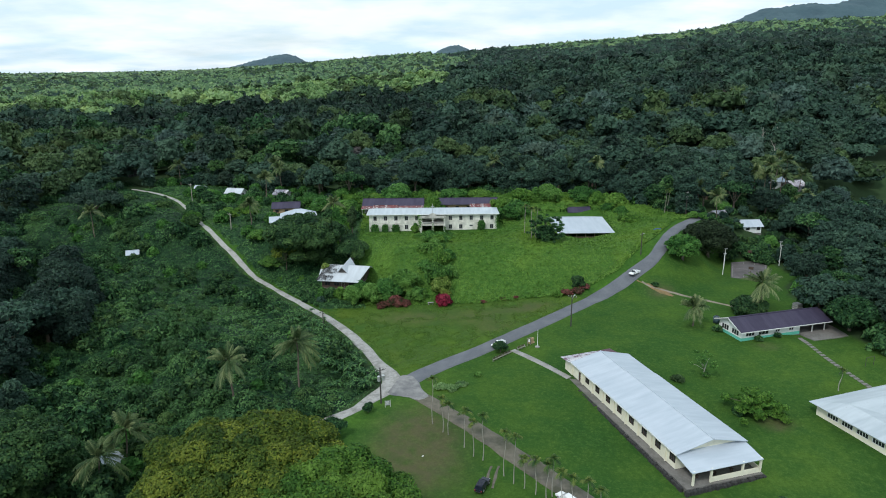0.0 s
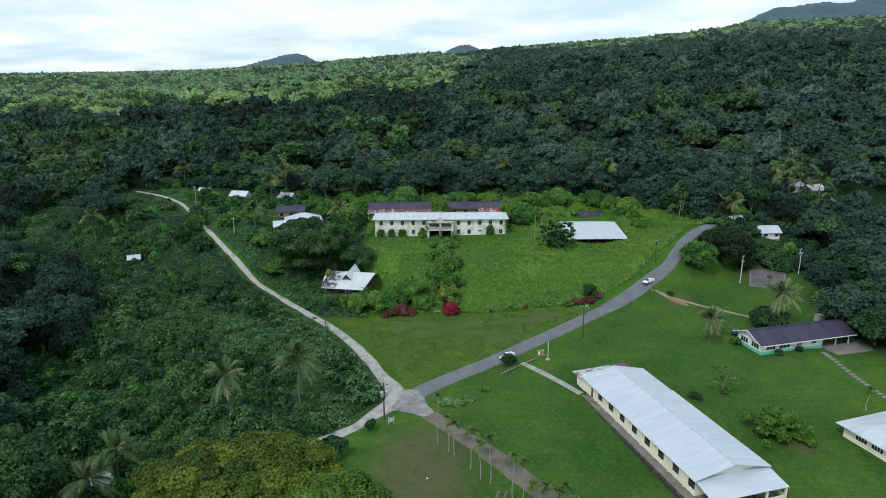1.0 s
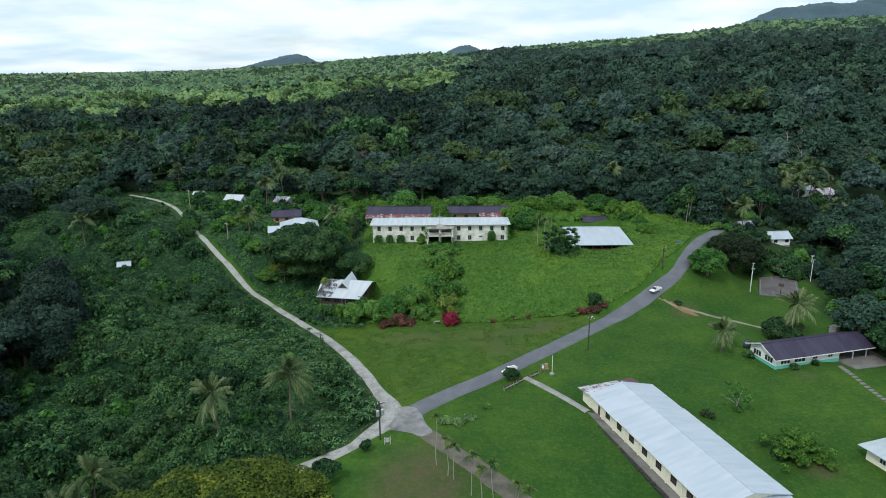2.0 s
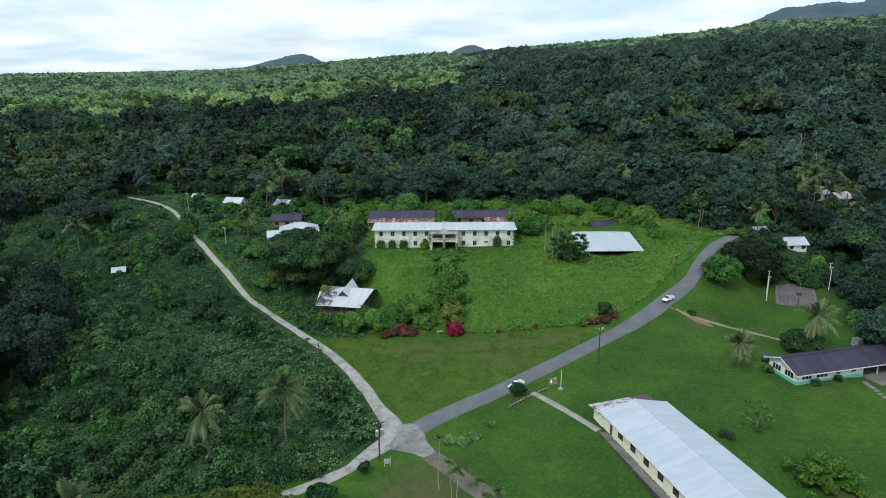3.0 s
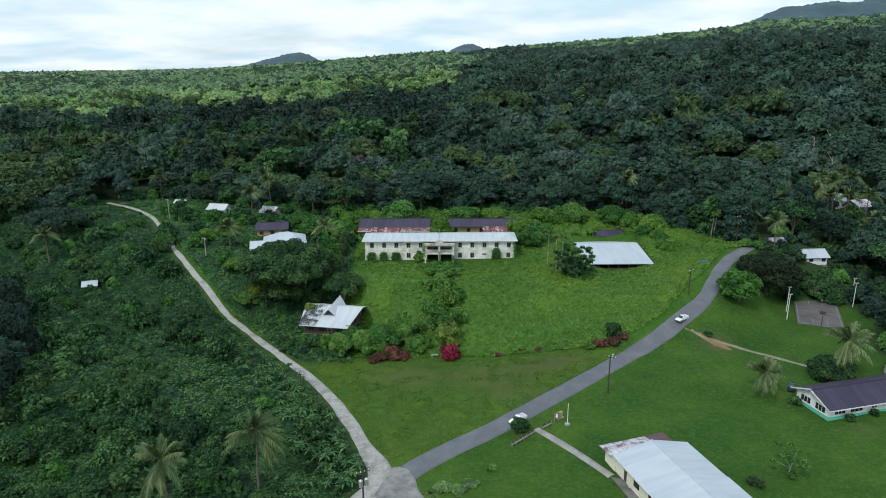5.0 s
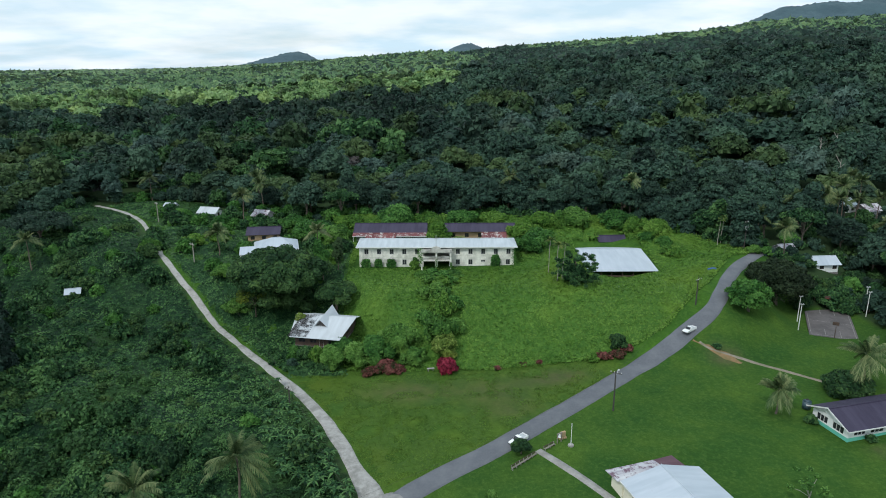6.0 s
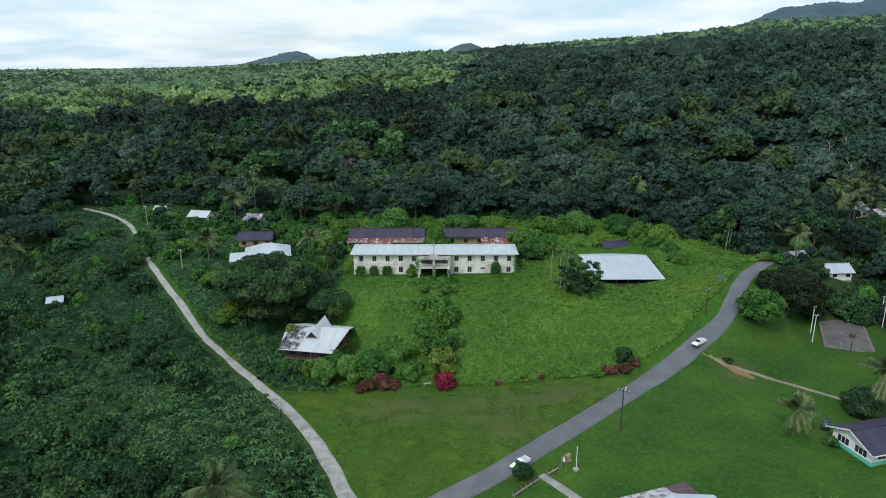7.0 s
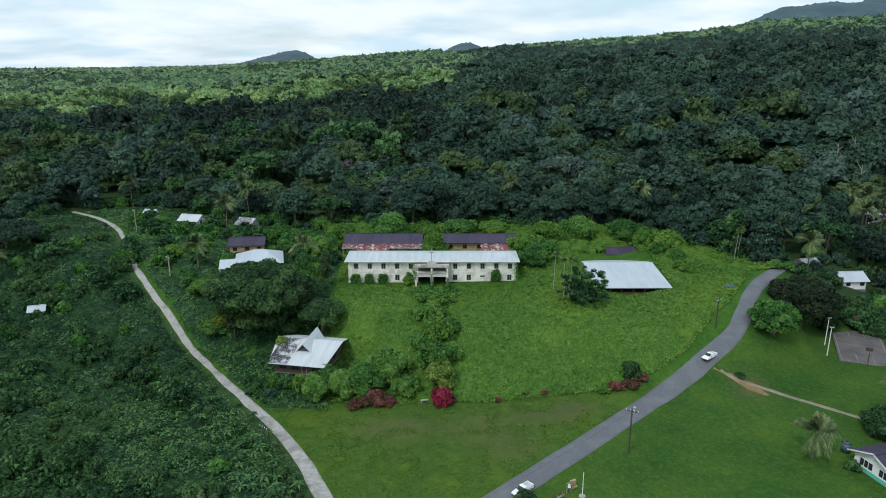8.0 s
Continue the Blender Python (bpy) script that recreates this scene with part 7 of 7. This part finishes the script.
for k in range(3):
    b = bmesh.new()
    box(b, HL + 1.0, HL + 3.2, 1.5 + 3.2 * k, 2.1 + 3.2 * k, 0.40, 0.46)
    box(b, HL + 1.1, HL + 1.2, 1.55 + 3.2 * k, 2.05 + 3.2 * k, 0, 0.40)
    box(b, HL + 3.0, HL + 3.1, 1.55 + 3.2 * k, 2.05 + 3.2 * k, 0, 0.40)
    part("porch_bench", b, M["wood_dark"], hp, "dark wooden bench on the porch")

# blue-trimmed house
bz = -9.05
bh = empty("blue_trimmed_house", pose(69.3, -70.6, bz, 0, 0, 14.5), "white bungalow with mint-green base and purple roof", "house")
four_walls(bh, 16.0, 7.6, 2.7, "wall_white", [(1.2, 1.0, 2.4, 1.0, 3), (4.6, 1.0, 2.8, 1.0, 3), (9.2, 1.2, 1.3, 0.7, 2), (13.0, 1.2, 1.3, 0.7, 2)], [(2, 1, 2, 1, 2), (8, 1, 2, 1, 2)], [(0.9, 0.9, 2.4, 1.3, 3), (4.3, 0.9, 2.4, 1.3, 3)], [], 0.2, gables=1.5, sash="frame_white")
for bx in ((-0.03, 16.03, -0.04, -0.004, -0.5, 0.75), (-0.04, -0.004, -0.003, 7.6, -0.5, 0.75)):
    b = bmesh.new()
    box(b, *bx)
    part("painted_base", b, M["paint_green"], bh, "mint-green painted base band")
r = gable_roof(bh, 23.6, 7.6, 2.78, 1.55, 0.8, "roof_purple", label="dark purple metal roof")
b = bmesh.new()
box(b, -0.8, 24.4, -0.86, -0.80, 2.28, 2.48)
part("fascia", b, M["frame_white"], r)
for sg in (0, 1):
    b = bmesh.new()
    y0 = -0.8 if sg == 0 else 8.4
    box(b, -0.86, -0.80, 0, math.hypot(4.6, 1.87), -0.2, 0.02)
    bmesh.ops.transform(b, matrix=Matrix.Translation((0, y0, 2.44)) @ pose(0, 0, 0, 22.2 if sg == 0 else 157.8), verts=b.verts)
    part("barge_board", b, M["frame_white"], r)
for x, y in ((19.8, 0.2), (23.3, 0.2), (23.3, 7.3)):
    b = bmesh.new()
    box(b, x - 0.1, x + 0.1, y - 0.1, y + 0.1, -0.4, 2.65)
    part("carport_post", b, M["frame_white"], bh)
b = bmesh.new()
box(b, 16.05, 23.5, 7.3, 7.45, -0.3, 2.6)
part("carport_wall", b, M["wall_tan"], bh)
b = bmesh.new()
box(b, 16.1, 27.0, -4.4, 7.2, -0.75, 0.06)
part("paved_yard", b, M["concrete_old"], bh, "cracked concrete parking yard")
b = bmesh.new()
tube(b, (0, 0, 0), (0, 0, 1.5), 0.75, 0.75, 16)
tube(b, (0, 0, 1.5), (0, 0, 1.75), 0.72, 0.25, 16)
tk = empty("water_tank", at(68.2, -59.8), "dark green plastic water tank behind the house", "tank")
part("tank_body", b, M["tank_blue"], tk, smooth_faces=True)
b = bmesh.new()
tube(b, (0, 0, 1.74), (0, 0, 1.86), 0.26, 0.24, 12)
part("lid", b, M["rubber"], tk)
tk = empty("water_tank", at(91, -54, 0, 20), "pale grey square water tank behind the house", "tank")
b = bmesh.new()
box(b, -0.85, 0.85, -0.85, 0.85, -0.3, 1.9, bevel=0.12)
part("tank_body", b, M["concrete"], tk)
for z in (0.4, 0.95, 1.5):
    b = bmesh.new()
    box(b, -0.9, 0.9, -0.9, 0.9, z, z + 0.06)
    part("band", b, M["steel"], tk)

# cream courtyard building
cz = -10.5
ub = empty("courtyard_building", pose(69.2, -101.2, cz, 0, 0, 18), "low cream courtyard building with white roof", "building")
four_walls(ub, 24, 6.6, 2.9, "wall_cream", [(2.2 + 2.9 * k, 1.2, 2.2, 0.95, 4) for k in range(7)], [], [], [], 0.2, base=-0.9, m0=pose(0, 0, 0, 0, 0, -90))
b = bmesh.new()
slab(b, [[(-1.0, -1.0, 2.85), (25, -1.0, 2.85), (25, 3.3, 3.75), (3.3, 3.3, 3.75)], [(25, 7.6, 2.85), (7.6, 7.6, 2.85), (3.3, 3.3, 3.75), (25, 3.3, 3.75)],
         [(-1.0, -1.0, 2.85), (3.3, 3.3, 3.75), (3.3, 22, 3.75), (-1.0, 22, 2.85)], [(7.6, 7.6, 2.85), (7.6, 22, 2.85), (3.3, 22, 3.75), (3.3, 3.3, 3.75)]], 0.1)
part("roof", b, M["roof_old"], ub, m=pose(0, 0, 0, 0, 0, -90))
four_walls(ub, 15, 6.5, 2.9, "wall_cream", [(1.5 + 3 * k, 1.2, 2.0, 0.95, 3) for k in range(4)], [(1.5 + 3 * k, 1.2, 2.0, 0.95, 3) for k in range(4)], [], [], 0.2, base=-0.9, m0=pose(6.7, -6.6, 0))


# ---- fixtures and loose things ----
# ball court
ct = empty("ball_court", pose(95.0, -19.9, -8.1, 0, 0, 65.5), "worn grey concrete basketball court", "court", kind="structure")
b = bmesh.new()
box(b, -10.3, 10.3, -5.0, 5.0, -1.1, 0)
part("slab", b, M["court"], ct)
for bx in ((-9.6, 9.6, -4.6, -4.52), (-9.6, 9.6, 4.52, 4.6), (-9.6, -9.52, -4.51, 4.51), (9.52, 9.6, -4.51, 4.51), (-0.04, 0.04, -4.51, 4.51), (-9.5, -5.5, -1.6, -1.52), (-9.5, -5.5, 1.52, 1.6), (5.5, 9.5, -1.6, -1.52), (5.5, 9.5, 1.52, 1.6)):
    b = bmesh.new()
    box(b, *bx, 0.001, 0.006)
    part("painted_line", b, M["concrete"], ct)
for s in (-1, 1):
    hp = empty("basketball_hoop", pose(95.0, -19.9, -8.1, 0, 0, 65.5) @ pose(9.9 * s, 0, 0, 0, 0, 0 if s > 0 else 180), "basketball hoop with dark wooden backboard on the court", "hoop", "hoops of the court")
    b = bmesh.new()
    bent_tube(b, [(0.5, 0, -0.2), (0.5, 0, 2.6), (-0.3, 0, 3.2)], [0.09, 0.08, 0.07], 8)
    part("post", b, M["wood_dark"], hp)
    b = bmesh.new()
    box(b, -0.4, -0.33, -0.65, 0.65, 2.75, 3.55, bevel=0.02)
    part("backboard", b, M["wood_dark"], hp)
    b = bmesh.new()
    for k in range(12):
        a0, a1 = 2 * math.pi * k / 12, 2 * math.pi * (k + 1) / 12
        tube(b, (-0.65 + 0.23 * math.cos(a0), 0.23 * math.sin(a0), 3.0), (-0.65 + 0.23 * math.cos(a1), 0.23 * math.sin(a1), 3.0), 0.015, n=5)
    part("rim", b, M["lamp_red"], hp)


def light_mast(x, y, h, label):
    t = empty("light_mast", at(x, y), label, "lamp post", "masts round the court")
    b = bmesh.new()
    tube(b, (0, 0, -0.4), (0, 0, h), 0.11, 0.08, 10)
    part("pole", b, M["frame_white"], t)
    b = bmesh.new()
    box(b, -0.35, 0.35, -0.06, 0.06, h - 0.1, h)
    part("crossbar", b, M["frame_white"], t)
    for s in (-0.28, 0.28):
        b = bmesh.new()
        box(b, s - 0.14, s + 0.14, -0.3, 0.05, h - 0.02, h + 0.22, bevel=0.03)
        part("floodlight", b, M["steel"], t)


light_mast(87.6, -19.0, 6.4, "white steel light mast beside the court")
light_mast(84.7, -25.0, 6.4, "white steel light mast beside the court")
light_mast(106.8, -14.0, 6.4, "white steel light mast beside the court")
light_mast(105.6, -16.8, 6.4, "white steel light mast beside the court")


def utility_pole(x, y, h, turn, label, lamp=False, box_on=False, pale=False):
    t = empty("utility_pole", at(x, y, 0, turn), label, "utility pole")
    mat = M["bark_pale"] if pale else M["pole_dark"]
    b = bmesh.new()
    tube(b, (0, 0, -0.5), (0, 0, h), 0.16, 0.11, 10)
    part("pole", b, mat, t)
    b = bmesh.new()
    box(b, -1.1, 1.1, -0.2, -0.12, h - 0.55, h - 0.42)
    part("crossarm", b, M["wood_grey"] if pale else M["pole_dark"], t)
    for k in range(4):
        b = bmesh.new()
        tube(b, (-0.95 + 0.63 * k, -0.16, h - 0.42), (-0.95 + 0.63 * k, -0.16, h - 0.2), 0.06, 0.04, 8)
        part("insulator", b, M["frame_white"], t)
    if lamp:
        b = bmesh.new()
        bent_tube(b, [(0, -0.1, h - 1.2), (0, -0.9, h - 0.7), (0, -1.6, h - 0.6)], [0.05, 0.045, 0.04], 6)
        arm = part("lamp_arm", b, M["steel"], t)
        b = bmesh.new()
        box(b, -0.16, 0.16, -2.1, -1.55, h - 0.68, h - 0.52, bevel=0.04)
        part("lamp_head", b, M["steel"], arm)
    if box_on:
        for s in (-0.45, 0.45):
            b = bmesh.new()
            tube(b, (s, -0.35, h - 2.6), (s, -0.35, h - 1.6), 0.3, 0.3, 12)
            tube(b, (s, -0.35, h - 1.6), (s, -0.35, h - 1.45), 0.28, 0.1, 12)
            part("transformer", b, M["steel"], t, "pale grey transformer can")


utility_pole(33.1, -58.9, 8.0, 150, "dark wooden street lamp pole beside the road", lamp=True)
utility_pole(60.0, -25.2, 6.6, 40, "dark wooden pole with crossarm on the road bank")
utility_pole(-10.6, -92.2, 7.6, 30, "dark utility pole with transformers at the junction", box_on=True)
utility_pole(-27.2, -57.0, 4.8, -40, "weathered dark utility pole beside the gravel road")
utility_pole(-66.8, 4.8, 5.6, -40, "grey utility pole among weeds", pale=True)
utility_pole(-94.4, 47.6, 7.2, -40, "pale utility pole beside the gravel road", pale=True)
utility_pole(85.0, 7.5, 8.4, 30, "utility pole with transformer beside the road", box_on=True)
M["wire"] = M["pole_dark"]
for (x0, y0, h0), (x1, y1, h1) in (((33.1, -58.9, 7.7), (60, -25.2, 6.3)), ((60, -25.2, 6.3), (85, 7.5, 8.1)), ((-10.6, -92.2, 7.3), (33.1, -58.9, 7.7)), ((-10.6, -92.2, 7.3), (-27.2, -57, 6.3)), ((-27.2, -57, 6.3), (-66.8, 4.8, 5.3)), ((-66.8, 4.8, 5.3), (-94.4, 47.6, 6.9))):
    b = bmesh.new()
    z0, z1 = float(land(x0, y0)) + h0, float(land(x1, y1)) + h1
    bent_tube(b, [(x0 + (x1 - x0) * k / 10, y0 + (y1 - y0) * k / 10, z0 + (z1 - z0) * k / 10 - 1.2 * math.sin(math.pi * k / 10)) for k in range(11)], [0.012] * 11, 4)
    tagged(new("power_line", mesh_of("power_line", b, M["wire"])), "thin dark power line between poles", "cable")

# notice board, flagpole, bell frame, benches at the gate
sg = empty("notice_board", at(-9.2, -93.6, 0, 15), "grey notice board on white posts beside the junction", "sign")
for x in (-0.65, 0.65):
    b = bmesh.new()
    tube(b, (x, 0, -0.3), (x, 0, 1.9), 0.05)
    part("post", b, M["frame_white"], sg)
b = bmesh.new()
box(b, -0.58, 0.58, -0.03, 0.03, 0.5, 1.75)
bd = part("board", b, M["wall_grey"], sg)
for k in range(4):
    b = bmesh.new()
    box(b, -0.42, 0.42 - 0.15 * (k % 2), -0.04, -0.031, 1.5 - 0.25 * k, 1.58 - 0.25 * k)
    part("text_bar", b, M["frame_white"], bd)
fp = empty("flagpole", at(23.3, -69.6), "white painted flagpole on a round base", "flagpole")
b = bmesh.new()
tube(b, (0, 0, -0.2), (0, 0, 4.2), 0.06, 0.05)
part("pole", b, M["paint_white"], fp)
b = bmesh.new()
tube(b, (0, 0, -0.3), (0, 0, 0.18), 0.55, 0.5, 14)
part("base", b, M["concrete"], fp)
bf = empty("bell_frame", at(21.5, -68.6, 0, 35), "wooden frame with a hanging white bell", "bell")
for x in (-0.6, 0.6):
    b = bmesh.new()
    box(b, x - 0.08, x + 0.08, -0.08, 0.08, -0.3, 2.2)
    part("post", b, M["wood_grey"], bf)
b = bmesh.new()
box(b, -0.8, 0.8, -0.1, 0.1, 2.2, 2.36)
part("beam", b, M["wood_grey"], bf)
b = bmesh.new()
bent_tube(b, [(0, 0, 1.3), (0, 0, 1.5), (0, 0, 1.9), (0, 0, 2.1)], [0.34, 0.26, 0.2, 0.06], 12)
part("bell", b, M["paint_white"], bf)
sb = empty("stone_marker", at(22.3, -67.4, 0, 30), "pinkish painted block marker beside the bell", "marker")
b = bmesh.new()
box(b, -0.5, 0.5, -0.2, 0.2, -0.2, 1.3, bevel=0.05)
box(b, -0.7, 0.7, -0.35, 0.35, -0.2, 0.25, bevel=0.04)
part("block", b, M["wall_tan"], sb)


def bench(x, y, turn, L, label):
    t = empty("bench", at(x, y, 0, turn), label, "bench", "benches at the gate")
    b = bmesh.new()
    for k in range(3):
        box(b, -L / 2, L / 2, -0.2 + 0.15 * k, -0.08 + 0.15 * k, 0.42, 0.47)
    part("seat", b, M["wood_grey"], t)
    b = bmesh.new()
    for k in range(2):
        box(b, -L / 2, L / 2, 0.27, 0.31, 0.62 + 0.2 * k, 0.76 + 0.2 * k)
    part("backrest", b, M["wood_dark"], t)
    for k in range(max(2, int(L / 1.2) + 1)):
        xx = -L / 2 + 0.1 + (L - 0.2) * k / max(1, int(L / 1.2))
        b = bmesh.new()
        box(b, xx - 0.05, xx + 0.05, -0.2, -0.12, -0.2, 0.42)
        box(b, xx - 0.05, xx + 0.05, 0.2, 0.265, -0.2, 0.98)
        part("leg", b, M["concrete"], t)


bench(14.9, -74.0, 43, 8.0, "long weathered slatted bench facing the lawn")
bench(19.6, -70.2, 40, 3.4, "weathered slatted bench beside the bell")
goal = empty("swing_frame", at(90, -84, 0, 20), "dark bare swing frame on the lawn", "frame")
for x in (-1.2, 1.2):
    b = bmesh.new()
    tube(b, (x, 0, -0.2), (x, 0, 2.0), 0.05)
    part("post", b, M["pole_dark"], goal)
b = bmesh.new()
tube(b, (-1.2, 0, 2.0), (1.2, 0, 2.0), 0.05)
part("bar", b, M["pole_dark"], goal)


# vehicles
def wheel(parent, x, y, r, m=None):
    b = bmesh.new()
    bmesh.ops.create_cone(b, cap_ends=True, segments=18, radius1=r, radius2=r, depth=0.22, matrix=Matrix.Translation((x, y, r)) @ pose(0, 0, 0, 90))
    w = part("wheel", b, M["rubber"], parent)
    b = bmesh.new()
    s = 1 if y > 0 else -1
    bmesh.ops.create_cone(b, cap_ends=True, segments=14, radius1=r * 0.62, radius2=r * 0.5, depth=0.05, matrix=Matrix.Translation((x, y + s * 0.115, r)) @ pose(0, 0, 0, -90 * s))
    part("rim", b, M["steel"], w)


def profile(b, pts, half, narrow=0.0, zn=1e9):
    """A body from its side outline, narrowed above zn."""
    rows = []
    for s in (-1, 1):
        rows.append([b.verts.new((x, s * (half - (narrow if z > zn else 0)), z)) for x, z in pts])
    b.faces.new(rows[0])
    b.faces.new(rows[1])
    n_p = len(pts)
    for k in range(n_p):
        b.faces.new((rows[0][k], rows[0][(k + 1) % n_p], rows[1][(k + 1) % n_p], rows[1][k]))
    bmesh.ops.bevel(b, geom=b.edges[:], offset=0.05, segments=2, affect="EDGES")


def vehicle(name, x, y, turn, paint, label, pickup):
    t = empty(name, at(x, y, 0.16, turn), label, "pickup truck" if pickup else "car")
    b = bmesh.new()
    profile(b, [(-2.35, 0.45), (-2.4, 0.9), (-0.55 if pickup else -2.3, 0.95), (1.0, 0.98), (2.2, 0.88), (2.4, 0.72), (2.38, 0.42)], 0.87)
    body = part("body", b, M[paint], t)
    b = bmesh.new()
    if pickup:
        profile(b, [(-0.5, 0.93), (-0.42, 1.62), (0.35, 1.64), (1.05, 0.96)], 0.80, 0.12, 1.4)
    else:
        profile(b, [(-2.25, 0.93), (-2.05, 1.62), (0.2, 1.66), (1.05, 0.96)], 0.82, 0.12, 1.4)
    cab = part("cabin", b, M[paint], body)
    b = bmesh.new()
    box(b, -0.42, 0.42, -0.66, 0.66, 0, 0.02, Matrix.Translation((0.74, 0, 1.33)) @ pose(0, 0, 0, 0, 44))
    part("windscreen", b, M["glass"], body)
    for s in (-1, 1):
        b = bmesh.new()
        x0, x1 = (-0.35, 0.45) if pickup else (-1.95, 0.4)
        box(b, x0, x1, -0.012, 0.012, 1.08, 1.5, Matrix.Translation((0, s * 0.785, 0)) @ pose(0, 0, 0, 9 * s))
        part("side_window", b, M["glass"], body)
        b = bmesh.new()
        box(b, 2.3, 2.44, s * 0.62 - 0.16, s * 0.62 + 0.16, 0.6, 0.76, bevel=0.03)
        part("headlight", b, M["paint_white"], body)
        b = bmesh.new()
        box(b, -2.45, -2.36, s * 0.7 - 0.1, s * 0.7 + 0.1, 0.62, 0.85, bevel=0.02)
        part("tail_light", b, M["lamp_red"], body)
        b = bmesh.new()
        box(b, 0.7, 0.82, s * 0.98 - 0.1, s * 0.98 + 0.08, 1.0, 1.14, bevel=0.02)
        part("mirror", b, M["rubber"], body)
    if pickup:
        b = bmesh.new()
        box(b, -2.38, -0.6, -0.86, -0.80, 0.9, 1.2)
        box(b, -2.38, -0.6, 0.80, 0.86, 0.9, 1.2)
        box(b, -2.40, -2.33, -0.79, 0.79, 0.9, 1.2)
        bed = part("bed_side", b, M[paint], body)
        b = bmesh.new()
        box(b, -2.32, -0.6, -0.79, 0.79, 0.96, 0.98)
        part("bed_liner", b, M["steel"], bed)
    b = bmesh.new()
    box(b, 2.34, 2.46, -0.8, 0.8, 0.36, 0.55, bevel=0.03)
    part("bumper", b, M["rubber"], body)
    b = bmesh.new()
    box(b, -2.48, -2.36, -0.8, 0.8, 0.36, 0.55, bevel=0.03)
    part("bumper", b, M["rubber"], body)
    for wx in (-1.45, 1.45):
        for wy in (-0.78, 0.78):
            wheel(t, wx, wy, 0.36)
    return t


vehicle("pickup_truck", 56.2, -32.6, 218, "paint_white", "white pickup truck on the asphalt road", True)
vehicle("pickup_truck", 14.5, -68.6, 222, "paint_white", "white pickup truck parked at the road edge beside a bush", True)
vehicle("parked_car", 7.1, -118.4, 64, "paint_navy", "dark navy car parked on the grass", False)
vehicle("parked_car", 19.5, -122.5, 125, "paint_white", "white car half hidden under the palms", False)
b = bmesh.new()
bmesh.ops.create_icosphere(b, subdivisions=2, radius=1.0, matrix=Matrix.Diagonal((1.5, 0.8, 0.45, 1)))
for v in b.verts:
    v.co.z = max(-0.1, v.co.z + 0.12 * noise.noise(v.co * 2.5))
tagged(new("tarpaulin", mesh_of("tarpaulin", b, M["cloth_blue"])), "blue tarpaulin over a small heap on the grass", "tarpaulin").matrix_basis = at(70.6, -7.4, 0.1, 20)
for x, y in ((-2.3, -109.6), (-4.6, -116.5)):
    b = bmesh.new()
    box(b, -0.25, 0.25, -0.15, 0.15, 0, 0.12, bevel=0.05)
    tagged(new("plastic_sack", mesh_of("plastic_sack", b, M["paint_white"])), "white plastic sack lying on the grass", "sack").matrix_basis = at(x, y, 0.02, 30)
rm = empty("concrete_bench", at(-1.0, -41.9, 0.1, 8), "grey concrete bench beside the red bush", "bench")
b = bmesh.new()
box(b, -1.0, 1.0, -0.3, 0.3, 0.55, 0.7, bevel=0.03)
part("seat", b, M["concrete"], rm)
for s in (-0.7, 0.7):
    b = bmesh.new()
    box(b, s - 0.12, s + 0.12, -0.25, 0.25, -0.3, 0.549)
    part("leg", b, M["concrete"], rm)


# ---- from plan units to metres ----
LIFE_SIZE = ("pickup_truck", "parked_car", "bench", "plastic_sack", "notice_board", "bell_frame", "concrete_bench")
for ob in list(scene.objects):
    if ob.parent is None and ob not in (cam, sun):
        where, turn_q, size_v = ob.matrix_basis.decompose()
        grow = 1.0 if ob.name.split(".")[0] in LIFE_SIZE else SITE
        ob.matrix_basis = Matrix.LocRotScale(where * SITE, turn_q, size_v * grow)
